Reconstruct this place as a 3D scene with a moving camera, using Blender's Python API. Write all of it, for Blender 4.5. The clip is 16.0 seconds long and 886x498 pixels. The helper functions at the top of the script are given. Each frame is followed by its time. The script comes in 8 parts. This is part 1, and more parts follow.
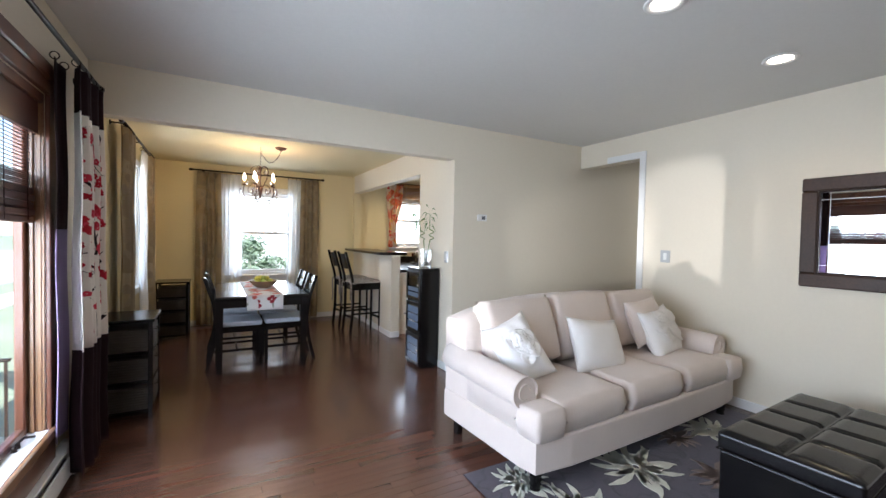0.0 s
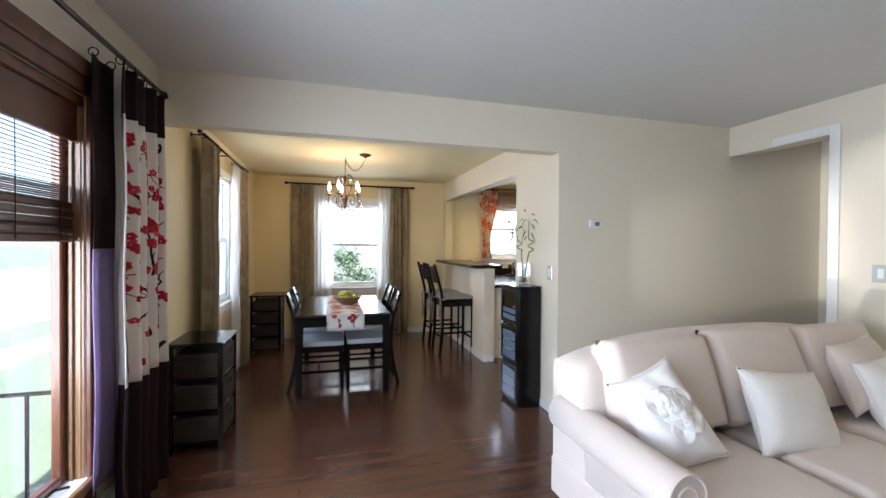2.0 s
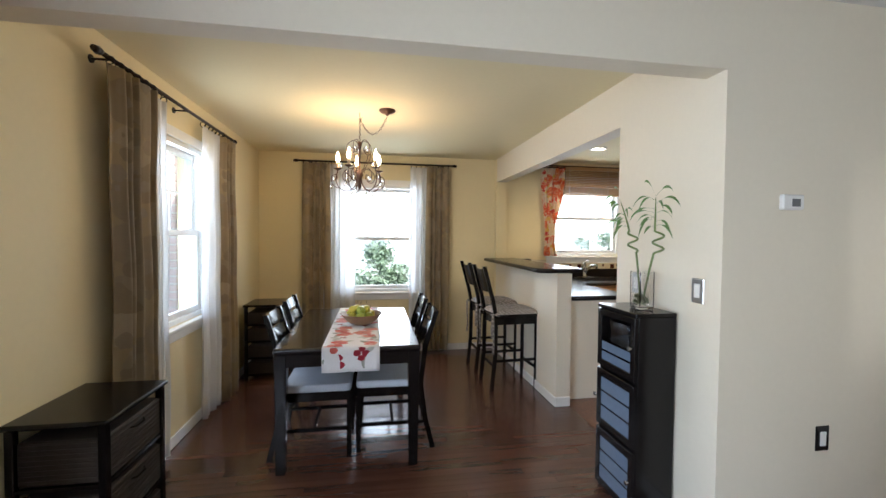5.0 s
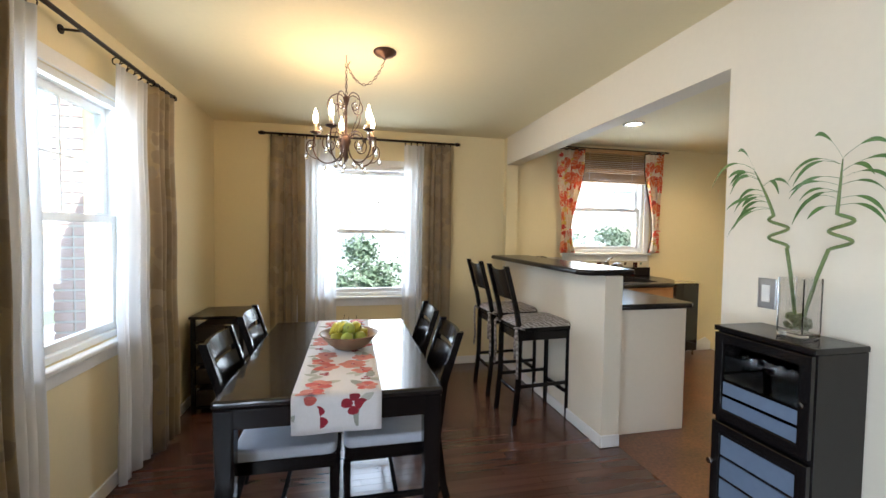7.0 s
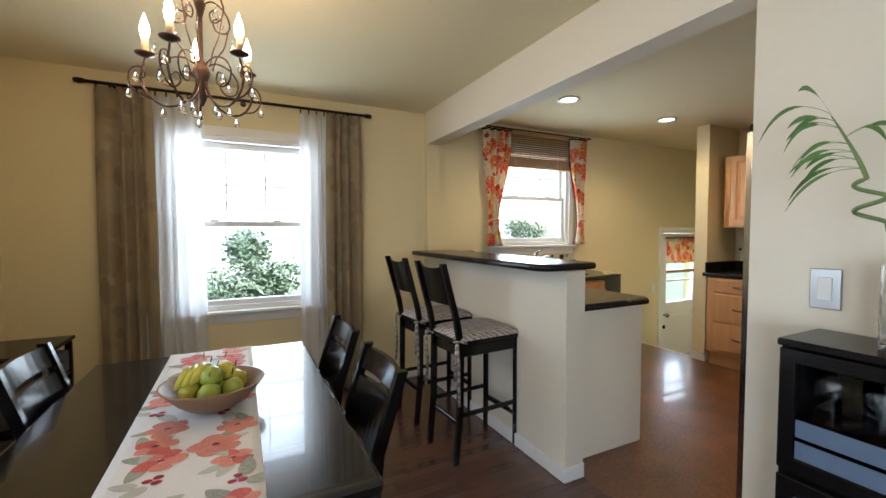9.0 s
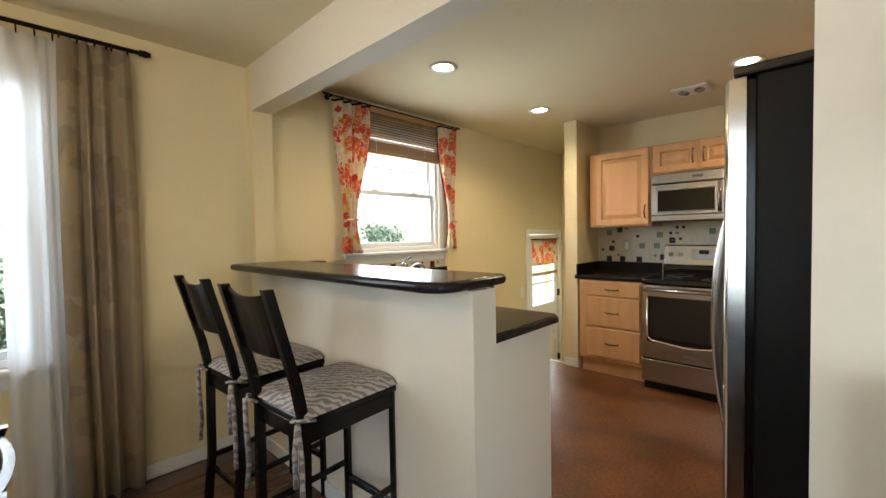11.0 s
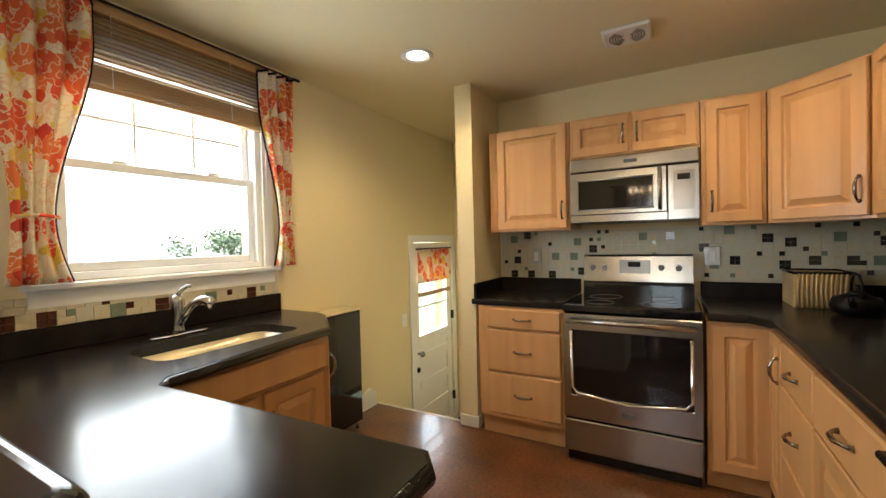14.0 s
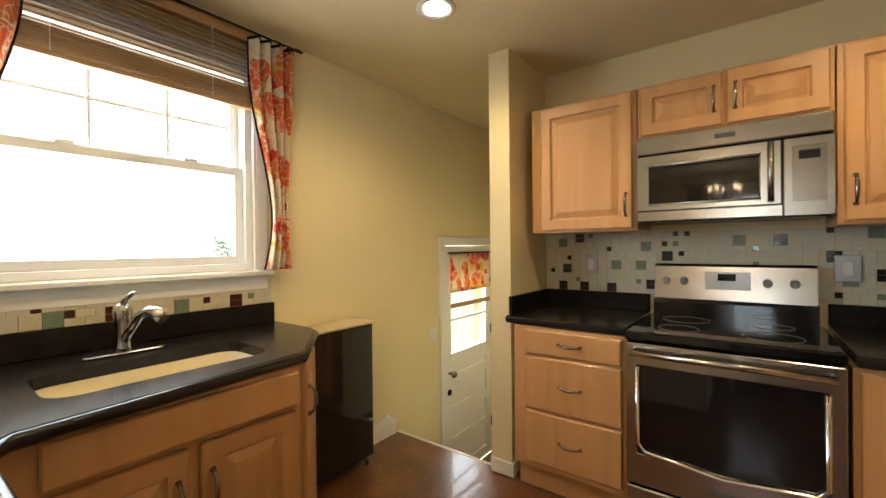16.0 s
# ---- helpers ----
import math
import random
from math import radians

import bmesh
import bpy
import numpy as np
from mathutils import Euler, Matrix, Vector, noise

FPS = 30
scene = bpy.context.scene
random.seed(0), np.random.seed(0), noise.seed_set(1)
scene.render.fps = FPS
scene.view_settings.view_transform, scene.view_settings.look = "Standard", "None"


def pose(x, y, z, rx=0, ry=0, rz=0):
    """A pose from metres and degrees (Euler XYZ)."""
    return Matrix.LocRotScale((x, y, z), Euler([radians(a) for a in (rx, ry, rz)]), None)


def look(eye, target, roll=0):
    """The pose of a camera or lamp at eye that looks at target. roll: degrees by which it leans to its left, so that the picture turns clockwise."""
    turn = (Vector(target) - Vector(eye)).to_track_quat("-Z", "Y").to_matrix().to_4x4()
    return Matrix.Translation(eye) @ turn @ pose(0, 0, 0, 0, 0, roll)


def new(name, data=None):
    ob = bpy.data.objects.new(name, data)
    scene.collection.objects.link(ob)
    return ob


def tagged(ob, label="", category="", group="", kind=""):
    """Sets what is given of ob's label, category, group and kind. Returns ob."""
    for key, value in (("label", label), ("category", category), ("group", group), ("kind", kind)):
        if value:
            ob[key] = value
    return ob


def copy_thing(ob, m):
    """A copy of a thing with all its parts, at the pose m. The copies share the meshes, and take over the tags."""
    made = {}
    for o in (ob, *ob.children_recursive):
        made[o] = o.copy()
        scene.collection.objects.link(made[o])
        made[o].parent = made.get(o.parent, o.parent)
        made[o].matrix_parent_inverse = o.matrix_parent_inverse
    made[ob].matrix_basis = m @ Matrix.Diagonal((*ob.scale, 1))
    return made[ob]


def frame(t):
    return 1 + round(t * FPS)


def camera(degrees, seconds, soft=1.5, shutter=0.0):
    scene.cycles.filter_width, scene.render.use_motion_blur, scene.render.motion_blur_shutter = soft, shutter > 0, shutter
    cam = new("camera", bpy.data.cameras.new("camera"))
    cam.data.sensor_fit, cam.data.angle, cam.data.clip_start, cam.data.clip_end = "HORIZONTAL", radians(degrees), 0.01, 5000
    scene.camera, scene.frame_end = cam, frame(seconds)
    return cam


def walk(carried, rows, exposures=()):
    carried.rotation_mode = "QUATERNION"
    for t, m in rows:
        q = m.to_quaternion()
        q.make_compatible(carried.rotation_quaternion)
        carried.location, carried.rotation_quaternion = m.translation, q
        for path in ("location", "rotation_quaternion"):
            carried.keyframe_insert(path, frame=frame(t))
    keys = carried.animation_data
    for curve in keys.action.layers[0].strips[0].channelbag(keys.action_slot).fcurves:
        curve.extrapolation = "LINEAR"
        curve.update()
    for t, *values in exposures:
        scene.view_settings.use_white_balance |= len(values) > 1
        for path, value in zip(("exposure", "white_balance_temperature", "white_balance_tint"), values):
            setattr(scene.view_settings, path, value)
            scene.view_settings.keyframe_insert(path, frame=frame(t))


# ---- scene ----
cam = camera(94.5, 16.0)
PATH = [
    (0, (0.082, -0.163, 1.396), (1.051, 1.585, 1.343), 1.2),
    (0.5, (0.149, -0.047, 1.416), (0.999, 1.763, 1.36), 0.6),
    (1, (0.233, 0.089, 1.43), (0.959, 1.953, 1.388), 0.4),
    (1.5, (0.314, 0.244, 1.419), (0.94, 2.143, 1.396), 1.0),
    (2, (0.381, 0.44, 1.433), (0.913, 2.367, 1.411), 0.5),
    (2.5, (0.47, 0.622, 1.438), (0.869, 2.581, 1.393), 0.1),
    (3, (0.55, 0.831, 1.432), (0.843, 2.808, 1.364), 0.3),
    (3.5, (0.615, 1.074, 1.444), (0.908, 3.051, 1.376), 0.2),
    (4, (0.663, 1.335, 1.453), (0.957, 3.313, 1.394), 0.0),
    (4.2, (0.666, 1.44, 1.458), (0.973, 3.416, 1.401), 0.2),
    (6.5, (0.638, 2.543, 1.414), (1.009, 4.507, 1.337), 0.5),
    (7, (0.577, 2.742, 1.409), (1.015, 4.692, 1.332), 0.8),
    (7.5, (0.569, 2.933, 1.408), (1.07, 4.868, 1.328), 0.4),
    (8, (0.555, 3.116, 1.397), (1.137, 5.029, 1.323), 0.0),
    (8.5, (0.597, 3.287, 1.378), (1.32, 5.15, 1.295), -0.2),
    (9, (0.66, 3.471, 1.358), (1.546, 5.262, 1.271), -0.1),
    (9.2, (0.683, 3.542, 1.346), (1.632, 5.3, 1.263), -0.1),
    (11.3, (1.242, 4.323, 1.332), (2.765, 5.618, 1.277), -1.0),
    (11.5, (1.328, 4.386, 1.327), (2.898, 5.624, 1.281), -1.0),
    (12, (1.515, 4.536, 1.346), (3.19, 5.628, 1.302), -1.4),
    (12.5, (1.731, 4.617, 1.338), (3.471, 5.603, 1.308), -1.2),
    (13, (1.945, 4.683, 1.338), (3.706, 5.632, 1.318), -1.6),
    (13.5, (2.142, 4.754, 1.345), (3.9, 5.708, 1.306), -1.2),
    (14, (2.334, 4.811, 1.337), (4.076, 5.794, 1.298), -1.4),
    (14.5, (2.491, 4.844, 1.333), (4.205, 5.874, 1.318), -1.4),
    (15, (2.649, 4.855, 1.334), (4.311, 5.967, 1.333), -1.4),
    (15.5, (2.758, 4.899, 1.318), (4.393, 6.051, 1.326), -1.0),
    (16, (2.875, 4.942, 1.318), (4.47, 6.148, 1.307), -0.6),
]
walk(cam, [(t, look(eye, target, roll)) for t, eye, target, roll in PATH], exposures=[(0, 1.84, 5850, 13), (4, 1.84, 5900, 11), (6.5, 1.98, 5900, 11), (9, 1.72, 5850, 10), (11.5, 2.04, 6300, 9), (12.5, 2.06, 6500, 9), (14, 1.96, 6700, 9), (16, 1.94, 6900, 9)])

# ---- light ----
world = bpy.data.worlds.new("world")
scene.world = world
world.use_nodes = True
wn, wl = world.node_tree.nodes, world.node_tree.links
sky = wn.new("ShaderNodeTexSky")
sky.sky_type, sky.sun_disc = "NISHITA", False
sky.sun_elevation, sky.sun_rotation = radians(50), radians(150)
wn["Background"].inputs["Strength"].default_value = 0.15
wl.new(sky.outputs[0], wn["Background"].inputs["Color"])
sun = new("sun", bpy.data.lights.new("sun", "SUN"))
sun.data.energy, sun.data.angle, sun.data.color = 5.0, radians(0.5), (1.0, 0.95, 0.88)
sun.matrix_world = look((0, 0, 0), (-0.32, 0.56, -0.77))


def window_light(name, place, aim, wide, high, watts, color=(0.86, 0.93, 1.0)):
    lamp = new(name, bpy.data.lights.new(name, "AREA"))
    lamp.data.shape, lamp.data.size, lamp.data.size_y = "RECTANGLE", wide, high
    lamp.data.energy, lamp.data.color = watts, color
    lamp.matrix_world = look(place, aim)
    return lamp


window_light("daylight_picture_window", (-0.98, 1.3, 1.25), (2, 1.9, 0.55), 2.6, 1.5, 50)
window_light("daylight_dining_front", (-0.93, 5.03, 1.5), (1.5, 5.03, 0.6), 0.75, 1.2, 4.2)
window_light("daylight_dining_end", (0.7, 7.22, 1.45), (0.7, 4.6, 0.5), 0.9, 1.25, 7.5)
window_light("daylight_kitchen", (3.48, 7.22, 1.65), (3.6, 4, 0.9), 0.85, 0.8, 9.0)
window_light("daylight_back_door", (5.95, 7.12, 0.75), (5.8, 5, 0.2), 0.55, 0.7, 3.5)


def street_glint(place, aim, degrees, watts):
    """Sunlight thrown into the room by a car's glass in the street."""
    lamp = new("sun_reflection_from_street", bpy.data.lights.new("sun_reflection_from_street", "SPOT"))
    lamp.data.energy, lamp.data.color = watts, (1.0, 0.95, 0.86)
    lamp.data.spot_size, lamp.data.spot_blend, lamp.data.shadow_soft_size = radians(degrees), 0.6, 0.05
    lamp.matrix_world = look(place, aim)


street_glint((-14, 2.35, -0.8), (4.0, 2.17, 1.55), 4.8, 1400)
street_glint((-14, -0.7, -0.7), (4.6, 3.3, 1.5), 5.0, 1700)


def can_light(x, y, z, watts=14):
    lamp = new("downlight_lamp", bpy.data.lights.new("downlight_lamp", "SPOT"))
    lamp.data.energy, lamp.data.color = watts, (1.0, 0.75, 0.42)
    lamp.data.spot_size, lamp.data.spot_blend, lamp.data.shadow_soft_size = radians(150), 0.7, 0.05
    lamp.matrix_world = look((x, y, z), (x, y, 0.001))


CANS_KITCHEN = [(3.11, 6.08), (4.40, 6.12), (4.46, 4.63)]
CANS_LIVING = [(3.13, 1.08), (1.96, 1.08)]
H = 2.44
HL = 2.55
for cx, cy in CANS_KITCHEN:
    can_light(cx, cy, H - 0.05, 7.2)
for cx, cy in CANS_LIVING:
    can_light(cx, cy, HL - 0.05, 2.6)

# ---- materials ----
MATS = {}


def nodes_of(name):
    m = bpy.data.materials.new(name)
    m.use_nodes = True
    return m, m.node_tree.nodes, m.node_tree.links, m.node_tree.nodes["Principled BSDF"]


def mat(name, color, rough=0.5, metal=0.0, vary=0.06, scale=6.0, bump=0.0, bump_scale=60.0, coat=0.0, stretch=(1, 1, 1), spec=0.5, sheen=0.0):
    """A surface with two scales of variation and fine relief."""
    if name in MATS:
        return MATS[name]
    m, n, l, b = nodes_of(name)
    tc = n.new("ShaderNodeTexCoord")
    mp = n.new("ShaderNodeMapping")
    mp.inputs["Scale"].default_value = stretch
    l.new(tc.outputs["Object"], mp.inputs[0])
    big = n.new("ShaderNodeTexNoise")
    big.inputs["Scale"].default_value, big.inputs["Detail"].default_value = scale * 0.3, 3
    fine = n.new("ShaderNodeTexNoise")
    fine.inputs["Scale"].default_value, fine.inputs["Detail"].default_value = scale * 6, 4
    l.new(mp.outputs[0], big.inputs[0])
    l.new(mp.outputs[0], fine.inputs[0])
    add = n.new("ShaderNodeMath")
    add.operation = "ADD"
    l.new(big.outputs[0], add.inputs[0])
    l.new(fine.outputs[0], add.inputs[1])
    rng = n.new("ShaderNodeMapRange")
    rng.inputs[1].default_value, rng.inputs[2].default_value = 0.6, 1.4
    rng.inputs[3].default_value, rng.inputs[4].default_value = 1 - vary, 1 + vary
    l.new(add.outputs[0], rng.inputs[0])
    mix = n.new("ShaderNodeVectorMath")
    mix.operation = "SCALE"
    mix.inputs[0].default_value = color
    l.new(rng.outputs[0], mix.inputs["Scale"])
    l.new(mix.outputs[0], b.inputs["Base Color"])
    b.inputs["Metallic"].default_value = metal
    rr = n.new("ShaderNodeMapRange")
    rr.inputs[3].default_value, rr.inputs[4].default_value = rough * 0.85, min(1, rough * 1.15)
    l.new(big.outputs[0], rr.inputs[0])
    l.new(rr.outputs[0], b.inputs["Roughness"])
    b.inputs["Coat Weight"].default_value = coat
    b.inputs["Specular IOR Level"].default_value = spec
    b.inputs["Sheen Weight"].default_value = sheen
    if bump:
        nz = n.new("ShaderNodeTexNoise")
        nz.inputs["Scale"].default_value, nz.inputs["Detail"].default_value = bump_scale, 3
        l.new(mp.outputs[0], nz.inputs[0])
        bp = n.new("ShaderNodeBump")
        bp.inputs["Strength"].default_value, bp.inputs["Distance"].default_value = bump, 0.002
        l.new(nz.outputs[0], bp.inputs["Height"])
        l.new(bp.outputs[0], b.inputs["Normal"])
    MATS[name] = m
    return m


def wood(name, dark, light, rough=0.35, axis="Y", scale=1.0, coat=0.2, bump=0.15, per_piece=0.25):
    """Wood with long grain along an axis; each piece is a little lighter or darker."""
    m, n, l, b = nodes_of(name)
    tc = n.new("ShaderNodeTexCoord")
    info = n.new("ShaderNodeObjectInfo")
    mp = n.new("ShaderNodeMapping")
    s = {"X": (1.2, 14, 14), "Y": (14, 1.2, 14), "Z": (14, 14, 1.2)}[axis]
    mp.inputs["Scale"].default_value = [v * scale for v in s]
    l.new(tc.outputs["Object"], mp.inputs[0])
    off = n.new("ShaderNodeVectorMath")
    off.operation = "ADD"
    sc = n.new("ShaderNodeMath")
    sc.operation = "MULTIPLY"
    sc.inputs[1].default_value = 37.0
    l.new(info.outputs["Random"], sc.inputs[0])
    l.new(mp.outputs[0], off.inputs[0])
    l.new(sc.outputs[0], off.inputs[1])
    a = n.new("ShaderNodeTexNoise")
    a.inputs["Scale"].default_value, a.inputs["Detail"].default_value, a.inputs["Distortion"].default_value = 1.2, 6, 0.6
    l.new(off.outputs[0], a.inputs[0])
    ramp = n.new("ShaderNodeValToRGB")
    ramp.color_ramp.elements[0].position, ramp.color_ramp.elements[0].color = 0.3, (*dark, 1)
    ramp.color_ramp.elements[1].position, ramp.color_ramp.elements[1].color = 0.7, (*light, 1)
    l.new(a.outputs[0], ramp.inputs[0])
    rng = n.new("ShaderNodeMapRange")
    rng.inputs[3].default_value, rng.inputs[4].default_value = 1 - per_piece, 1 + per_piece
    l.new(info.outputs["Random"], rng.inputs[0])
    mul = n.new("ShaderNodeVectorMath")
    mul.operation = "SCALE"
    l.new(ramp.outputs[0], mul.inputs[0])
    l.new(rng.outputs[0], mul.inputs["Scale"])
    l.new(mul.outputs[0], b.inputs["Base Color"])
    rr = n.new("ShaderNodeMapRange")
    rr.inputs[3].default_value, rr.inputs[4].default_value = rough * 0.8, rough * 1.25
    l.new(a.outputs[0], rr.inputs[0])
    l.new(rr.outputs[0], b.inputs["Roughness"])
    b.inputs["Coat Weight"].default_value, b.inputs["Coat Roughness"].default_value = coat, 0.15
    bp = n.new("ShaderNodeBump")
    bp.inputs["Strength"].default_value, bp.inputs["Distance"].default_value = bump, 0.001
    l.new(a.outputs[0], bp.inputs["Height"])
    l.new(bp.outputs[0], b.inputs["Normal"])
    return m


WALL_L = mat("beige_wall_paint", (0.75, 0.68, 0.55), 0.7, vary=0.02, bump=0.15, bump_scale=180)
WALL_D = mat("cream_wall_paint", (0.77, 0.66, 0.40), 0.7, vary=0.02, bump=0.15, bump_scale=180)
CEIL = mat("cream_ceiling_paint", (0.78, 0.69, 0.45), 0.85, vary=0.02, bump=0.3, bump_scale=120)
CEIL_L = mat("grey_white_ceiling_paint", (0.66, 0.65, 0.62), 0.85, vary=0.03, bump=0.3, bump_scale=120)
TRIM = mat("white_trim_paint", (0.8, 0.79, 0.76), 0.35, vary=0.02, bump=0.03)
FLOOR = wood("dark_oak_floor", (0.078, 0.033, 0.022), (0.120, 0.053, 0.034), 0.24, "X", 0.6, 0.5, 0.05, 0.13)
CORK = mat("brown_cork_floor", (0.155, 0.060, 0.025), 0.3, vary=0.75, scale=9, bump=0.1, coat=0.3)
BLACKWOOD = mat("black_stained_wood", (0.006, 0.005, 0.005), 0.2, vary=0.25, scale=12, bump=0.06, stretch=(4, 4, 0.6), coat=0.0, spec=0.3)
MAPLE = wood("honey_maple", (0.54, 0.285, 0.115), (0.63, 0.355, 0.155), 0.38, "Z", 0.6, 0.25, 0.05, 0.06)
FRIDGESTEEL = mat("dark_brushed_steel", (0.56, 0.55, 0.53), 0.15, 1.0, vary=0.06, stretch=(1, 1, 30), bump=0.05)
PULLM = mat("satin_nickel", (0.34, 0.31, 0.28), 0.22, 1.0, vary=0.05)
STEEL = mat("brushed_steel", (0.44, 0.42, 0.395), 0.21, 1.0, vary=0.05, stretch=(1, 1, 30), bump=0.05)
CHROME = mat("polished_chrome", (0.8, 0.8, 0.8), 0.08, 1.0, vary=0.02)
BLACKGLOSS = mat("black_gloss", (0.008, 0.008, 0.009), 0.07, vary=0.1, coat=0.5)
LACQUER = mat("black_lacquered_tabletop", (0.007, 0.006, 0.006), 0.22, vary=0.2, scale=10, bump=0.04, coat=0.5)
STONE = mat("black_granite", (0.016, 0.013, 0.012), 0.2, vary=0.5, scale=40, coat=0.0, spec=0.2)
SOFA = mat("oatmeal_linen", (0.65, 0.555, 0.49), 0.9, vary=0.05, scale=20, bump=0.5, bump_scale=500, sheen=0.3)
PILLOW = mat("white_cotton", (0.80, 0.77, 0.74), 0.9, vary=0.03, scale=20, bump=0.4, bump_scale=400)
LEATHER = mat("black_leather", (0.006, 0.0055, 0.006), 0.2, vary=0.2, bump=0.12, bump_scale=200, coat=0.0, spec=0.3)
SEAT = mat("pale_blue_white_upholstery", (0.55, 0.59, 0.66), 0.7, vary=0.06, bump=0.3, bump_scale=300)
REDWOOD = wood("red_brown_window_wood", (0.07, 0.022, 0.010), (0.16, 0.055, 0.022), 0.3, "Z", 0.7, 0.4, 0.1, 0.1)
BRONZE = mat("brown_bronze", (0.11, 0.062, 0.045), 0.35, 0.75, vary=0.3)
IRON = mat("dark_bronze_iron", (0.03, 0.02, 0.016), 0.4, 0.8, vary=0.2)


def glow(name, color, strength):
    m, n, l, b = nodes_of(name)
    b.inputs["Base Color"].default_value = (*color, 1)
    b.inputs["Emission Color"].default_value = (*color, 1)
    b.inputs["Emission Strength"].default_value = strength
    return m


BULB = glow("lit_bulb", (1.0, 0.78, 0.5), 8)
DOWN = glow("lit_downlight", (1.0, 0.86, 0.66), 6)


def clear_glass(name, tint=(0.95, 0.97, 0.97), rough=0.0):
    m, n, l, b = nodes_of(name)
    b.inputs["Base Color"].default_value = (*tint, 1)
    b.inputs["Transmission Weight"].default_value, b.inputs["Roughness"].default_value = 1.0, rough
    return m




def pane_glass():
    """Thin glass: clear, with a mirror gloss that grows at a slant."""
    m, n, l, b = nodes_of("window_glass")
    tp, gl, fr, mx = n.new("ShaderNodeBsdfTransparent"), n.new("ShaderNodeBsdfGlossy"), n.new("ShaderNodeLayerWeight"), n.new("ShaderNodeMixShader")
    tp.inputs[0].default_value, gl.inputs["Roughness"].default_value, fr.inputs[0].default_value = (0.97, 0.98, 0.975, 1), 0.0, 0.15
    rg = n.new("ShaderNodeMapRange")
    rg.inputs[3].default_value, rg.inputs[4].default_value = 0.02, 0.35
    l.new(fr.outputs["Facing"], rg.inputs[0])
    l.new(rg.outputs[0], mx.inputs[0])
    l.new(tp.outputs[0], mx.inputs[1])
    l.new(gl.outputs[0], mx.inputs[2])
    l.new(mx.outputs[0], n["Material Output"].inputs[0])
    return m


GLASS = pane_glass()

# ---- mesh tools ----


def bx(bm, x0, y0, z0, x1, y1, z1, bevel=0.0, segments=1):
    """A box between two corners, its edges rounded by bevel."""
    x0, x1, y0, y1, z0, z1 = min(x0, x1), max(x0, x1), min(y0, y1), max(y0, y1), min(z0, z1), max(z0, z1)
    v = [bm.verts.new((x, y, z)) for x in (x0, x1) for y in (y0, y1) for z in (z0, z1)]
    fs = [bm.faces.new([v[i] for i in q]) for q in ((0, 1, 3, 2), (4, 6, 7, 5), (0, 4, 5, 1), (2, 3, 7, 6), (0, 2, 6, 4), (1, 5, 7, 3))]
    if bevel:
        bevel = min(bevel, 0.45 * min(x1 - x0, y1 - y0, z1 - z0))
        bmesh.ops.bevel(bm, geom=list({e for f in fs for e in f.edges}), offset=bevel, segments=segments, affect="EDGES", profile=0.5)
    return bm


def box(*a, **k):
    return bx(bmesh.new(), *a, **k)


def cyl(bm, p0, p1, r0, r1=None, n=16, caps=True):
    """A round bar from p0 to p1."""
    p0, p1 = Vector(p0), Vector(p1)
    r1 = r0 if r1 is None else r1
    q = (p1 - p0).to_track_quat("Z", "Y")
    rings = []
    for p, r in ((p0, r0), (p1, r1)):
        rings.append([bm.verts.new(p + q @ Vector((r * math.cos(2 * math.pi * i / n), r * math.sin(2 * math.pi * i / n), 0))) for i in range(n)])
    for i in range(n):
        f = bm.faces.new((rings[0][i], rings[0][(i + 1) % n], rings[1][(i + 1) % n], rings[1][i]))
        f.smooth = True
    if caps:
        bm.faces.new(rings[0][::-1])
        bm.faces.new(rings[1])
    return bm


def tube(bm, pts, r, n=8, closed=False):
    """A bar along a line of points; r may be one radius or one a point."""
    pts = [Vector(p) for p in pts]
    rs = r if isinstance(r, (list, tuple)) else [r] * len(pts)
    rings = []
    for i, p in enumerate(pts):
        a = pts[max(i - 1, 0)] if not closed else pts[i - 1]
        b = pts[min(i + 1, len(pts) - 1)] if not closed else pts[(i + 1) % len(pts)]
        d = (b - a).normalized()
        up = Vector((0, 0, 1)) if abs(d.z) < 0.9 else Vector((1, 0, 0))
        if rings:
            up = last_u
        s = d.cross(up).normalized()
        u = s.cross(d).normalized()
        last_u = u
        rings.append([bm.verts.new(p + (s * math.cos(2 * math.pi * k / n) + u * math.sin(2 * math.pi * k / n)) * rs[i]) for k in range(n)])
    m = len(rings)
    for i in range(m if closed else m - 1):
        for k in range(n):
            f = bm.faces.new((rings[i][k], rings[i][(k + 1) % n], rings[(i + 1) % m][(k + 1) % n], rings[(i + 1) % m][k]))
            f.smooth = True
    if not closed:
        bm.faces.new(rings[0][::-1])
        bm.faces.new(rings[-1])
    return bm


def curve_of(pts, k=4):
    """A smooth line through points."""
    P = [Vector(p) for p in pts]
    P = [P[0] * 2 - P[1]] + P + [P[-1] * 2 - P[-2]]
    out = []
    for a, b, c, d in zip(P, P[1:], P[2:], P[3:]):
        for i in range(k):
            t = i / k
            out.append(0.5 * (2 * b + (c - a) * t + (2 * a - 5 * b + 4 * c - d) * t * t + (3 * b - 3 * c + d - a) * t ** 3))
    return out + [P[-2]]


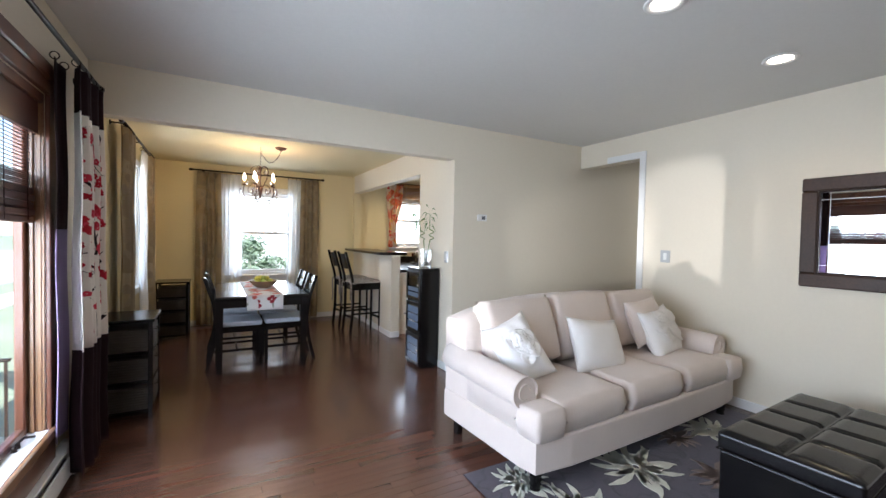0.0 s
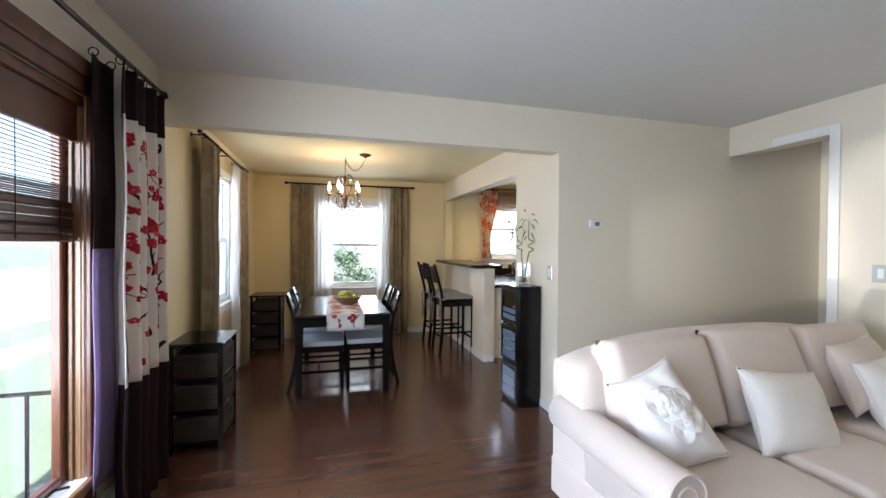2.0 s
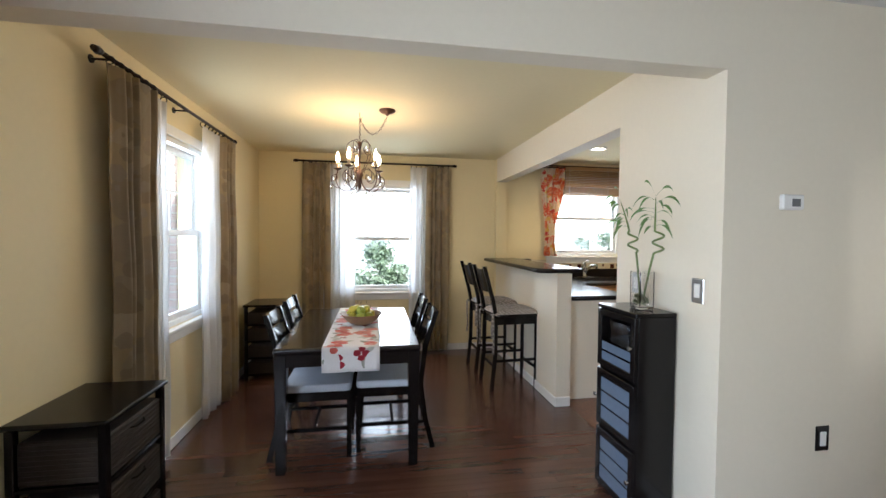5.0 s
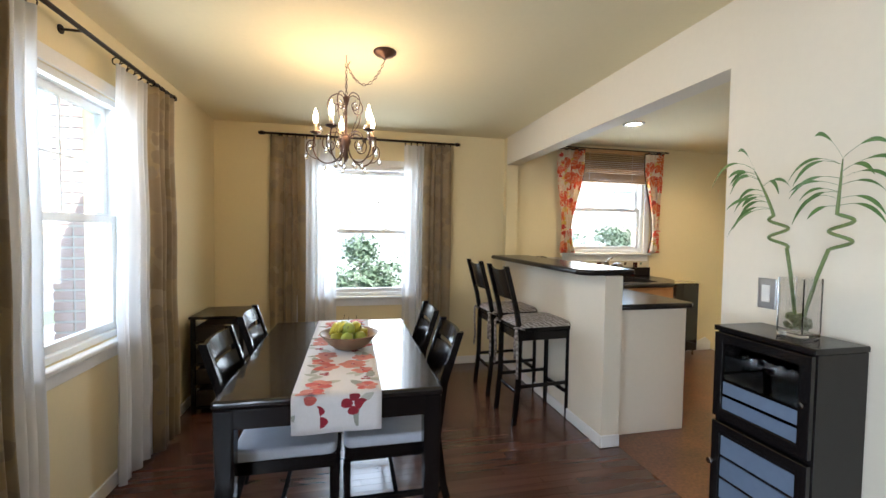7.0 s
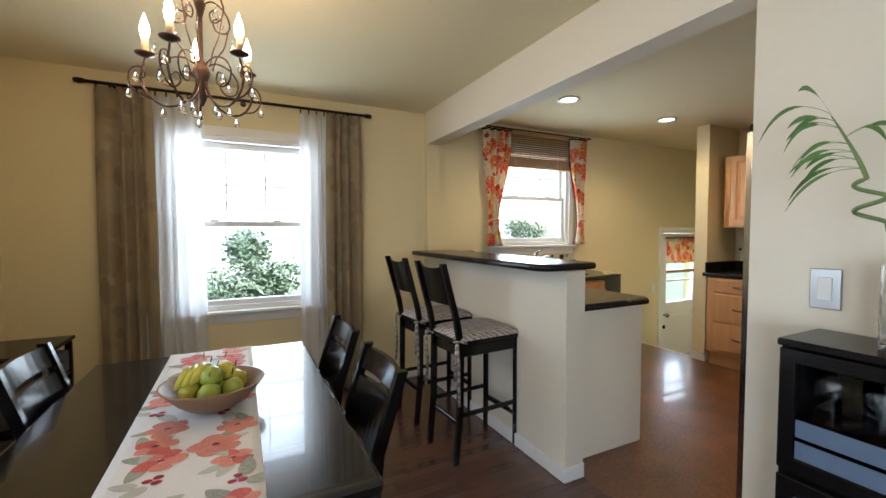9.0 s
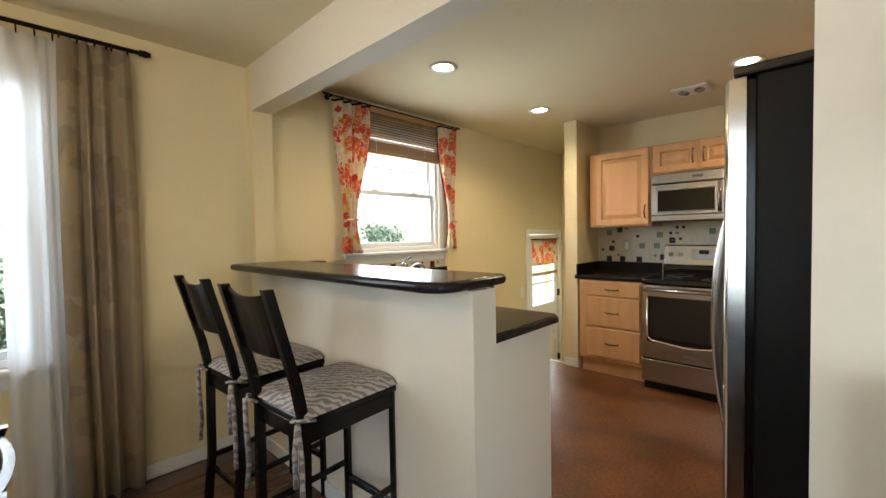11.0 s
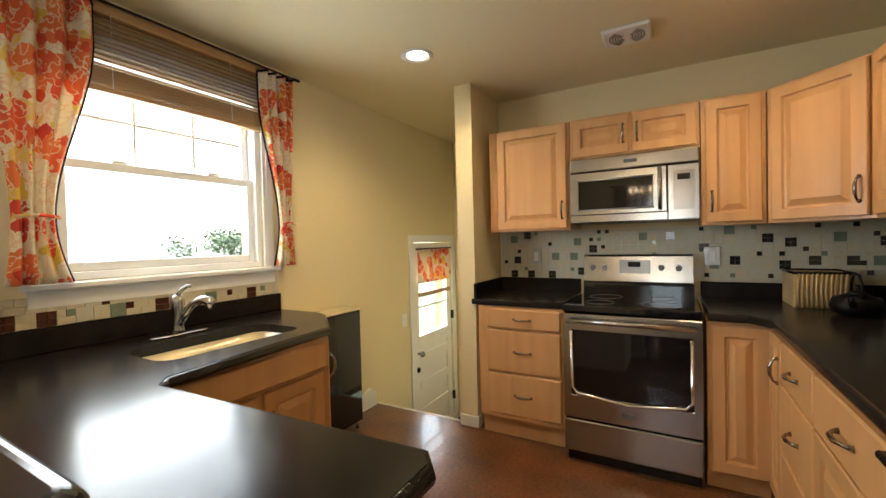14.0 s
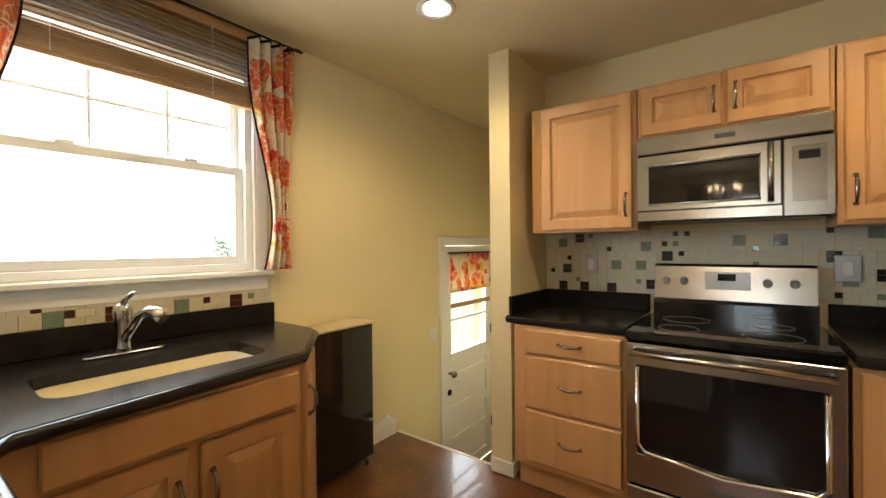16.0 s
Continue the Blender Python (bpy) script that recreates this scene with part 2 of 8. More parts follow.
def lathe(bm, profile, at=(0, 0, 0), n=24, caps=True):
    """A turned body: profile is a list of (radius, height)."""
    at = Vector(at)
    rings = [[bm.verts.new(at + Vector((max(r, 1e-4) * math.cos(2 * math.pi * k / n), max(r, 1e-4) * math.sin(2 * math.pi * k / n), z))) for k in range(n)] for r, z in profile]
    for a, b in zip(rings, rings[1:]):
        for k in range(n):
            f = bm.faces.new((a[k], a[(k + 1) % n], b[(k + 1) % n], b[k]))
            f.smooth = True
    if caps:
        bm.faces.new(rings[0][::-1])
        bm.faces.new(rings[-1])
    return bm


def prism(bm, outline, z0, z1, bevel=0.0, segments=2):
    """An upright slab over an outline of (x, y)."""
    lo = [bm.verts.new((x, y, z0)) for x, y in outline]
    hi = [bm.verts.new((x, y, z1)) for x, y in outline]
    n = len(outline)
    top = bm.faces.new(hi)
    bot = bm.faces.new(lo[::-1])
    for i in range(n):
        bm.faces.new((lo[i], lo[(i + 1) % n], hi[(i + 1) % n], hi[i]))
    bmesh.ops.recalc_face_normals(bm, faces=bm.faces)
    if bevel:
        es = list({e for f in (top, bot) for e in f.edges})
        bmesh.ops.bevel(bm, geom=es, offset=bevel, segments=segments, affect="EDGES", profile=0.5)
    return bm


def grid(bm, nu, nv, fn, smooth=True):
    """A sheet of nu by nv cells; fn(u, v) gives each point."""
    vs = [[bm.verts.new(fn(i / nu, j / nv)) for j in range(nv + 1)] for i in range(nu + 1)]
    for i in range(nu):
        for j in range(nv):
            f = bm.faces.new((vs[i][j], vs[i + 1][j], vs[i + 1][j + 1], vs[i][j + 1]))
            f.smooth = smooth
    return bm


def part(name, bm, material, parent=None, label="", smooth=False):
    """One mesh object from bm, whose points are given in the world; parent: its thing or part."""
    m, p = Matrix(), parent
    while p is not None:
        m, p = p.matrix_basis @ m, p.parent
    bm.transform(m.inverted())
    me = bpy.data.meshes.new(name)
    bm.to_mesh(me)
    bm.free()
    if smooth:
        me.polygons.foreach_set("use_smooth", [True] * len(me.polygons))
    me.materials.append(material)
    ob = new(name, me)
    if parent is not None:
        ob.parent = parent
    return tagged(ob, label)


def thing(name, label, category, place=(0, 0, 0), turn=0.0, group=""):
    ob = new(name)
    ob.empty_display_size = 0.1
    ob.matrix_basis = pose(*place, 0, 0, turn)
    return tagged(ob, label, category, group)


def structure(name, bm, material, label=""):
    return tagged(part(name, bm, material), label, "", "", "structure")


# ---- structure ----
XL, XR, YB, YD, XK = -0.68, 4.0, -2.6, 6.98, 2.2
# floors
floor_bm = bmesh.new()
bx(floor_bm, XL, YB, -0.12, XR, 3.45, -0.02)
bx(floor_bm, XL, 3.45, -0.12, 2.33, YD, -0.02)
floor_living = structure("floor", floor_bm, FLOOR, "dark red-brown polished oak floor boards")
structure("floor", prism(bmesh.new(), [(2.33, 3.6), (5.47, 3.6), (5.47, 6.04), (5.0, 6.04), (5.0, YD), (2.33, YD)], -0.12, 0.0), CORK, "mottled brown cork kitchen floor with a soft sheen")


def wall_x(name, x0, x1, y0, y1, z0, z1, holes, material, label):
    """A wall along y with holes (y0, y1, z0, z1)."""
    w = thing(name, label, "", (0, 0, 0))
    w["kind"] = "structure"
    bm = bmesh.new()
    ys = sorted({y0, y1, *[h[0] for h in holes], *[h[1] for h in holes]})
    for a, b in zip(ys, ys[1:]):
        hs = [h for h in holes if h[0] <= a and h[1] >= b]
        if not hs:
            bx(bm, x0, a, z0, x1, b, z1)
        else:
            if hs[0][2] > z0:
                bx(bm, x0, a, z0, x1, b, hs[0][2])
            if hs[0][3] < z1:
                bx(bm, x0, a, hs[0][3], x1, b, z1)
    bmesh.ops.remove_doubles(bm, verts=bm.verts, dist=1e-5)
    part("wall_body", bm, material, w)
    return w


def wall_y(name, y0, y1, x0, x1, z0, z1, holes, material, label):
    w = thing(name, label, "", (0, 0, 0))
    w["kind"] = "structure"
    bm = bmesh.new()
    xs = sorted({x0, x1, *[h[0] for h in holes], *[h[1] for h in holes]})
    for a, b in zip(xs, xs[1:]):
        hs = [h for h in holes if h[0] <= a and h[1] >= b]
        if not hs:
            bx(bm, a, y0, z0, b, y1, z1)
        else:
            if hs[0][2] > z0:
                bx(bm, a, y0, z0, b, y1, hs[0][2])
            if hs[0][3] < z1:
                bx(bm, a, y0, hs[0][3], b, y1, z1)
    bmesh.ops.remove_doubles(bm, verts=bm.verts, dist=1e-5)
    part("wall_body", bm, material, w)
    return w


PW = (-0.3, 2.645, 0.36, 2.08)      # picture window hole: y0, y1, z0, z1
DW1 = (4.62, 5.42, 0.82, 2.1)     # dining front window
DW2 = (0.22, 1.2, 0.76, 2.07)      # dining end window: x0, x1
KW = (2.98, 3.96, 1.21, 2.2)     # kitchen window
BD = (5.58, 6.34, -0.68, 1.33)   # back door
wall_x("wall_front", XL - 0.11, XL, YB, 3.52, 0, HL, [PW], WALL_L, "beige painted wall round the big picture window")
wall_x("wall_front", XL - 0.2, XL, 3.52, YD + 0.2, 0, H, [DW1], WALL_D, "cream painted dining room wall with a sash window")
wall_y("wall_end", YD, YD + 0.2, XL, XK, 0, H, [DW2], WALL_D, "cream painted dining room end wall with a sash window")
wall_y("wall_end", YD, YD + 0.2, XK, 6.55, -0.68, H, [KW, BD], WALL_D, "cream painted kitchen wall with sink window and back door")
wall_y("wall_thermostat", 3.45, 3.57, XK, 5.2, 0, HL, [], WALL_L, "beige painted wall behind the sofa")
wall_x("wall_stub", XK, 2.50, 3.57, 4.25, 0, H, [], WALL_L, "pale painted wall end between dining room and kitchen")
wall_x("wall_half", XK, 2.33, 5.11, 6.9, 0, 1.142, [], WALL_L, "white painted half wall under the breakfast bar")
wall_x("wall_pier", XK, 2.33, 6.9, YD, 0, H, [], WALL_D, "cream painted wall nib at the end of the bar")
structure("beam", box(XK, 4.25, 2.15, 2.33, 6.9, H), WALL_L, "pale painted header over the breakfast bar")
structure("beam", box(XL, 3.45, 2.2, XK, 3.57, HL), WALL_L, "pale painted beam between living and dining rooms")
wall_x("wall_right", XR, XR + 0.14, YB, 3.45, 0, HL, [(2.64, 3.45, -0.01, 2.28)], WALL_L, "beige painted wall with the mirror and stair opening")
wall_y("wall_back", YB - 0.15, YB, XL, XR, 0, HL, [], WALL_L, "beige painted wall at the back of the living room")
wall_x("wall_hall", 5.2, 5.3, 2.3, 3.45, -1, HL, [], WALL_L, "beige painted stair hall wall")
wall_y("wall_hall", 2.3, 2.4, XR + 0.14, 5.2, -1, HL, [], WALL_L, "beige painted stair hall wall")
wall_x("wall_stove", 5.47, 5.57, 3.6, 6.04, 0, H, [], WALL_D, "cream painted wall behind the stove")
wall_y("wall_pillar", 6.04, 6.17, 4.96, 5.57, 0, H, [], WALL_D, "cream painted wall end beside the back stairs")
wall_y("wall_south_kitchen", 3.62, 3.72, 2.33, 5.47, 0, H, [], WALL_D, "cream painted kitchen wall behind the fridge")
wall_x("wall_stairs", 6.45, 6.55, 6.04, YD, -0.68, H, [], WALL_D, "cream painted wall of the back stairs")
wall_y("wall_stairs", 6.04, 6.17, 5.57, 6.45, -0.68, H, [], WALL_D, "cream painted wall of the back stairs")
structure("floor", box(5.0, 6.17, -0.8, 6.45, YD, -0.68), CORK, "brown landing floor at the back door")
structure("floor", box(XR, 2.4, -0.12, 5.2, 3.45, -0.003), FLOOR, "dark floor of the stair hall")
structure("ceiling", box(XL - 0.2, YB, HL, 5.3, 3.57, HL + 0.12), CEIL_L, "white painted living room ceiling")
structure("ceiling", box(XL - 0.2, 3.57, H, 6.55, YD + 0.2, H + 0.12), CEIL, "cream painted dining and kitchen ceiling")

# ---- more materials ----


def mask_nodes(n, l, src, scale, keep_, radius, seed=0.0, stretch=(1, 1, 1), wobble=0.04):
    """1 inside round blots that sit on some cells of a scatter, else 0; also the cells' colour."""
    nz = n.new("ShaderNodeTexNoise")
    nz.inputs["Scale"].default_value = scale * 2.5
    l.new(src, nz.inputs[0])
    off = n.new("ShaderNodeVectorMath")
    off.operation = "MULTIPLY_ADD"
    l.new(nz.outputs["Color"], off.inputs[0])
    off.inputs[1].default_value = (wobble, wobble, wobble)
    l.new(src, off.inputs[2])
    mp = n.new("ShaderNodeMapping")
    mp.inputs["Location"].default_value = (seed, seed * 1.7, seed * 0.3)
    mp.inputs["Scale"].default_value = stretch
    l.new(off.outputs[0], mp.inputs[0])
    v = n.new("ShaderNodeTexVoronoi")
    v.inputs["Scale"].default_value = scale
    l.new(mp.outputs[0], v.inputs[0])
    lt = n.new("ShaderNodeMath")
    lt.operation = "LESS_THAN"
    lt.inputs[1].default_value = radius
    l.new(v.outputs["Distance"], lt.inputs[0])
    sep = n.new("ShaderNodeSeparateColor")
    l.new(v.outputs["Color"], sep.inputs[0])
    k = n.new("ShaderNodeMath")
    k.operation = "LESS_THAN"
    k.inputs[1].default_value = keep_
    l.new(sep.outputs[0], k.inputs[0])
    m = n.new("ShaderNodeMath")
    m.operation = "MULTIPLY"
    l.new(lt.outputs[0], m.inputs[0])
    l.new(k.outputs[0], m.inputs[1])
    return m.outputs[0], sep.outputs[1]


def line_nodes(n, l, src, scale, width, seed):
    mp = n.new("ShaderNodeMapping")
    mp.inputs["Location"].default_value = (seed, seed, seed)
    l.new(src, mp.inputs[0])
    nz = n.new("ShaderNodeTexNoise")
    nz.inputs["Scale"].default_value, nz.inputs["Detail"].default_value = scale, 1.5
    l.new(mp.outputs[0], nz.inputs[0])
    sub = n.new("ShaderNodeMath")
    sub.operation = "SUBTRACT"
    sub.inputs[1].default_value = 0.5
    l.new(nz.outputs[0], sub.inputs[0])
    ab = n.new("ShaderNodeMath")
    ab.operation = "ABSOLUTE"
    l.new(sub.outputs[0], ab.inputs[0])
    lt = n.new("ShaderNodeMath")
    lt.operation = "LESS_THAN"
    lt.inputs[1].default_value = width
    l.new(ab.outputs[0], lt.inputs[0])
    return lt.outputs[0]


def printed(name, base, layers, rough=0.85, lucent=0.0, bump=0.3):
    """Printed cloth. Layers: ('blot', color, color2, scale, keep, radius, seed) or ('line', color, color, scale, width, seed)."""
    m, n, l, b = nodes_of(name)
    tc = n.new("ShaderNodeTexCoord")
    src = tc.outputs["Object"]
    last = None
    for ly in layers:
        mx = n.new("ShaderNodeMix")
        mx.data_type = "RGBA"
        if last is None:
            mx.inputs[6].default_value = (*base, 1)
        else:
            l.new(last, mx.inputs[6])
        if ly[0] == "blot":
            mk, rnd = mask_nodes(n, l, src, ly[3], ly[4], ly[5], ly[6])
            c = n.new("ShaderNodeMix")
            c.data_type = "RGBA"
            c.inputs[6].default_value, c.inputs[7].default_value = (*ly[1], 1), (*ly[2], 1)
            l.new(rnd, c.inputs[0])
            l.new(c.outputs[2], mx.inputs[7])
        else:
            mk = line_nodes(n, l, src, ly[3], ly[4], ly[5])
            mx.inputs[7].default_value = (*ly[1], 1)
        l.new(mk, mx.inputs[0])
        last = mx.outputs[2]
    l.new(last, b.inputs["Base Color"])
    b.inputs["Roughness"].default_value = rough
    b.inputs["Sheen Weight"].default_value = 0.2
    nz = n.new("ShaderNodeTexNoise")
    nz.inputs["Scale"].default_value = 500
    l.new(src, nz.inputs[0])
    bp = n.new("ShaderNodeBump")
    bp.inputs["Strength"].default_value, bp.inputs["Distance"].default_value = bump, 0.001
    l.new(nz.outputs[0], bp.inputs["Height"])
    l.new(bp.outputs[0], b.inputs["Normal"])
    if lucent:
        tr = n.new("ShaderNodeBsdfTranslucent")
        l.new(last, tr.inputs[0])
        ms = n.new("ShaderNodeMixShader")
        ms.inputs[0].default_value = lucent
        l.new(b.outputs[0], ms.inputs[1])
        l.new(tr.outputs[0], ms.inputs[2])
        l.new(ms.outputs[0], n["Material Output"].inputs[0])
    return m


def sheer(name, color, open_):
    m, n, l, b = nodes_of(name)
    b.inputs["Base Color"].default_value = (*color, 1)
    b.inputs["Roughness"].default_value = 0.9
    tr = n.new("ShaderNodeBsdfTranslucent")
    tr.inputs[0].default_value = (*color, 1)
    tp = n.new("ShaderNodeBsdfTransparent")
    a, c = n.new("ShaderNodeMixShader"), n.new("ShaderNodeMixShader")
    a.inputs[0].default_value, c.inputs[0].default_value = 0.55, open_
    l.new(b.outputs[0], a.inputs[1])
    l.new(tr.outputs[0], a.inputs[2])
    l.new(a.outputs[0], c.inputs[1])
    l.new(tp.outputs[0], c.inputs[2])
    l.new(c.outputs[0], n["Material Output"].inputs[0])
    return m


RED, PINK, DARK = (0.45, 0.015, 0.03), (0.60, 0.06, 0.08), (0.02, 0.012, 0.01)
CHERRY = mat("cream_curtain_linen", (0.78, 0.72, 0.64), 0.85, vary=0.03, bump=0.4, bump_scale=500)
BLOSSOM = [mat("crimson_blossom_print", (0.42, 0.008, 0.022), 0.85, vary=0.3, scale=30), mat("rose_blossom_print", (0.56, 0.04, 0.07), 0.85, vary=0.25, scale=30)]
TWIG = mat("black_branch_print", (0.016, 0.010, 0.009), 0.85, vary=0.2)
CAFE = printed("orange_rose_print", (0.82, 0.72, 0.52), [("blot", (0.72, 0.50, 0.05), (0.80, 0.58, 0.14), 11, 0.5, 0.48, 4.0), ("blot", (0.75, 0.22, 0.05), (0.78, 0.09, 0.04), 9, 0.78, 0.56, 1.0), ("line", (0.80, 0.55, 0.35), DARK, 26, 0.03, 2.0), ("blot", (0.60, 0.04, 0.03), (0.68, 0.10, 0.03), 15, 0.35, 0.40, 8.0)], lucent=0.25)
RUNNER = mat("white_runner_cotton", (0.76, 0.745, 0.74), 0.85, vary=0.04, scale=12, bump=0.4, bump_scale=500)
POPPY = [mat("coral_flower_print", (0.56, 0.12, 0.10), 0.85, vary=0.4, scale=30), mat("pale_coral_flower_print", (0.62, 0.24, 0.19), 0.85, vary=0.3, scale=30), mat("dark_cherry_print", (0.30, 0.015, 0.03), 0.8, vary=0.4, scale=25)]
GREYLEAF = [mat("sage_leaf_print", (0.33, 0.34, 0.29), 0.85, vary=0.35, scale=30), mat("pale_sage_leaf_print", (0.50, 0.51, 0.45), 0.85, vary=0.2, scale=30)]
RUGM = printed("plum_grey_rug", (0.055, 0.042, 0.056), [("line", (0.035, 0.028, 0.035), DARK, 6, 0.02, 3.0)], rough=0.95, bump=0.8)
RUGF = mat("cream_rug_wool", (0.60, 0.59, 0.50), 0.95, vary=0.25, scale=20, bump=0.6, bump_scale=300)
RUGT = mat("taupe_rug_wool", (0.20, 0.15, 0.13), 0.95, vary=0.25, scale=20, bump=0.6, bump_scale=300)
BROWN = mat("dark_brown_curtain_cloth", (0.018, 0.007, 0.009), 0.8, vary=0.15, bump=0.3, bump_scale=500, spec=0.2)
# Lilac look of the brown lining in window light, put into the colour.
LIT_LINING = sheer("brown_lining_lit_lilac", (0.34, 0.27, 0.40), 0.0)
JAMBW = wood("golden_brown_window_wood", (0.17, 0.08, 0.035), (0.30, 0.16, 0.07), 0.3, "Z", 0.7, 0.4, 0.1, 0.1)
TAUPE = printed("taupe_silk", (0.46, 0.36, 0.21), [("blot", (0.36, 0.28, 0.17), (0.50, 0.41, 0.27), 5, 0.8, 0.6, 1.0), ("blot", (0.42, 0.35, 0.25), (0.36, 0.285, 0.18), 9, 0.5, 0.4, 5.0)], rough=0.5, lucent=0.42)
SHEER = sheer("white_sheer_voile", (0.90, 0.90, 0.90), 0.22)


def zebra():
    m, n, l, b = nodes_of("zebra_print_cloth")
    tc, w = n.new("ShaderNodeTexCoord"), n.new("ShaderNodeTexWave")
    w.inputs["Scale"].default_value, w.inputs["Distortion"].default_value, w.inputs["Detail"].default_value, w.inputs["Detail Scale"].default_value = 15, 5, 1, 2.2
    w.bands_direction = "DIAGONAL"
    l.new(tc.outputs["Object"], w.inputs[0])
    r = n.new("ShaderNodeValToRGB")
    r.color_ramp.elements[0].position, r.color_ramp.elements[0].color = 0.38, (0.20, 0.17, 0.155, 1)
    r.color_ramp.elements[1].position, r.color_ramp.elements[1].color = 0.60, (0.43, 0.39, 0.36, 1)
    l.new(w.outputs[0], r.inputs[0])
    l.new(r.outputs[0], b.inputs["Base Color"])
    b.inputs["Roughness"].default_value = 0.85
    return m


ZEBRA = zebra()
WICKER = mat("dark_woven_wicker", (0.036, 0.027, 0.021), 0.6, vary=0.5, scale=60, bump=1.0, bump_scale=220)
BASKET = mat("light_woven_cane", (0.42, 0.30, 0.15), 0.7, vary=0.3, scale=30, bump=0.8, bump_scale=160)
FROST = mat("frosted_blue_grey_glass", (0.12, 0.16, 0.23), 0.25, vary=0.06, coat=0.3)
OVEN = mat("black_oven_glass", (0.006, 0.006, 0.008), 0.05, vary=0.05, coat=0.3)
VINYL = mat("white_vinyl", (0.80, 0.81, 0.80), 0.3, vary=0.015)
SINKM = mat("almond_sink", (0.72, 0.62, 0.40), 0.2, vary=0.02, coat=0.3)
SLAT = wood("brown_blind_slat", (0.36, 0.20, 0.08), (0.52, 0.32, 0.14), 0.45, "X", 1.0, 0.1, 0.05, 0.08)
BAMBOO = wood("dark_red_bamboo_slat", (0.035, 0.010, 0.007), (0.10, 0.028, 0.016), 0.35, "Y", 1.0, 0.3, 0.1, 0.2)
FRIDGESIDE = mat("black_pebbled_steel", (0.004, 0.004, 0.004), 0.42, vary=0.5, scale=14, bump=0.3, bump_scale=220, spec=0.2)
PLASTICW = mat("white_plastic", (0.78, 0.77, 0.74), 0.35, vary=0.01)
PLATE = mat("satin_nickel_plate", (0.5, 0.5, 0.5), 0.3, 0.9, vary=0.02)
LEMON = mat("yellow_green_fruit", (0.62, 0.55, 0.07), 0.4, vary=0.15, scale=20, bump=0.2, bump_scale=200)
APPLE = mat("green_apple", (0.40, 0.46, 0.07), 0.3, vary=0.15, scale=20)
BOWL = mat("carved_wood_bowl", (0.28, 0.17, 0.09), 0.5, vary=0.3, scale=30, bump=0.5, bump_scale=120)
LEAF = mat("green_bamboo_leaf", (0.10, 0.19, 0.05), 0.45, vary=0.3, scale=30)
STEM = mat("green_bamboo_stem", (0.16, 0.22, 0.07), 0.4, vary=0.3, scale=30)
GRASS = mat("lawn_grass", (0.17, 0.21, 0.14), 0.9, vary=0.3, scale=3, bump=0.5, bump_scale=40)
ROADM = mat("pale_asphalt", (0.30, 0.30, 0.29), 0.9, vary=0.1, scale=3)
CONC = mat("pale_concrete", (0.45, 0.44, 0.42), 0.9, vary=0.08, scale=3)
BRICK = mat("brown_red_brick", (0.42, 0.31, 0.28), 0.85, vary=0.25, scale=12, bump=0.5)
SIDING = mat("pale_white_siding", (0.72, 0.74, 0.72), 0.6, vary=0.04)
FOLIAGE = mat("bush_leaf", (0.12, 0.17, 0.10), 0.6, vary=0.4, scale=30)
BARK = mat("tree_bark", (0.12, 0.09, 0.07), 0.9, vary=0.3, scale=10, bump=0.8)
GREYPANE = mat("pale_reflecting_pane", (0.35, 0.38, 0.40), 0.1, vary=0.1)
GREYM = mat("dark_grey_and_slot_shade", (0.12, 0.12, 0.12), 0.7)
CRYSTAL = clear_glass("clear_crystal", (0.96, 0.96, 0.96))
TILE_C = [mat("travertine_tile_pale", (0.60, 0.53, 0.38), 0.5, vary=0.1, scale=20, bump=0.3), mat("travertine_tile_warm", (0.58, 0.51, 0.37), 0.5, vary=0.1, scale=20, bump=0.3), mat("travertine_tile_grey", (0.56, 0.54, 0.44), 0.5, vary=0.1, scale=20, bump=0.3)]
TILE_R = mat("dark_red_glass_tile", (0.06, 0.018, 0.012), 0.15, vary=0.3, coat=0.4)
TILE_G = mat("green_slate_tile", (0.17, 0.22, 0.15), 0.35, vary=0.3)
TILE_K = mat("dark_glass_tile", (0.03, 0.026, 0.022), 0.15, vary=0.3, coat=0.4)
GROUT = mat("cream_grout", (0.66, 0.60, 0.46), 0.9, vary=0.05)

# ---- windows and doors ----


def turned(axis, at, u0, u1, z0, z1, d0, d1, bm, bevel=0.003):
    """A box on a wall: axis 'x' for a wall at x=at that runs along y, 'y' for one at y=at; d0, d1: depth from the wall's inner face, outwards positive."""
    if axis == "x":
        return bx(bm, at - d0, u0, z0, at - d1, u1, z1, bevel)
    return bx(bm, u0, at + d0, z0, u1, at + d1, z1, bevel)


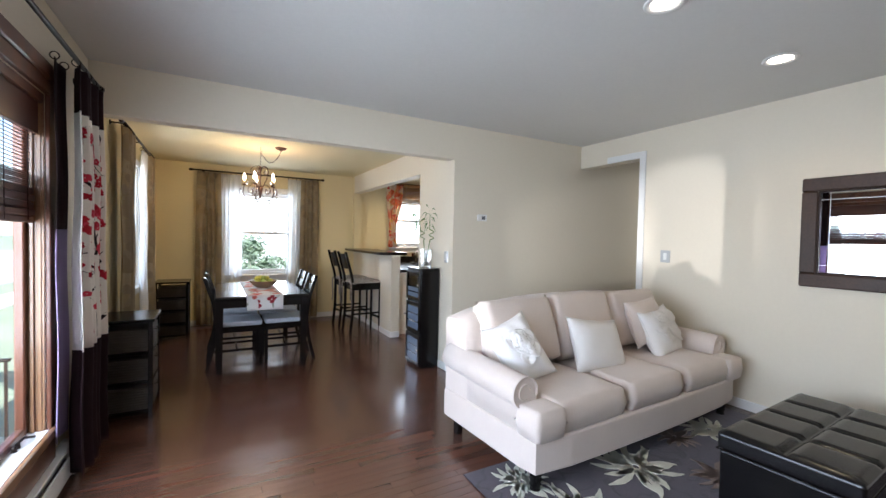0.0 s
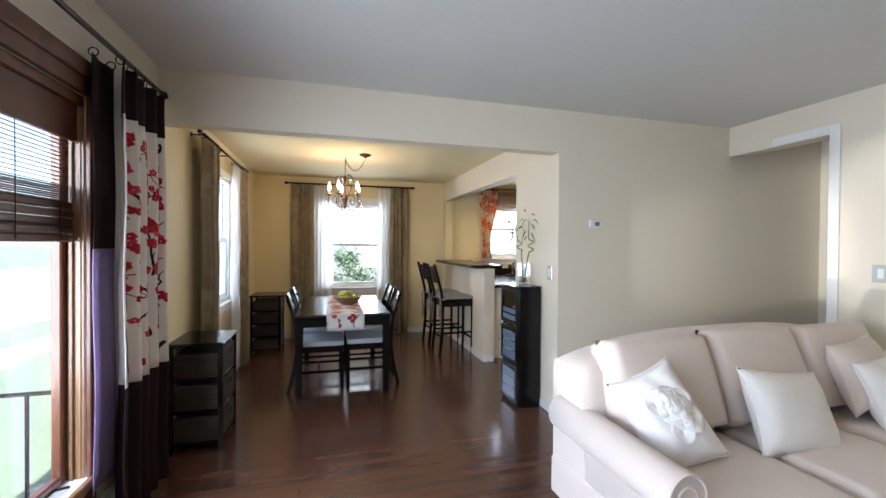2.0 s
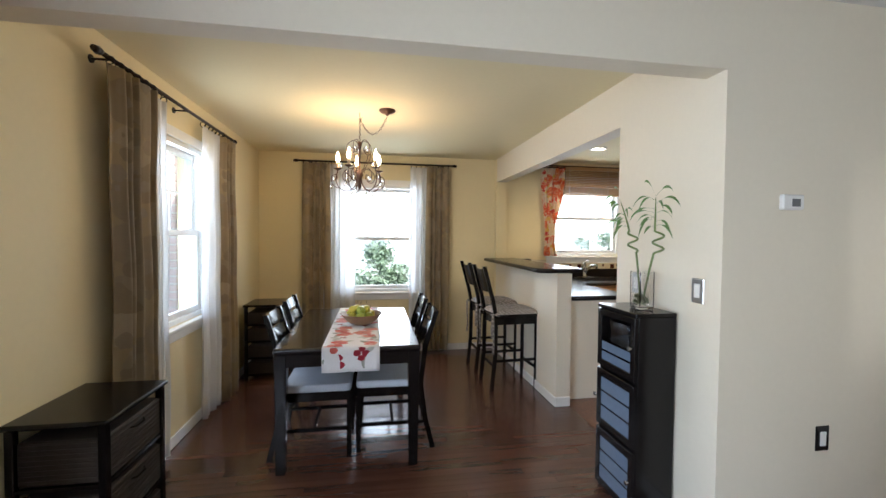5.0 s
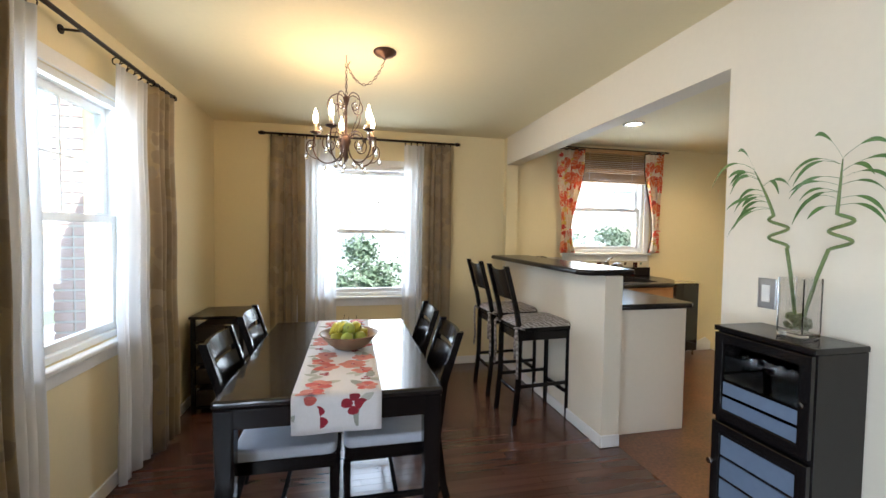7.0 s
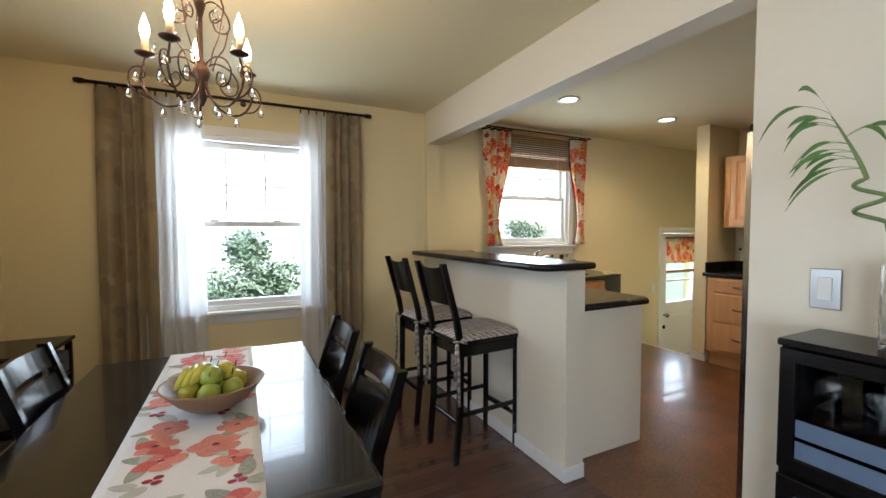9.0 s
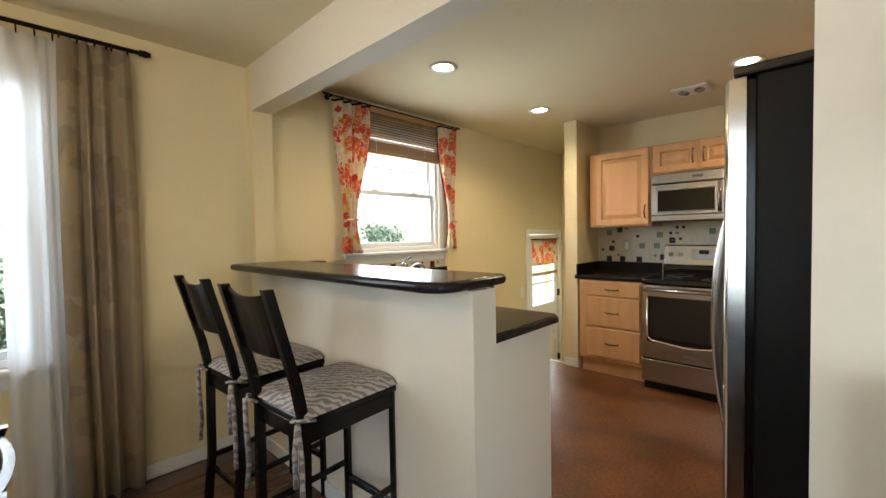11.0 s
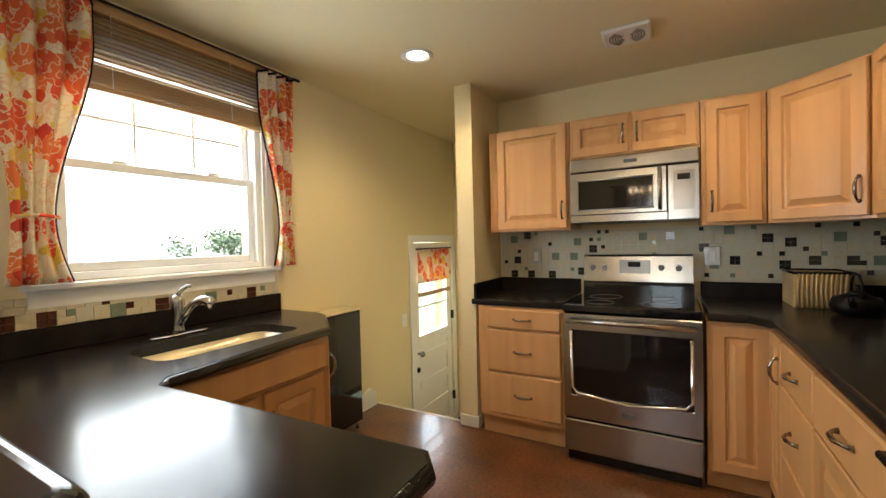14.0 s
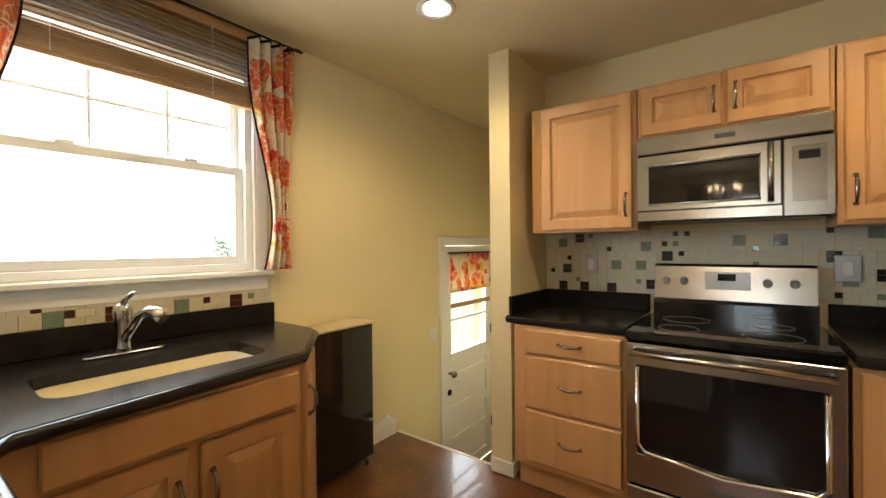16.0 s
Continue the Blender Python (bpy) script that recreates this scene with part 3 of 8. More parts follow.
def sash_window(axis, at, u0, u1, z0, z1, wall, label, bars=0):
    """A white double-hung window with casing, sill, two sashes and panes."""
    w = thing("window_1", label, "", (at, (u0 + u1) / 2, z0) if axis == "x" else ((u0 + u1) / 2, at, z0))
    w["kind"] = "structure"
    bm = bmesh.new()
    c = 0.07
    turned(axis, at, u0 - c, u0, z0 - 0.02, z1 + c, -0.016, 0.0, bm)
    turned(axis, at, u1, u1 + c, z0 - 0.02, z1 + c, -0.016, 0.0, bm)
    turned(axis, at, u0, u1, z1, z1 + c, -0.016, 0.0, bm)
    part("casing", bm, TRIM, w)
    bm = bmesh.new()
    turned(axis, at, u0 - c - 0.02, u1 + c + 0.02, z0 - 0.03, z0 - 0.002, -0.05, -0.001, bm, 0.006)
    turned(axis, at, u0 - c, u1 + c, z0 - 0.10, z0 - 0.031, -0.014, 0.0, bm)
    part("window_sill", bm, TRIM, w)
    bm = bmesh.new()
    f = 0.035
    turned(axis, at, u0, u0 + f, z0, z1, 0.004, 0.13, bm)
    turned(axis, at, u1 - f, u1, z0, z1, 0.004, 0.13, bm)
    turned(axis, at, u0 + f, u1 - f, z1 - f, z1, 0.004, 0.13, bm)
    turned(axis, at, u0 + f, u1 - f, z0, z0 + f, 0.004, 0.13, bm)
    part("window_frame", bm, VINYL, w)
    mid = z0 + 0.5 * (z1 - z0)
    for name, a, b_, d in (("lower_sash", z0 + f, mid + 0.02, 0.03), ("upper_sash", mid - 0.02, z1 - f, 0.07)):
        bm = bmesh.new()
        s_ = 0.04
        turned(axis, at, u0 + f, u0 + f + s_, a, b_, d, d + 0.035, bm)
        turned(axis, at, u1 - f - s_, u1 - f, a, b_, d, d + 0.035, bm)
        turned(axis, at, u0 + f + s_, u1 - f - s_, a, a + s_, d, d + 0.035, bm)
        turned(axis, at, u0 + f + s_, u1 - f - s_, b_ - s_, b_, d, d + 0.035, bm)
        sash = part(name, bm, VINYL, w)
        bm = bmesh.new()
        turned(axis, at, u0 + f + s_, u1 - f - s_, a + s_, b_ - s_, d + 0.014, d + 0.02, bm, 0)
        pane = part("pane", bm, GLASS, sash)
        pane.visible_shadow = False
        if name == "upper_sash" and bars:
            bm = bmesh.new()
            for k in range(1, bars + 1):
                x = u0 + f + s_ + (u1 - u0 - 2 * f - 2 * s_) * k / (bars + 1)
                turned(axis, at, x - 0.006, x + 0.006, a + s_, b_ - s_, d + 0.004, d + 0.012, bm, 0)
            zz = (a + b_) / 2
            turned(axis, at, u0 + f + s_, u1 - f - s_, zz - 0.006, zz + 0.006, d + 0.005, d + 0.011, bm, 0)
            part("glazing_bars", bm, VINYL, sash)
    bm = bmesh.new()
    um = (u0 + u1) / 2
    for u in (um - 0.22, um + 0.22):
        turned(axis, at, u - 0.03, u + 0.03, mid + 0.02, mid + 0.035, 0.03, 0.055, bm, 0.004)
    part("sash_lock", bm, VINYL, w)
    return w


sash_window("x", XL, *DW1, None, "white double hung window between taupe curtains", bars=1)
sash_window("y", YD, *DW2, None, "white double hung window behind white sheers", bars=2)
sash_window("y", YD, *KW, None, "white double hung window above the sink", bars=2)


def picture_window():
    w = thing("window_2", "large picture window framed in red-brown stained wood", "", (XL, 1.2, 0.36))
    w["kind"] = "structure"
    y0, y1, z0, z1 = PW
    bm = bmesh.new()
    c = 0.15
    bx(bm, XL, y1, z0 + 0.002, XL + 0.02, y1 + 0.13, z1 + c, 0.004)
    bx(bm, XL, y0 - 0.13, z0, XL + 0.02, y0, z1 + c, 0.004)
    bx(bm, XL, y0, z1, XL + 0.024, y1, z1 + 0.07, 0.004)
    bx(bm, XL, y0, z1 + 0.072, XL + 0.035, y1, z1 + c, 0.008)
    part("casing", bm, REDWOOD, w, "glossy red-brown stained wood casing")
    bm = bmesh.new()
    bx(bm, XL - 0.105, y0, z0, XL - 0.002, y0 + 0.045, z1, 0.004)
    bx(bm, XL - 0.105, y0 + 0.045, z1 - 0.05, XL - 0.002, y1 - 0.008, z1, 0.004)
    for ym in (1.86, 0.45):
        bx(bm, XL - 0.104, ym - 0.05, z0 + 0.03, XL - 0.05, ym + 0.05, z1 - 0.05, 0.006)
    part("window_frame", bm, REDWOOD, w)
    bm = bmesh.new()
    bx(bm, XL - 0.105, y1 - 0.007, z0, XL - 0.002, y1 + 0.0, z1, 0.002)
    bx(bm, XL - 0.03, y1 - 0.012, z0, XL - 0.012, y1 - 0.0075, z1, 0.002)
    bx(bm, XL - 0.055, y1 - 0.02, z0, XL - 0.04, y1 - 0.0075, z1, 0.002)
    part("side_jamb", bm, JAMBW, w, "golden-brown side jamb lit by the window")
    bm = bmesh.new()
    bx(bm, XL - 0.105, y0 + 0.002, z0 - 0.004, XL + 0.012, y1 - 0.002, z0 + 0.005, 0.001)
    part("window_sill", bm, mat("worn_white_sill_paint", (0.70, 0.68, 0.66), 0.45, vary=0.08, scale=10), w, "worn white painted sill board")
    part("sill_nosing", box(XL + 0.0135, y0 - 0.13, z0 - 0.045, XL + 0.036, y1 + 0.03, z0 + 0.009, bevel=0.006), JAMBW, w)
    bm = bmesh.new()
    bx(bm, XL, y0 - 0.13, z0 - 0.16, XL + 0.03, y1 + 0.03, z0 - 0.046, 0.006)
    part("sill_apron", bm, REDWOOD, w)
    for a, b_ in ((0.5, 1.81), (1.91, y1 - 0.009), (y0 + 0.05, 0.4)):
        sash = bmesh.new()
        for q in ((a, z0 + 0.006, a + 0.04, z1 - 0.06), (b_ - 0.04, z0 + 0.006, b_, z1 - 0.06), (a + 0.04, z0 + 0.006, b_ - 0.04, z0 + 0.045), (a + 0.04, z1 - 0.10, b_ - 0.04, z1 - 0.06)):
            bx(sash, XL - 0.105, q[0], q[1], XL - 0.065, q[2], q[3], 0.006)
        sh = part("sash", sash, REDWOOD, w)
        p = part("pane", box(XL - 0.088, a + 0.04, z0 + 0.045, XL - 0.082, b_ - 0.04, z1 - 0.10), GLASS, sh)
        p.visible_shadow = False
    bm = bmesh.new()
    for y in (2.42, 2.46):
        cyl(bm, (XL - 0.05, y, z0), (XL - 0.05, y, z0 + 0.03), 0.012, 0.008)
    tube(bm, [(XL - 0.05, 2.44, z0 + 0.03), (XL - 0.04, 2.5, z0 + 0.035), (XL - 0.02, 2.56, z0 + 0.012)], 0.006)
    part("window_crank", bm, IRON, w, "small dark bronze window crank")


picture_window()


def bamboo_shade(y0, y1, z_top, z_bot, label):
    """A woven bamboo shade, gathered in a roll of slats at the foot, with a sheerer band in its upper half."""
    t = thing("bamboo_shade", label, "window shade", (XL - 0.05, (y0 + y1) / 2, z_top), group="bamboo shades")
    part("valance", box(XL - 0.037, y0, z_top - 0.16, XL - 0.017, y1, z_top, bevel=0.003), BAMBOO, t)
    n = int((z_top - z_bot) / 0.0085)
    weave = bmesh.new()
    for i in range(n):
        z = z_top - 0.1 - i * 0.0085
        if z < z_bot:
            break
        frac = (z_top - z) / (z_top - z_bot)
        if 0.26 < frac < 0.6 and i % 2:
            continue
        h = 0.0035 if 0.26 < frac < 0.6 else 0.0068
        bx(weave, XL - 0.054 + 0.002 * math.sin(i * 2.1), y0 + 0.004, z - h / 2, XL - 0.048 + 0.002 * math.sin(i * 2.1), y1 - 0.004, z + h / 2)
    part("slat_weave", weave, BAMBOO, t)
    roll = bmesh.new()
    for k in range(5):
        bx(roll, XL - 0.062, y0, z_bot + k * 0.035, XL - 0.034 + (k % 2) * 0.006, y1, z_bot + 0.032 + k * 0.035, 0.006)
    part("folded_slats", roll, BAMBOO, t)
    for f in (0.15, 0.5, 0.85):
        y = y0 + (y1 - y0) * f
        part("lift_cord", tube(bmesh.new(), [(XL - 0.026, y, z_top - 0.02), (XL - 0.024, y, z_bot + 0.01)], 0.0018, 5), BROWN, t)


bamboo_shade(1.9, 2.62, 2.03, 1.43, "dark red-brown bamboo shade half lowered in the picture window")
bamboo_shade(0.5, 1.86, 2.03, 1.43, "wide dark red-brown bamboo shade half lowered in the picture window")
bamboo_shade(-0.25, 0.46, 2.03, 1.43, "dark red-brown bamboo shade half lowered in the picture window")


def rod(p0, p1, r, brackets, wall_dir, label, ends="ball"):
    t = thing("curtain_rod", label, "curtain rod", p0)
    p0, p1 = Vector(p0), Vector(p1)
    part("pole", cyl(bmesh.new(), p0, p1, r, n=14), IRON, t)
    d = (p1 - p0).normalized()
    for p, s_ in ((p0, -1), (p1, 1)):
        bm = bmesh.new()
        cyl(bm, p, p + d * s_ * 0.02, r * 1.5, n=14)
        cyl(bm, p + d * s_ * 0.02, p + d * s_ * 0.05, r * 1.8, r * 1.2, n=14)
        part("finial", bm, IRON, t)
    for f in brackets:
        p = p0.lerp(p1, f)
        q = p + Vector(wall_dir)
        bm = bmesh.new()
        cyl(bm, p, q, 0.006, n=8)
        cyl(bm, q, q - Vector(wall_dir).normalized() * 0.006, 0.02, n=12)
        part("bracket", bm, IRON, t)
    return t


rod((-0.57, 0.9, 2.3), (-0.57, 3.2, 2.3), 0.012, (0.05, 0.97), (-0.11, 0, 0), "long dark bronze rod above the picture window")
rod((-0.585, 4.0, 2.285), (-0.585, 5.82, 2.285), 0.011, (0.05, 0.5, 0.95), (-0.095, 0, 0), "dark bronze rod above the dining front window")
rod((-0.22, 6.88, 2.325), (1.62, 6.88, 2.325), 0.011, (0.07, 0.5, 0.93), (0, 0.1, 0), "dark bronze rod above the dining end window")


def drape(name, label, m, axis, at, u0, u1, z0, z1, waves, amp, taper=0.0, lean=0.0, seed=1, thick=0.003, bands=None, flare=0.0, cat="curtain"):
    """A hanging cloth with folds. bands: list of (z0, z1, material) for cloth sewn of several pieces."""
    base = (at, (u0 + u1) / 2, z0) if axis == "x" else ((u0 + u1) / 2, at, z0)
    t = thing(name, label, cat, base)
    rnd = random.Random(seed)
    ph = [rnd.uniform(0, 6.28) for _ in range(4)]

    def f(za, zb):
        def g(u, v):
            z = za + (zb - za) * v
            h = (z1 - z) / (z1 - z0)
            w = u + 0.05 * math.sin(u * 9 + ph[3])
            mid = (u0 + u1) / 2
            half = (u1 - u0) / 2 * (1 - taper * math.sin(min(1, max(0, h)) * math.pi) + flare * h)
            uu = mid + (2 * u - 1) * half + lean * h
            a = amp * (0.6 + 0.5 * h)
            d = a * math.sin(w * waves * 2 * math.pi + ph[0]) + 0.35 * a * math.sin(w * waves * 3.3 * math.pi + ph[1] + 1.2 * h) + 0.004 * math.sin(z * 7 + ph[2])
            return (at + d, uu, z) if axis == "x" else (uu, at + d, z)
        return g
    for i, (za, zb, mm, pname) in enumerate(bands or [(z0, z1, m, "cloth")]):
        ob = part(pname, grid(bmesh.new(), max(24, waves * 26), 20, f(za, zb)), mm, t)
        so = ob.modifiers.new("thickness", "SOLIDIFY")
        so.thickness, so.offset = thick + 0.001 * i, 0
    for k in range(waves + 1):
        p = f(z0, z1)(min(1, (k + 0.15) / (waves + 0.3)), 1.0)
        rr = 0.019
        ring = [(p[0] if axis == "y" else at + rr * math.cos(a_), p[1] if axis == "x" else at + rr * math.cos(a_), z1 + 0.012 + rr * math.sin(a_)) for a_ in [2 * math.pi * q / 12 for q in range(12)]]
        part("curtain_ring", tube(bmesh.new(), ring, 0.003, 5, closed=True), IRON, t)
    return t, f(z0, z1)


CZ = 2.29
BC, BCF = drape("curtain", "dark brown curtain with a cherry blossom panel beside the picture window", BROWN, "x", -0.57, 2.685, 3.16, 0.06, CZ - 0.02, 4, 0.035, seed=3,
      bands=[(CZ - 0.26, CZ - 0.02, BROWN, "top_band"), (0.74, CZ - 0.26, CHERRY, "blossom_panel"), (0.06, 0.74, BROWN, "bottom_band")])


def print_shape(bm, at, pts, lift):
    """A flat printed shape: a fan of triangles round the first of its points, laid on a cloth by at(u, z, lift)."""
    vs = [bm.verts.new(at(u, z, lift)) for u, z in pts]
    for a, b in zip(vs[1:], vs[2:] + vs[1:2]):
        bm.faces.new((vs[0], a, b))


def blossom_print():
    """Red blossoms on black twigs, printed on the cream panel."""
    rnd = random.Random(21)
    wide, zlo, zhi, zt0, zt1 = 0.80, 0.76, CZ - 0.28, 0.06, CZ - 0.02

    def at(x, z, lift):
        u = min(max(x / wide, 0.004), 0.996)
        v = (min(max(z, zlo), zhi) - zt0) / (zt1 - zt0)
        p, q = Vector(BCF(u, v)), Vector(BCF(min(1, u + 0.004), v))
        d = q - p
        n = Vector((d.y, -d.x, 0)).normalized()
        return p + n * (0.0035 + lift)
    twigs, reds = bmesh.new(), (bmesh.new(), bmesh.new())

    def blossom(x, z, r, k):
        turn = rnd.uniform(0, 6.28)
        for i in range(5):
            a = turn + i * 1.257
            cx, cz = x + 0.62 * r * math.cos(a), z + 0.62 * r * math.sin(a)
            print_shape(reds[k], at, [(cx, cz)] + [(cx + 0.52 * r * math.cos(q), cz + 0.52 * r * math.sin(q)) for q in [j * 0.785 for j in range(8)]], 0.0008 + 0.0002 * i)

    def twig(x, z, a, length, w, depth):
        steps = max(3, int(length / 0.022))
        prev = None
        for i in range(steps):
            w_ = w * (1 - 0.7 * i / steps)
            nx, nz = -math.sin(a) * w_, math.cos(a) * w_
            if zlo < z < zhi and 0.01 < x < wide - 0.01:
                cur = (twigs.verts.new(at(x + nx, z + nz, 0.0003)), twigs.verts.new(at(x - nx, z - nz, 0.0003)))
                if prev:
                    twigs.faces.new((prev[0], cur[0], cur[1], prev[1]))
                prev = cur
            else:
                prev = None
            if depth and rnd.random() < 0.17:
                twig(x, z, a + rnd.choice((-1, 1)) * rnd.uniform(0.6, 1.1), rnd.uniform(0.06, 0.16), w * 0.55, depth - 1)
            a += rnd.uniform(-0.42, 0.42)
            a += 0.12 * ((1.57 - a) if depth == 2 else 0)
            x, z = x + 0.022 * math.cos(a), z + 0.022 * math.sin(a)
        if zlo + 0.02 < z < zhi - 0.02 and 0.02 < x < wide - 0.02:
            n = rnd.choice((1, 2, 3, 4)) if depth < 2 else 5
            for _ in range(n):
                blossom(x + rnd.uniform(-0.03, 0.03) * (n > 1), z + rnd.uniform(-0.03, 0.03) * (n > 1), rnd.uniform(0.014, 0.022), rnd.choice((0, 0, 1)))
    for i in range(5):
        for j in range(4):
            twig(0.06 + 0.17 * i + rnd.uniform(-0.03, 0.03), 0.78 + 0.33 * j + 0.14 * (i % 2), rnd.uniform(0.9, 2.2), 0.36, 0.0085, 2)
    for x, z in ((0.10, 0.80), (0.30, 0.83), (0.50, 0.80), (0.70, 0.84), (0.2, 1.32), (0.6, 1.28), (0.42, 1.85)):
        for _ in range(5):
            blossom(x + rnd.uniform(-0.045, 0.045), z + rnd.uniform(-0.035, 0.035), rnd.uniform(0.016, 0.024), rnd.choice((0, 0, 1)))
    panel = [c for c in BC.children if c.name.startswith("blossom_panel")][0]
    part("branch_print", twigs, TWIG, panel, "black branches printed on the cream panel")["kind"] = "stuff"
    for bm_, m in zip(reds, BLOSSOM):
        part("blossom_print", bm_, m, panel, "red cherry blossoms printed on the cream panel")["kind"] = "stuff"


blossom_print()
# Lower band is coloured lilac where window light comes in below the shades.
drape("curtain_lining", "brown lining of the cherry blossom curtain, coloured lilac below for window light", LIT_LINING, "x", -0.632, 2.585, 2.78, 0.30, CZ - 0.03, 1, 0.010, seed=4,
      bands=[(1.40, CZ - 0.03, BROWN, "shaded_cloth"), (0.30, 1.40, LIT_LINING, "lit_cloth")])
drape("curtain", "taupe silk curtain near the basket stand", TAUPE, "x", -0.585, 4.06, 4.46, 0.03, 2.265, 5, 0.032, taper=0.15, seed=11)
drape("curtain", "taupe silk curtain in the dining corner", TAUPE, "x", -0.585, 5.52, 5.80, 0.03, 2.265, 4, 0.030, seed=12)
drape("sheer_curtain", "white sheer curtain beside the dining front window", SHEER, "x", -0.62, 4.38, 4.66, 0.05, 2.26, 4, 0.018, seed=13)
drape("sheer_curtain", "white sheer curtain beside the dining front window", SHEER, "x", -0.61, 5.20, 5.58, 0.04, 2.26, 5, 0.020, seed=14, flare=0.08)
drape("curtain", "taupe silk curtain behind the dining table", TAUPE, "y", 6.88, -0.17, 0.14, 0.03, 2.305, 4, 0.030, taper=-0.1, seed=15)
drape("curtain", "taupe silk curtain beside the bar stools", TAUPE, "y", 6.88, 1.30, 1.58, 0.03, 2.305, 4, 0.030, taper=-0.1, seed=16)
drape("sheer_curtain", "white sheer curtain over the dining end window", SHEER, "y", 6.92, 0.08, 0.42, 0.05, 2.30, 5, 0.016, seed=17, flare=0.12)
drape("sheer_curtain", "white sheer curtain over the dining end window", SHEER, "y", 6.92, 1.10, 1.36, 0.05, 2.30, 4, 0.016, seed=18, flare=0.10)


def tied_curtain(name, label, x0, x1, side, seed):
    """A short rose print curtain, gathered by a tie near its foot."""
    t = thing(name, label, "curtain", ((x0 + x1) / 2, 6.90, 1.15))
    zt, zk, zb = 2.36, 1.46, 1.21

    def g(u, v):
        z = zb + (zt - zb) * v
        k = max(0.0, 1 - abs(z - zk) / (0.75 if z > zk else 0.62))
        k = k * k * (3 - 2 * k)
        w = 1 - 0.62 * k
        edge = x0 if side < 0 else x1
        anchor = edge + (x1 - x0) * 0.30 * -side
        x = x0 + (x1 - x0) * u
        x = anchor + (x - anchor) * w
        d = 0.028 * math.sin(u * 4 * 2 * math.pi + seed) * (1 - 0.4 * k) + 0.008 * math.sin(u * 17 + z * 3)
        return (x, 6.90 + d, z)
    ob = part("cloth", grid(bmesh.new(), 48, 30, g), CAFE, t)
    so = ob.modifiers.new("thickness", "SOLIDIFY")
    so.thickness, so.offset = 0.003, 0
    bm = bmesh.new()
    tube(bm, [g(i / 24, 1.0) for i in range(25)], 0.008, 6)
    inner = 1.0 if side < 0 else 0.0
    tube(bm, [g(inner, j / 20) for j in range(21)], 0.006, 6)
    part("dark_trim", bm, BROWN, t, "dark brown piping along the edge")
    c = g(0.5, (zk - zb) / (zt - zb))
    part("tie", tube(bmesh.new(), [(g(u, (zk - zb) / (zt - zb))[0], 6.862, zk + 0.01 * math.sin(u * 3)) for u in [i / 10 for i in range(11)]], 0.008, 6), CAFE, t)


tied_curtain("kitchen_curtain", "orange rose print curtain tied back beside the sink window", 2.80, 3.13, -1, 1.0)
tied_curtain("kitchen_curtain", "narrow orange rose print curtain tied back beside the blind", 3.92, 4.16, 1, 2.0)
rod((2.76, 6.90, 2.385), (4.16, 6.90, 2.385), 0.006, (0.02, 0.98), (0, 0.08, 0), "thin dark rod above the kitchen window")


def slat_blind():
    t = thing("wooden_blind", "brown slatted blind half raised above the sink", "window blind", (3.47, 6.95, 2.40))
    part("headrail", box(2.95, 6.93, 2.345, 3.99, 6.975, 2.40, bevel=0.004), SLAT, t)
    for i in range(10):
        z = 2.328 - i * 0.0215
        bm = box(2.955, -0.022, -0.0012, 3.985, 0.022, 0.0012)
        bm.transform(Matrix.Translation((0, 6.95, z)) @ Matrix.Rotation(radians(30), 4, "X"))
        part("slat", bm, SLAT, t)
    stack = bmesh.new()
    for i in range(13):
        bx(stack, 2.955, 6.934 + 0.003 * (i % 2), 2.036 + i * 0.0066, 3.985, 6.966 + 0.003 * (i % 2), 2.036 + i * 0.0066 + 0.0040)
    part("stacked_slats", stack, SLAT, t)
    part("bottom_rail", box(2.955, 6.928, 2.012, 3.985, 6.972, 2.033, bevel=0.004), SLAT, t)
    for x, zz, r in ((3.2, 2.03, 0.0015), (3.75, 2.03, 0.0015), (3.93, 1.5, 0.002), (3.955, 1.62, 0.002)):
        part("cord", tube(bmesh.new(), [(x, 6.923, 2.345), (x, 6.923, zz)], r, 5), PLASTICW, t)


slat_blind()


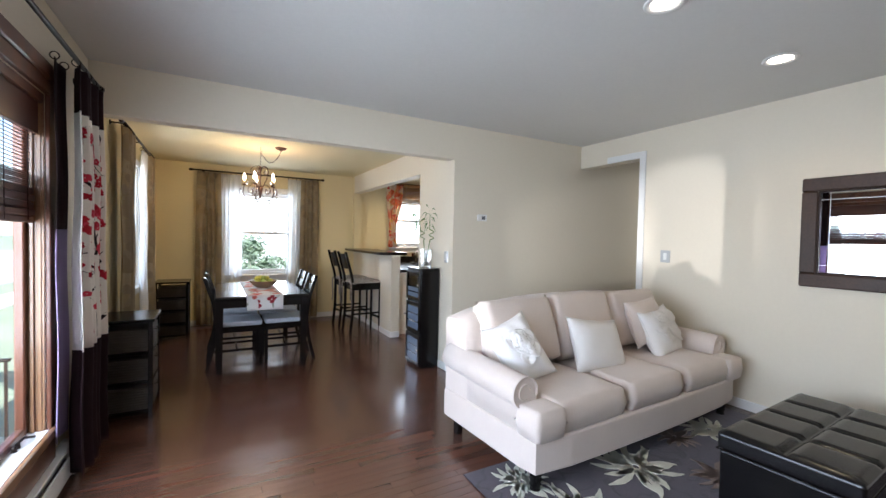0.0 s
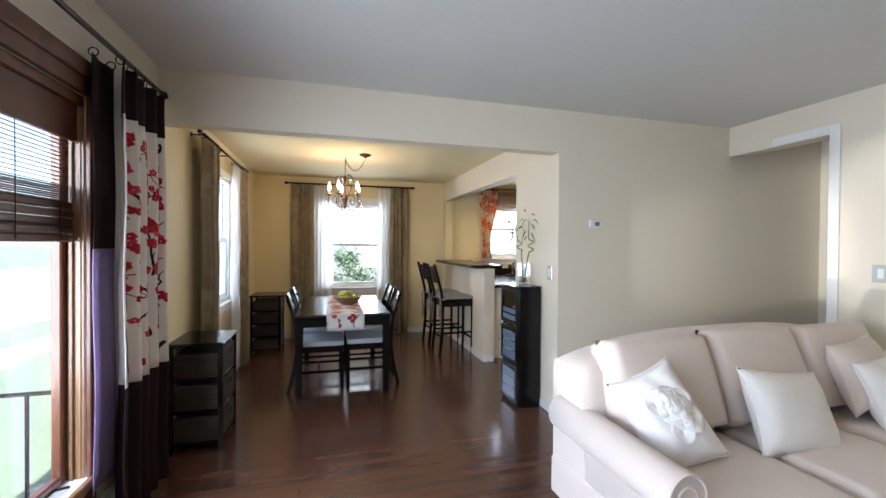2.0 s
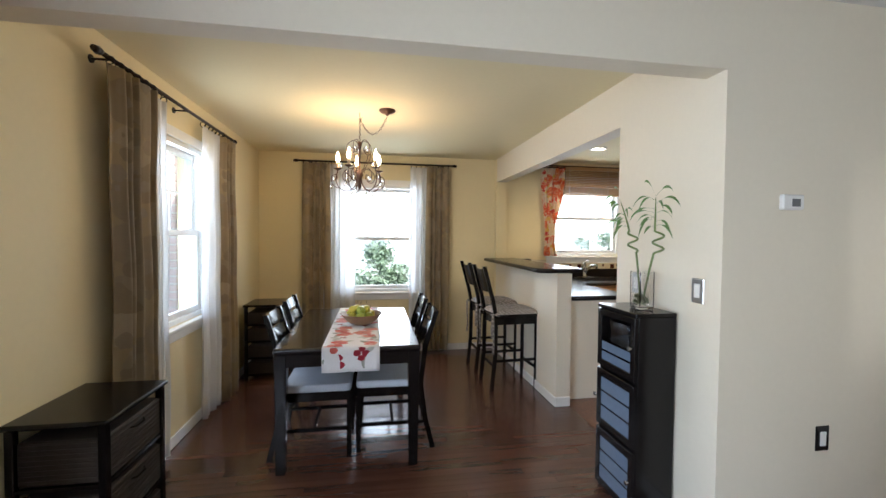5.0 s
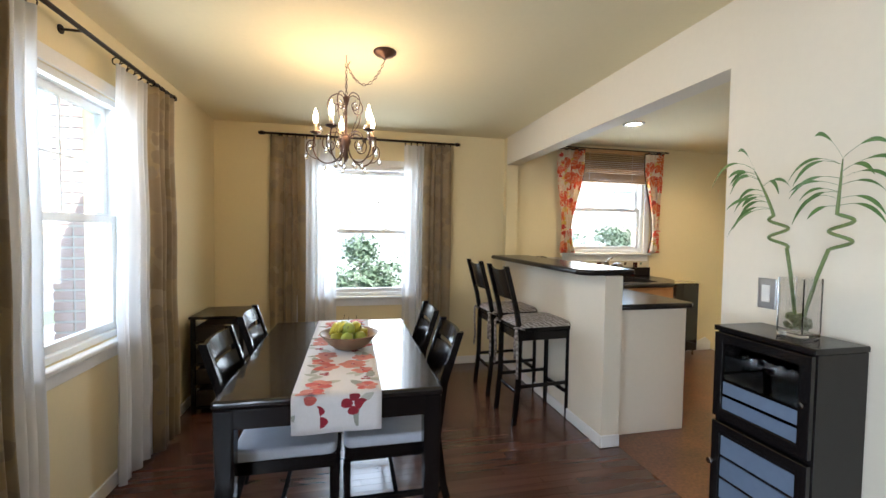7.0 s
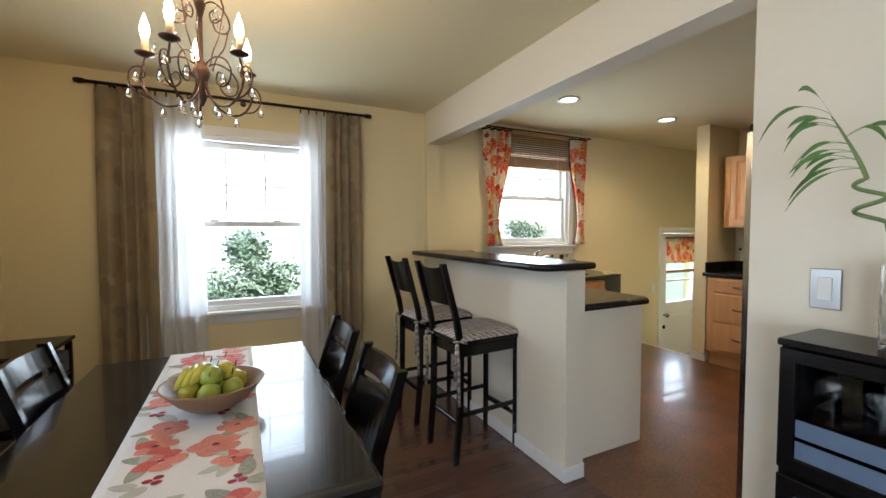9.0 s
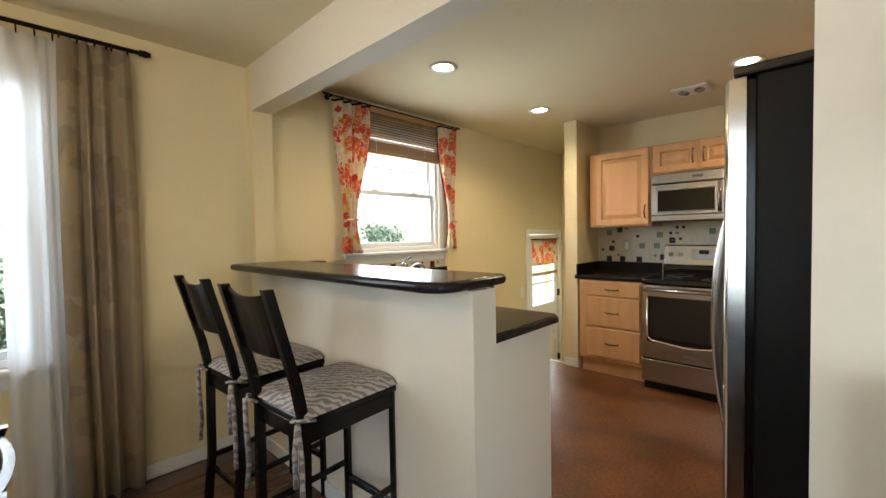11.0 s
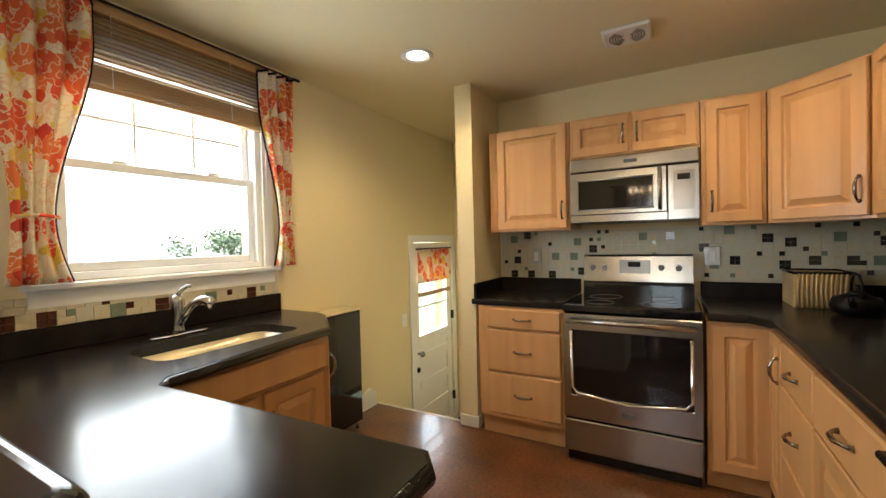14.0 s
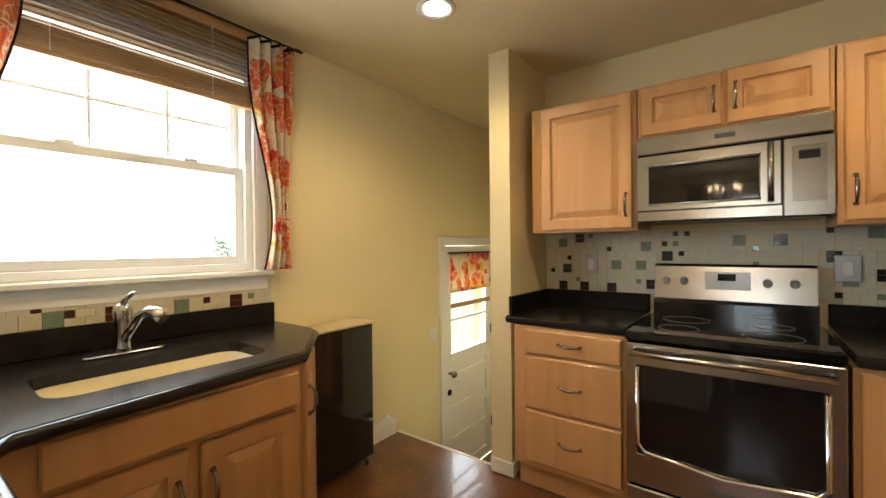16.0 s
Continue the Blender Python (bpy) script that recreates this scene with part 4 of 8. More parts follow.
def back_door():
    d = thing("door_1", "white painted half-glazed back door at the foot of the stairs", "", (5.96, YD, -0.68))
    d["kind"] = "structure"
    x0, x1, z0, z1 = BD
    bm = bmesh.new()
    for q in ((x0 - 0.07, z0, x0, z1 + 0.07), (x1, z0, x1 + 0.07, z1 + 0.07), (x0, z1, x1, z1 + 0.07)):
        bx(bm, q[0], YD - 0.018, q[1], q[2], YD, q[3], 0.003)
    part("casing", bm, TRIM, d)
    x0, x1, z0, z1 = x0 + 0.01, x1 - 0.01, z0 + 0.01, z1 - 0.01
    ya, yb = YD + 0.005, YD + 0.045
    gx0, gx1, gz0, gz1 = x0 + 0.09, x1 - 0.09, z0 + 1.08, z1 - 0.12
    bm = bmesh.new()
    bx(bm, x0, ya, z0, gx0, yb, z1, 0.002)
    bx(bm, gx1, ya, z0, x1, yb, z1, 0.002)
    bx(bm, gx0, ya, gz1, gx1, yb, z1, 0.002)
    for k in range(4):
        bx(bm, gx0, ya, z0 + 0.27 * k, gx1, yb, z0 + 0.27 * k + 0.09, 0.002)
    bx(bm, gx0, ya, gz0 - 0.12, gx1, yb, gz0, 0.002)
    bx(bm, gx0, ya + 0.015, z0 + 0.05, gx1, yb - 0.01, gz0 - 0.05)
    leaf = part("leaf", bm, TRIM, d)
    p = part("pane", box(gx0, ya + 0.018, gz0, gx1, ya + 0.024, gz1), GLASS, leaf)
    p.visible_shadow = False
    bm = bmesh.new()
    for f in (0.36, 0.68):
        z = gz0 + (gz1 - gz0) * f
        bx(bm, gx0, ya + 0.004, z - 0.01, gx1, ya + 0.016, z + 0.01)
    part("glazing_bars", bm, TRIM, leaf)
    bm = bmesh.new()
    lathe(bm, [(0.012, 0), (0.012, 0.03), (0.028, 0.04), (0.03, 0.055), (0.02, 0.07)], n=16)
    bm.transform(Matrix.Translation((x0 + 0.055, ya, z0 + 0.92)) @ Matrix.Rotation(radians(90), 4, "X"))
    part("door_knob", bm, STEEL, d)
    bm = bmesh.new()
    lathe(bm, [(0.026, 0), (0.026, 0.01), (0.012, 0.02)], n=16)
    bm.transform(Matrix.Translation((x0 + 0.055, ya, z0 + 0.76)) @ Matrix.Rotation(radians(90), 4, "X"))
    part("deadbolt", bm, IRON, d)
    for z in (z0 + 0.25, z0 + 1.15):
        part("hinge", box(x1 - 0.012, YD - 0.024, z, x1 + 0.014, YD + 0.004, z + 0.09, bevel=0.002), IRON, d)
    c = thing("door_curtain", "orange rose print valance rolled on the back door", "curtain", (5.96, YD - 0.03, 1.0))

    def g(u, v):
        return (x0 + 0.05 + (x1 - x0 - 0.1) * u, YD - 0.022 + 0.008 * math.sin(u * 30), 0.93 + 0.33 * v)
    ob = part("cloth", grid(bmesh.new(), 40, 6, g), CAFE, c)
    ob.modifiers.new("thickness", "SOLIDIFY").thickness = 0.003
    part("rod", cyl(bmesh.new(), (x0 + 0.02, YD - 0.025, 1.265), (x1 - 0.02, YD - 0.025, 1.265), 0.007), IRON, c)
    b2 = thing("door_blind", "small brown slatted blind on the back door", "window blind", (5.96, YD - 0.03, 0.84))
    part("slats", box(x0 + 0.06, YD - 0.03, 0.80, x1 - 0.06, YD - 0.008, 0.84, bevel=0.003), SLAT, b2)


back_door()

# ---- trim ----


def baseboard(x0, y0, x1, y1):
    structure("baseboard", box(x0, y0, 0.003, x1, y1, 0.085, bevel=0.004), TRIM, "white painted baseboard")


T = 0.014
for q in ((XL, 3.56, XL + T, YD), (XL + T, YD - T, XK, YD), (XK - T, 5.11 - T, XK, YD - T), (XK, 5.11 - T, 2.33, 5.11), (XK - T, 3.45 - T, XK, 4.22), (XK, 3.45 - T, XR, 3.45),
          (XK - T, 4.22, 2.33, 4.22 + T), (XR - T, YB, XR, 2.57), (4.1, YD - T, 4.98, YD), (4.96 - T, 6.04, 4.96, 6.17), (4.96, 6.17, 5.0, 6.17 + T), (XL, 2.9, XL + T, 3.5), (4.96 - T, 6.04 - T, 5.0, 6.04)):
    baseboard(*q)
bm = bmesh.new()
bx(bm, XR - 0.016, 2.57, 0.085, XR, 2.64, 2.35, 0.003)
bx(bm, XR - 0.016, 2.64, 2.28, XR, 3.05, 2.35, 0.003)
structure("trim", bm, TRIM, "white painted casing round the stair opening")
bm = bmesh.new()
prism(bm, [(4.6, 0.0), (4.98, 0.0), (4.98, 0.10), (4.9, 0.16), (4.6, 0.03)], 0, 0.012)
bm.transform(Matrix.Translation((0, YD, 0)) @ Matrix.Rotation(radians(90), 4, "X"))
structure("trim", bm, TRIM, "white painted stair skirt board")
structure("trim", box(5.0, 6.17, -0.03, 5.025, YD, 0.004, bevel=0.005), TRIM, "white painted stair nosing")
for k in range(3):
    structure("floor", box(5.0 + 0.26 * k - 0.005, 6.17, -0.68, 5.26 + 0.26 * k, YD, -0.17 * (k + 1)), CORK, "brown stair step down to the back door")


def heater():
    t = thing("baseboard_heater", "white metal baseboard heater under the picture window", "heater", (XL, 1.2, 0))
    bm = bmesh.new()
    bx(bm, XL, -0.4, 0.03, XL + 0.012, 2.88, 0.2, 0.002)
    bx(bm, XL + 0.012, -0.4, 0.185, XL + 0.06, 2.88, 0.2, 0.004)
    part("back_plate", bm, VINYL, t)
    bm = bmesh.new()
    bx(bm, XL + 0.055, -0.4, 0.04, XL + 0.065, 2.84, 0.15, 0.003)
    part("front_cover", bm, VINYL, t)
    part("end_cap", box(XL, 2.84, 0.01, XL + 0.072, 2.9, 0.205, bevel=0.008), VINYL, t)
    bm = bmesh.new()
    cyl(bm, (XL + 0.03, -0.35, 0.1), (XL + 0.03, 2.84, 0.1), 0.012, n=10)
    part("heating_pipe", bm, STEEL, t)
    for y in (-0.3, 1.0, 2.4):
        part("foot", box(XL + 0.012, y, 0.0, XL + 0.055, y + 0.02, 0.06), VINYL, t)


heater()


def wall_plate(name, label, cat, place, axis, w=0.075, h=0.12, rocker=True, m=None, sockets=False):
    t = thing(name, label, cat, place)
    x, y, z = place
    m = m or PLATE
    if axis == "x-":
        part("plate", box(x - 0.007, y - w / 2, z - h / 2, x, y + w / 2, z + h / 2, bevel=0.003), m, t)
        q = box(x - 0.011, y - 0.017, z - 0.034, x - 0.0075, y + 0.017, z + 0.034, bevel=0.002)
    else:
        part("plate", box(x - w / 2, y - 0.007, z - h / 2, x + w / 2, y, z + h / 2, bevel=0.003), m, t)
        q = box(x - 0.017, y - 0.011, z - 0.034, x + 0.017, y - 0.0075, z + 0.034, bevel=0.002)
    part("socket" if sockets else "rocker", q, PLASTICW, t)


wall_plate("light_switch", "nickel plated wall switch above the black glass cabinet", "switch", (XK, 4.045, 1.187), "x-")
wall_plate("light_switch", "nickel plated wall switch near the living room corner", "switch", (XK, 3.58, 1.20), "x-")
wall_plate("light_switch", "nickel plated wall switch beside the stair opening", "switch", (XR, 2.33, 1.26), "x-", w=0.10)
wall_plate("wall_outlet", "black and white wall outlet behind the sofa", "outlet", (2.77, 3.45, 0.506), "y-", sockets=True, m=BLACKGLOSS)
wall_plate("wall_outlet", "nickel plated outlet on the tiled splashback", "outlet", (5.455, 5.74, 1.20), "x-", sockets=True)
wall_plate("wall_outlet", "nickel plated double outlet beside the stove", "outlet", (5.455, 4.60, 1.20), "x-", w=0.09, sockets=True)
wall_plate("light_switch", "white wall switch at the back door", "switch", (5.42, YD, 0.62), "y-", m=PLASTICW)
t = thing("thermostat", "small white thermostat with a grey screen", "thermostat", (2.55, 3.45, 1.62))
part("housing", box(2.485, 3.425, 1.585, 2.60, 3.45, 1.655, bevel=0.006), PLASTICW, t)
part("screen", box(2.53, 3.422, 1.60, 2.575, 3.4245, 1.635, bevel=0.001), GREYM, t)


def downlight(x, y, z, lit=True):
    t = thing("recessed_downlight", "lit round recessed downlight with a white trim ring", "ceiling light", (x, y, z), group="downlights")
    bm = bmesh.new()
    lathe(bm, [(0.060, -0.001), (0.092, -0.001), (0.094, -0.008), (0.078, -0.012), (0.063, -0.006), (0.060, -0.001)], (x, y, z), 28, False)
    part("trim_ring", bm, TRIM, t)
    part("lamp", cyl(bmesh.new(), (x, y, z - 0.004), (x, y, z - 0.001), 0.06, n=24), DOWN, t)


for cx, cy in CANS_KITCHEN:
    downlight(cx, cy, H)
for cx, cy in CANS_LIVING:
    downlight(cx, cy, HL)
t = thing("ceiling_vent", "white ceiling vent with curved slots above the stove", "vent", (4.83, 5.0, H))
part("cover", box(4.68, 4.90, H - 0.022, 4.90, 5.14, H, bevel=0.012), PLASTICW, t)
# Grey bars laid on the cover stand for the shade inside its slots.
bm = bmesh.new()
for i in range(5):
    r = 0.03 + i * 0.014
    for s_ in (-1, 1):
        tube(bm, [(4.79 + r * math.cos(a), 5.02 + s_ * 0.0 + r * math.sin(a), H - 0.0225) for a in [s_ * (0.5 + 0.2 * k) for k in range(11)]], 0.003, 5)
part("slot", bm, GREYM, t)
structure("ground", box(-200, -200, -1.0, 200, 200, -0.9), GRASS, "green lawn round the house")

# ---- dining room ----


def rounded(x0, y0, x1, y1, r, n=6, corners=(1, 1, 1, 1)):
    """An outline of a rectangle, its corners (x0y0, x1y0, x1y1, x0y1) rounded by r."""
    out = []
    for (cx, cy, a0), k in zip(((x0, y0, 180), (x1, y0, 270), (x1, y1, 0), (x0, y1, 90)), corners):
        if not k:
            out.append((cx, cy))
            continue
        mx, my = cx + (r if cx == x0 else -r), cy + (r if cy == y0 else -r)
        out += [(mx + r * math.cos(radians(a0 + 90 * i / n)), my + r * math.sin(radians(a0 + 90 * i / n))) for i in range(n + 1)]
    return out


def dining_table():
    t = thing("dining_table", "black stained rectangular dining table with square legs", "table", (0.52, 5.14, 0))
    part("tabletop", box(0.07, 4.38, 0.735, 0.955, 5.76, 0.77, bevel=0.012, segments=3), LACQUER, t)
    bm = bmesh.new()
    for q in ((0.13, 4.39, 0.895, 4.41), (0.13, 5.73, 0.895, 5.75), (0.08, 4.44, 0.10, 5.70), (0.925, 4.44, 0.945, 5.70)):
        bx(bm, q[0], q[1], 0.655, q[2], q[3], 0.735, 0.003)
    part("apron", bm, BLACKWOOD, t)
    for x in (0.075, 0.875):
        for y in (4.385, 5.68):
            bm = box(x, y, 0.0, x + 0.075, y + 0.075, 0.735, bevel=0.006)
            for v in bm.verts:
                if v.co.z < 0.2:
                    v.co.x += (x + 0.0375 - v.co.x) * 0.25
                    v.co.y += (y + 0.0375 - v.co.y) * 0.25
            part("leg", bm, BLACKWOOD, t)


dining_table()


def dining_chair():
    """Built with its back at x = 0, facing +x, the middle of its seat on y = 0."""
    t = thing("dining_chair", "black wooden dining chair with a pale padded seat", "chair", (0, 0, 0), group="chairs round the table")
    part("seat", prism(bmesh.new(), rounded(0.05, -0.205, 0.48, 0.205, 0.04), 0.435, 0.485, 0.014, 3), SEAT, t, "pale blue-white padded seat")
    bm = bmesh.new()
    bx(bm, 0.055, -0.195, 0.375, 0.475, -0.175, 0.434, 0.003)
    bx(bm, 0.055, 0.175, 0.375, 0.475, 0.195, 0.434, 0.003)
    bx(bm, 0.455, -0.175, 0.375, 0.475, 0.175, 0.434, 0.003)
    bx(bm, 0.055, -0.175, 0.375, 0.075, 0.175, 0.434, 0.003)
    part("seat_frame", bm, BLACKWOOD, t)
    for y in (-0.19, 0.165):
        part("leg", box(0.45, y, 0, 0.482, y + 0.028, 0.375, bevel=0.004), BLACKWOOD, t)
        bm = bmesh.new()
        pts = [(-0.035, 0.0), (0.02, 0.22), (0.05, 0.45), (0.02, 0.70), (-0.055, 0.94)]
        vs = []
        for x, z in pts:
            vs.append([bm.verts.new((x + dx, y + dy, z)) for dx, dy in ((-0.017, 0), (0.017, 0), (0.017, 0.026), (-0.017, 0.026))])
        for a, b in zip(vs, vs[1:]):
            for k in range(4):
                bm.faces.new((a[k], a[(k + 1) % 4], b[(k + 1) % 4], b[k]))
        bm.faces.new(vs[0][::-1])
        bm.faces.new(vs[-1])
        part("back_post", bm, BLACKWOOD, t)

    def slat(z0, z1, name):
        bm = bmesh.new()
        n = 8
        rows = []
        for i in range(n + 1):
            y = -0.165 + 0.33 * i / n
            bow = -0.022 * (1 - (2 * i / n - 1) ** 2)
            row = []
            for z, dx in ((z0, 0.008), (z1, 0.008), (z1, -0.008), (z0, -0.008)):
                xb = 0.02 + (z - 0.70) * -0.3125
                row.append(bm.verts.new((xb + bow + dx, y, z)))
            rows.append(row)
        for a, b in zip(rows, rows[1:]):
            for k in range(4):
                bm.faces.new((a[k], a[(k + 1) % 4], b[(k + 1) % 4], b[k]))
        bm.faces.new(rows[0])
        bm.faces.new(rows[-1][::-1])
        bmesh.ops.recalc_face_normals(bm, faces=bm.faces)
        part(name, bm, BLACKWOOD, t)
    slat(0.855, 0.93, "top_rail")
    slat(0.66, 0.83, "backrest")
    part("stretcher", box(0.03, -0.185, 0.17, 0.46, -0.165, 0.195, bevel=0.003), BLACKWOOD, t)
    part("stretcher", box(0.03, 0.168, 0.17, 0.46, 0.188, 0.195, bevel=0.003), BLACKWOOD, t)
    part("stretcher", box(0.23, -0.165, 0.172, 0.25, 0.168, 0.192, bevel=0.003), BLACKWOOD, t)
    return t


ch = dining_chair()
copy_thing(ch, pose(0.04, 5.33, 0))
copy_thing(ch, pose(1.03, 4.79, 0, 0, 0, 180))
copy_thing(ch, pose(1.03, 5.34, 0, 0, 0, 180))
ch.matrix_basis = pose(0.04, 4.76, 0)


def bar_stool():
    """Built with its back at x = 0, facing +x."""
    t = thing("bar_stool", "tall black wooden bar stool with a zebra print cushion", "bar stool", (0, 0, 0), group="stools at the breakfast bar")
    part("seat", box(-0.01, -0.18, 0.69, 0.43, 0.18, 0.725, bevel=0.008), BLACKWOOD, t)
    bm = bmesh.new()
    for q in ((0.01, -0.165, 0.42, -0.145), (0.01, 0.145, 0.42, 0.165), (0.40, -0.145, 0.42, 0.145), (0.0, -0.145, 0.02, 0.145)):
        bx(bm, q[0], q[1], 0.625, q[2], q[3], 0.689, 0.003)
    part("apron", bm, BLACKWOOD, t)
    cush = bmesh.new()

    def g(u, v):
        a, b = 2 * u - 1, 2 * v - 1
        h = (max(0, 1 - a ** 6) * max(0, 1 - b ** 6)) ** 0.5
        return (0.215 + 0.225 * a, 0.19 * b, 0.726 + 0.046 * h)
    grid(cush, 20, 20, g)
    grid(cush, 20, 20, lambda u, v: (g(u, v)[0], g(u, v)[1], 0.7265))
    cushion = part("cushion", cush, ZEBRA, t, "taupe and white zebra print tie-on cushion")
    for y in (-0.17, 0.145):
        bm = bmesh.new()
        vs = []
        for x, z in ((-0.03, 0.0), (0.0, 0.3), (0.005, 0.69), (-0.025, 0.85), (-0.115, 1.175)):
            vs.append([bm.verts.new((x + dx, y + dy, z)) for dx, dy in ((-0.019, 0), (0.015, 0), (0.015, 0.026), (-0.019, 0.026))])
        for a, b in zip(vs, vs[1:]):
            for k in range(4):
                bm.faces.new((a[k], a[(k + 1) % 4], b[(k + 1) % 4], b[k]))
        bm.faces.new(vs[0][::-1])
        bm.faces.new(vs[-1])
        part("back_leg", bm, BLACKWOOD, t)
        part("front_leg", box(0.40, y, 0, 0.43, y + 0.028, 0.689, bevel=0.004), BLACKWOOD, t)
        tie = bmesh.new()
        yy = y + 0.013
        tube(tie, [(0.03, yy * 1.15, 0.71), (-0.03, yy * 1.2, 0.73), (-0.045, yy, 0.725), (-0.02, yy * 0.8, 0.715)], 0.006, 6)
        tube(tie, [(-0.04, yy * 1.18, 0.72), (-0.035, yy * 1.25, 0.6), (-0.03, yy * 1.2, 0.46), (-0.036, yy * 1.28, 0.36)], 0.009, 6)
        tube(tie, [(-0.04, yy * 1.18, 0.72), (-0.045, yy * 1.1, 0.62), (-0.04, yy * 1.05, 0.50)], 0.009, 6)
        part("cushion_tie", tie, ZEBRA, cushion)
    bm = bmesh.new()
    n = 8
    rows = []
    for i in range(n + 1):
        f = 2 * i / n - 1
        top = 1.165 - 0.022 * (1 - abs(f) ** 3)
        row = []
        for z, dx in ((0.93, 0.007), (top, 0.007), (top, -0.007), (0.93, -0.007)):
            row.append(bm.verts.new((-0.022 - (z - 0.85) / 3.8 - 0.018 * (1 - f * f) + dx, 0.144 * f, z)))
        rows.append(row)
    for a, b in zip(rows, rows[1:]):
        for k in range(4):
            bm.faces.new((a[k], a[(k + 1) % 4], b[(k + 1) % 4], b[k]))
    bm.faces.new(rows[0])
    bm.faces.new(rows[-1][::-1])
    bmesh.ops.recalc_face_normals(bm, faces=bm.faces)
    part("backrest", bm, BLACKWOOD, t)
    part("stretcher", box(-0.012, -0.144, 0.22, 0.006, 0.144, 0.245, bevel=0.003), BLACKWOOD, t)
    part("footrest", box(0.405, -0.142, 0.19, 0.428, 0.145, 0.22, bevel=0.003), BLACKWOOD, t)
    for y in (-0.165, 0.15):
        part("stretcher", box(0.0, y, 0.27, 0.40, y + 0.018, 0.295, bevel=0.003), BLACKWOOD, t)
    return t


st = bar_stool()
copy_thing(st, pose(1.77, 6.25, 0, 0, 0, 3))
st.matrix_basis = pose(1.775, 5.68, 0, 0, 0, 4)


def runner():
    t = thing("table_runner", "white table runner printed with coral flowers and sage leaves", "table runner", (0.53, 5.06, 0.77))
    X0, WR, YF, drop, long_ = 0.355, 0.345, 4.373, 0.15, 1.395

    def at(x, s_, lift):
        """x across, s_ along the cloth, 0 at the table's front edge."""
        x = X0 + min(max(x, 0.001), WR - 0.001)
        s_ = min(max(s_, -drop + 0.001), long_ - 0.001)
        if s_ < 0:
            return Vector((x, YF - 0.002 - lift, 0.774 + s_))
        return Vector((x, YF + s_, 0.7755 + lift))
    n = 60
    bm = bmesh.new()

    def g(u, v):
        s_ = -drop + (drop + long_ + 0.12) * v
        x = X0 + u * WR
        if s_ < 0:
            return (x, YF - 0.001 - 0.003 * math.sin(u * 9) * min(1, -s_ * 12), 0.774 + s_)
        return (x, YF + min(s_, long_), 0.7745 - max(0, s_ - long_))
    ob = part("cloth", grid(bm, 12, n, g), RUNNER, t)
    so = ob.modifiers.new("thickness", "SOLIDIFY")
    so.thickness, so.offset = 0.002, 0
    hem = bmesh.new()
    tube(hem, [Vector(g(i / 12, 0)) for i in range(13)], 0.0022, 6)
    part("hem", hem, RUNNER, t)
    rnd = random.Random(12)
    flowers, leaves = [bmesh.new() for _ in POPPY], [bmesh.new() for _ in GREYLEAF]
    level = [0]

    def lay(b, pts):
        """Keep each shape on one side of the fold at the table's edge."""
        c = pts[0][1]
        pts = [(x, max(q, 0.0012) if c > 0 else min(q, -0.0012)) for x, q in pts]
        level[0] += 1
        print_shape(b, at, pts, 0.0008 + 0.0012 * (level[0] % 40) / 40)

    def leaf(x, y, a, L, k):
        w = L * 0.24
        pts = [(x, y)]
        for i in range(14):
            q = 2 * math.pi * i / 14
            p, r = L / 2 * math.cos(q), w * math.sin(q) * (1 - 0.35 * math.cos(q))
            pts.append((x + p * math.cos(a) - r * math.sin(a), y + p * math.sin(a) + r * math.cos(a)))
        lay(leaves[k], pts)

    def flower(x, y, R_, k, petals):
        turn = rnd.uniform(0, 6.28)
        for i in range(petals):
            a = turn + 2 * math.pi * i / petals
            cx, cy, r = x + 0.56 * R_ * math.cos(a), y + 0.56 * R_ * math.sin(a), R_ * rnd.uniform(0.42, 0.54)
            lay(flowers[k if i % 2 else min(k + (k == 0), 2)], [(cx, cy)] + [(cx + r * (1 + 0.12 * math.sin(3 * q + i)) * math.cos(q), cy + r * 0.85 * math.sin(q)) for q in [j * 0.5236 for j in range(12)]])
        if k < 2:
            lay(flowers[2], [(x, y)] + [(x + R_ * 0.16 * math.cos(q), y + R_ * 0.13 * math.sin(q)) for q in [j * 0.785 for j in range(8)]])
    rows = int((drop + long_) / 0.105)
    for i in range(rows):
        y = -drop + 0.055 + i * 0.105
        for j in range(2):
            x = WR * (0.24 + 0.52 * j) + rnd.uniform(-0.03, 0.03)
            yy = y + 0.045 * (j % 2) + rnd.uniform(-0.015, 0.015)
            for q in range(2):
                a = rnd.uniform(0, 6.28)
                leaf(x + 0.06 * math.cos(a), yy + 0.055 * math.sin(a), a + rnd.uniform(-0.5, 0.5), rnd.uniform(0.055, 0.085), rnd.randrange(2))
            if (i + j) % 4 != 3:
                flower(x, yy, rnd.uniform(0.048, 0.066), rnd.choice((0, 0, 1)) if yy > 0 else 2, 5 if yy > 0 else 4)
            else:
                flower(x, yy, 0.024, 2, 3)
    for b, m in zip(flowers, POPPY):
        part("flower_print", b, m, t, "printed coral and cherry red flowers")["kind"] = "stuff"
    for b, m in zip(leaves, GREYLEAF):
        part("leaf_print", b, m, t, "printed grey-green leaves")["kind"] = "stuff"


runner()


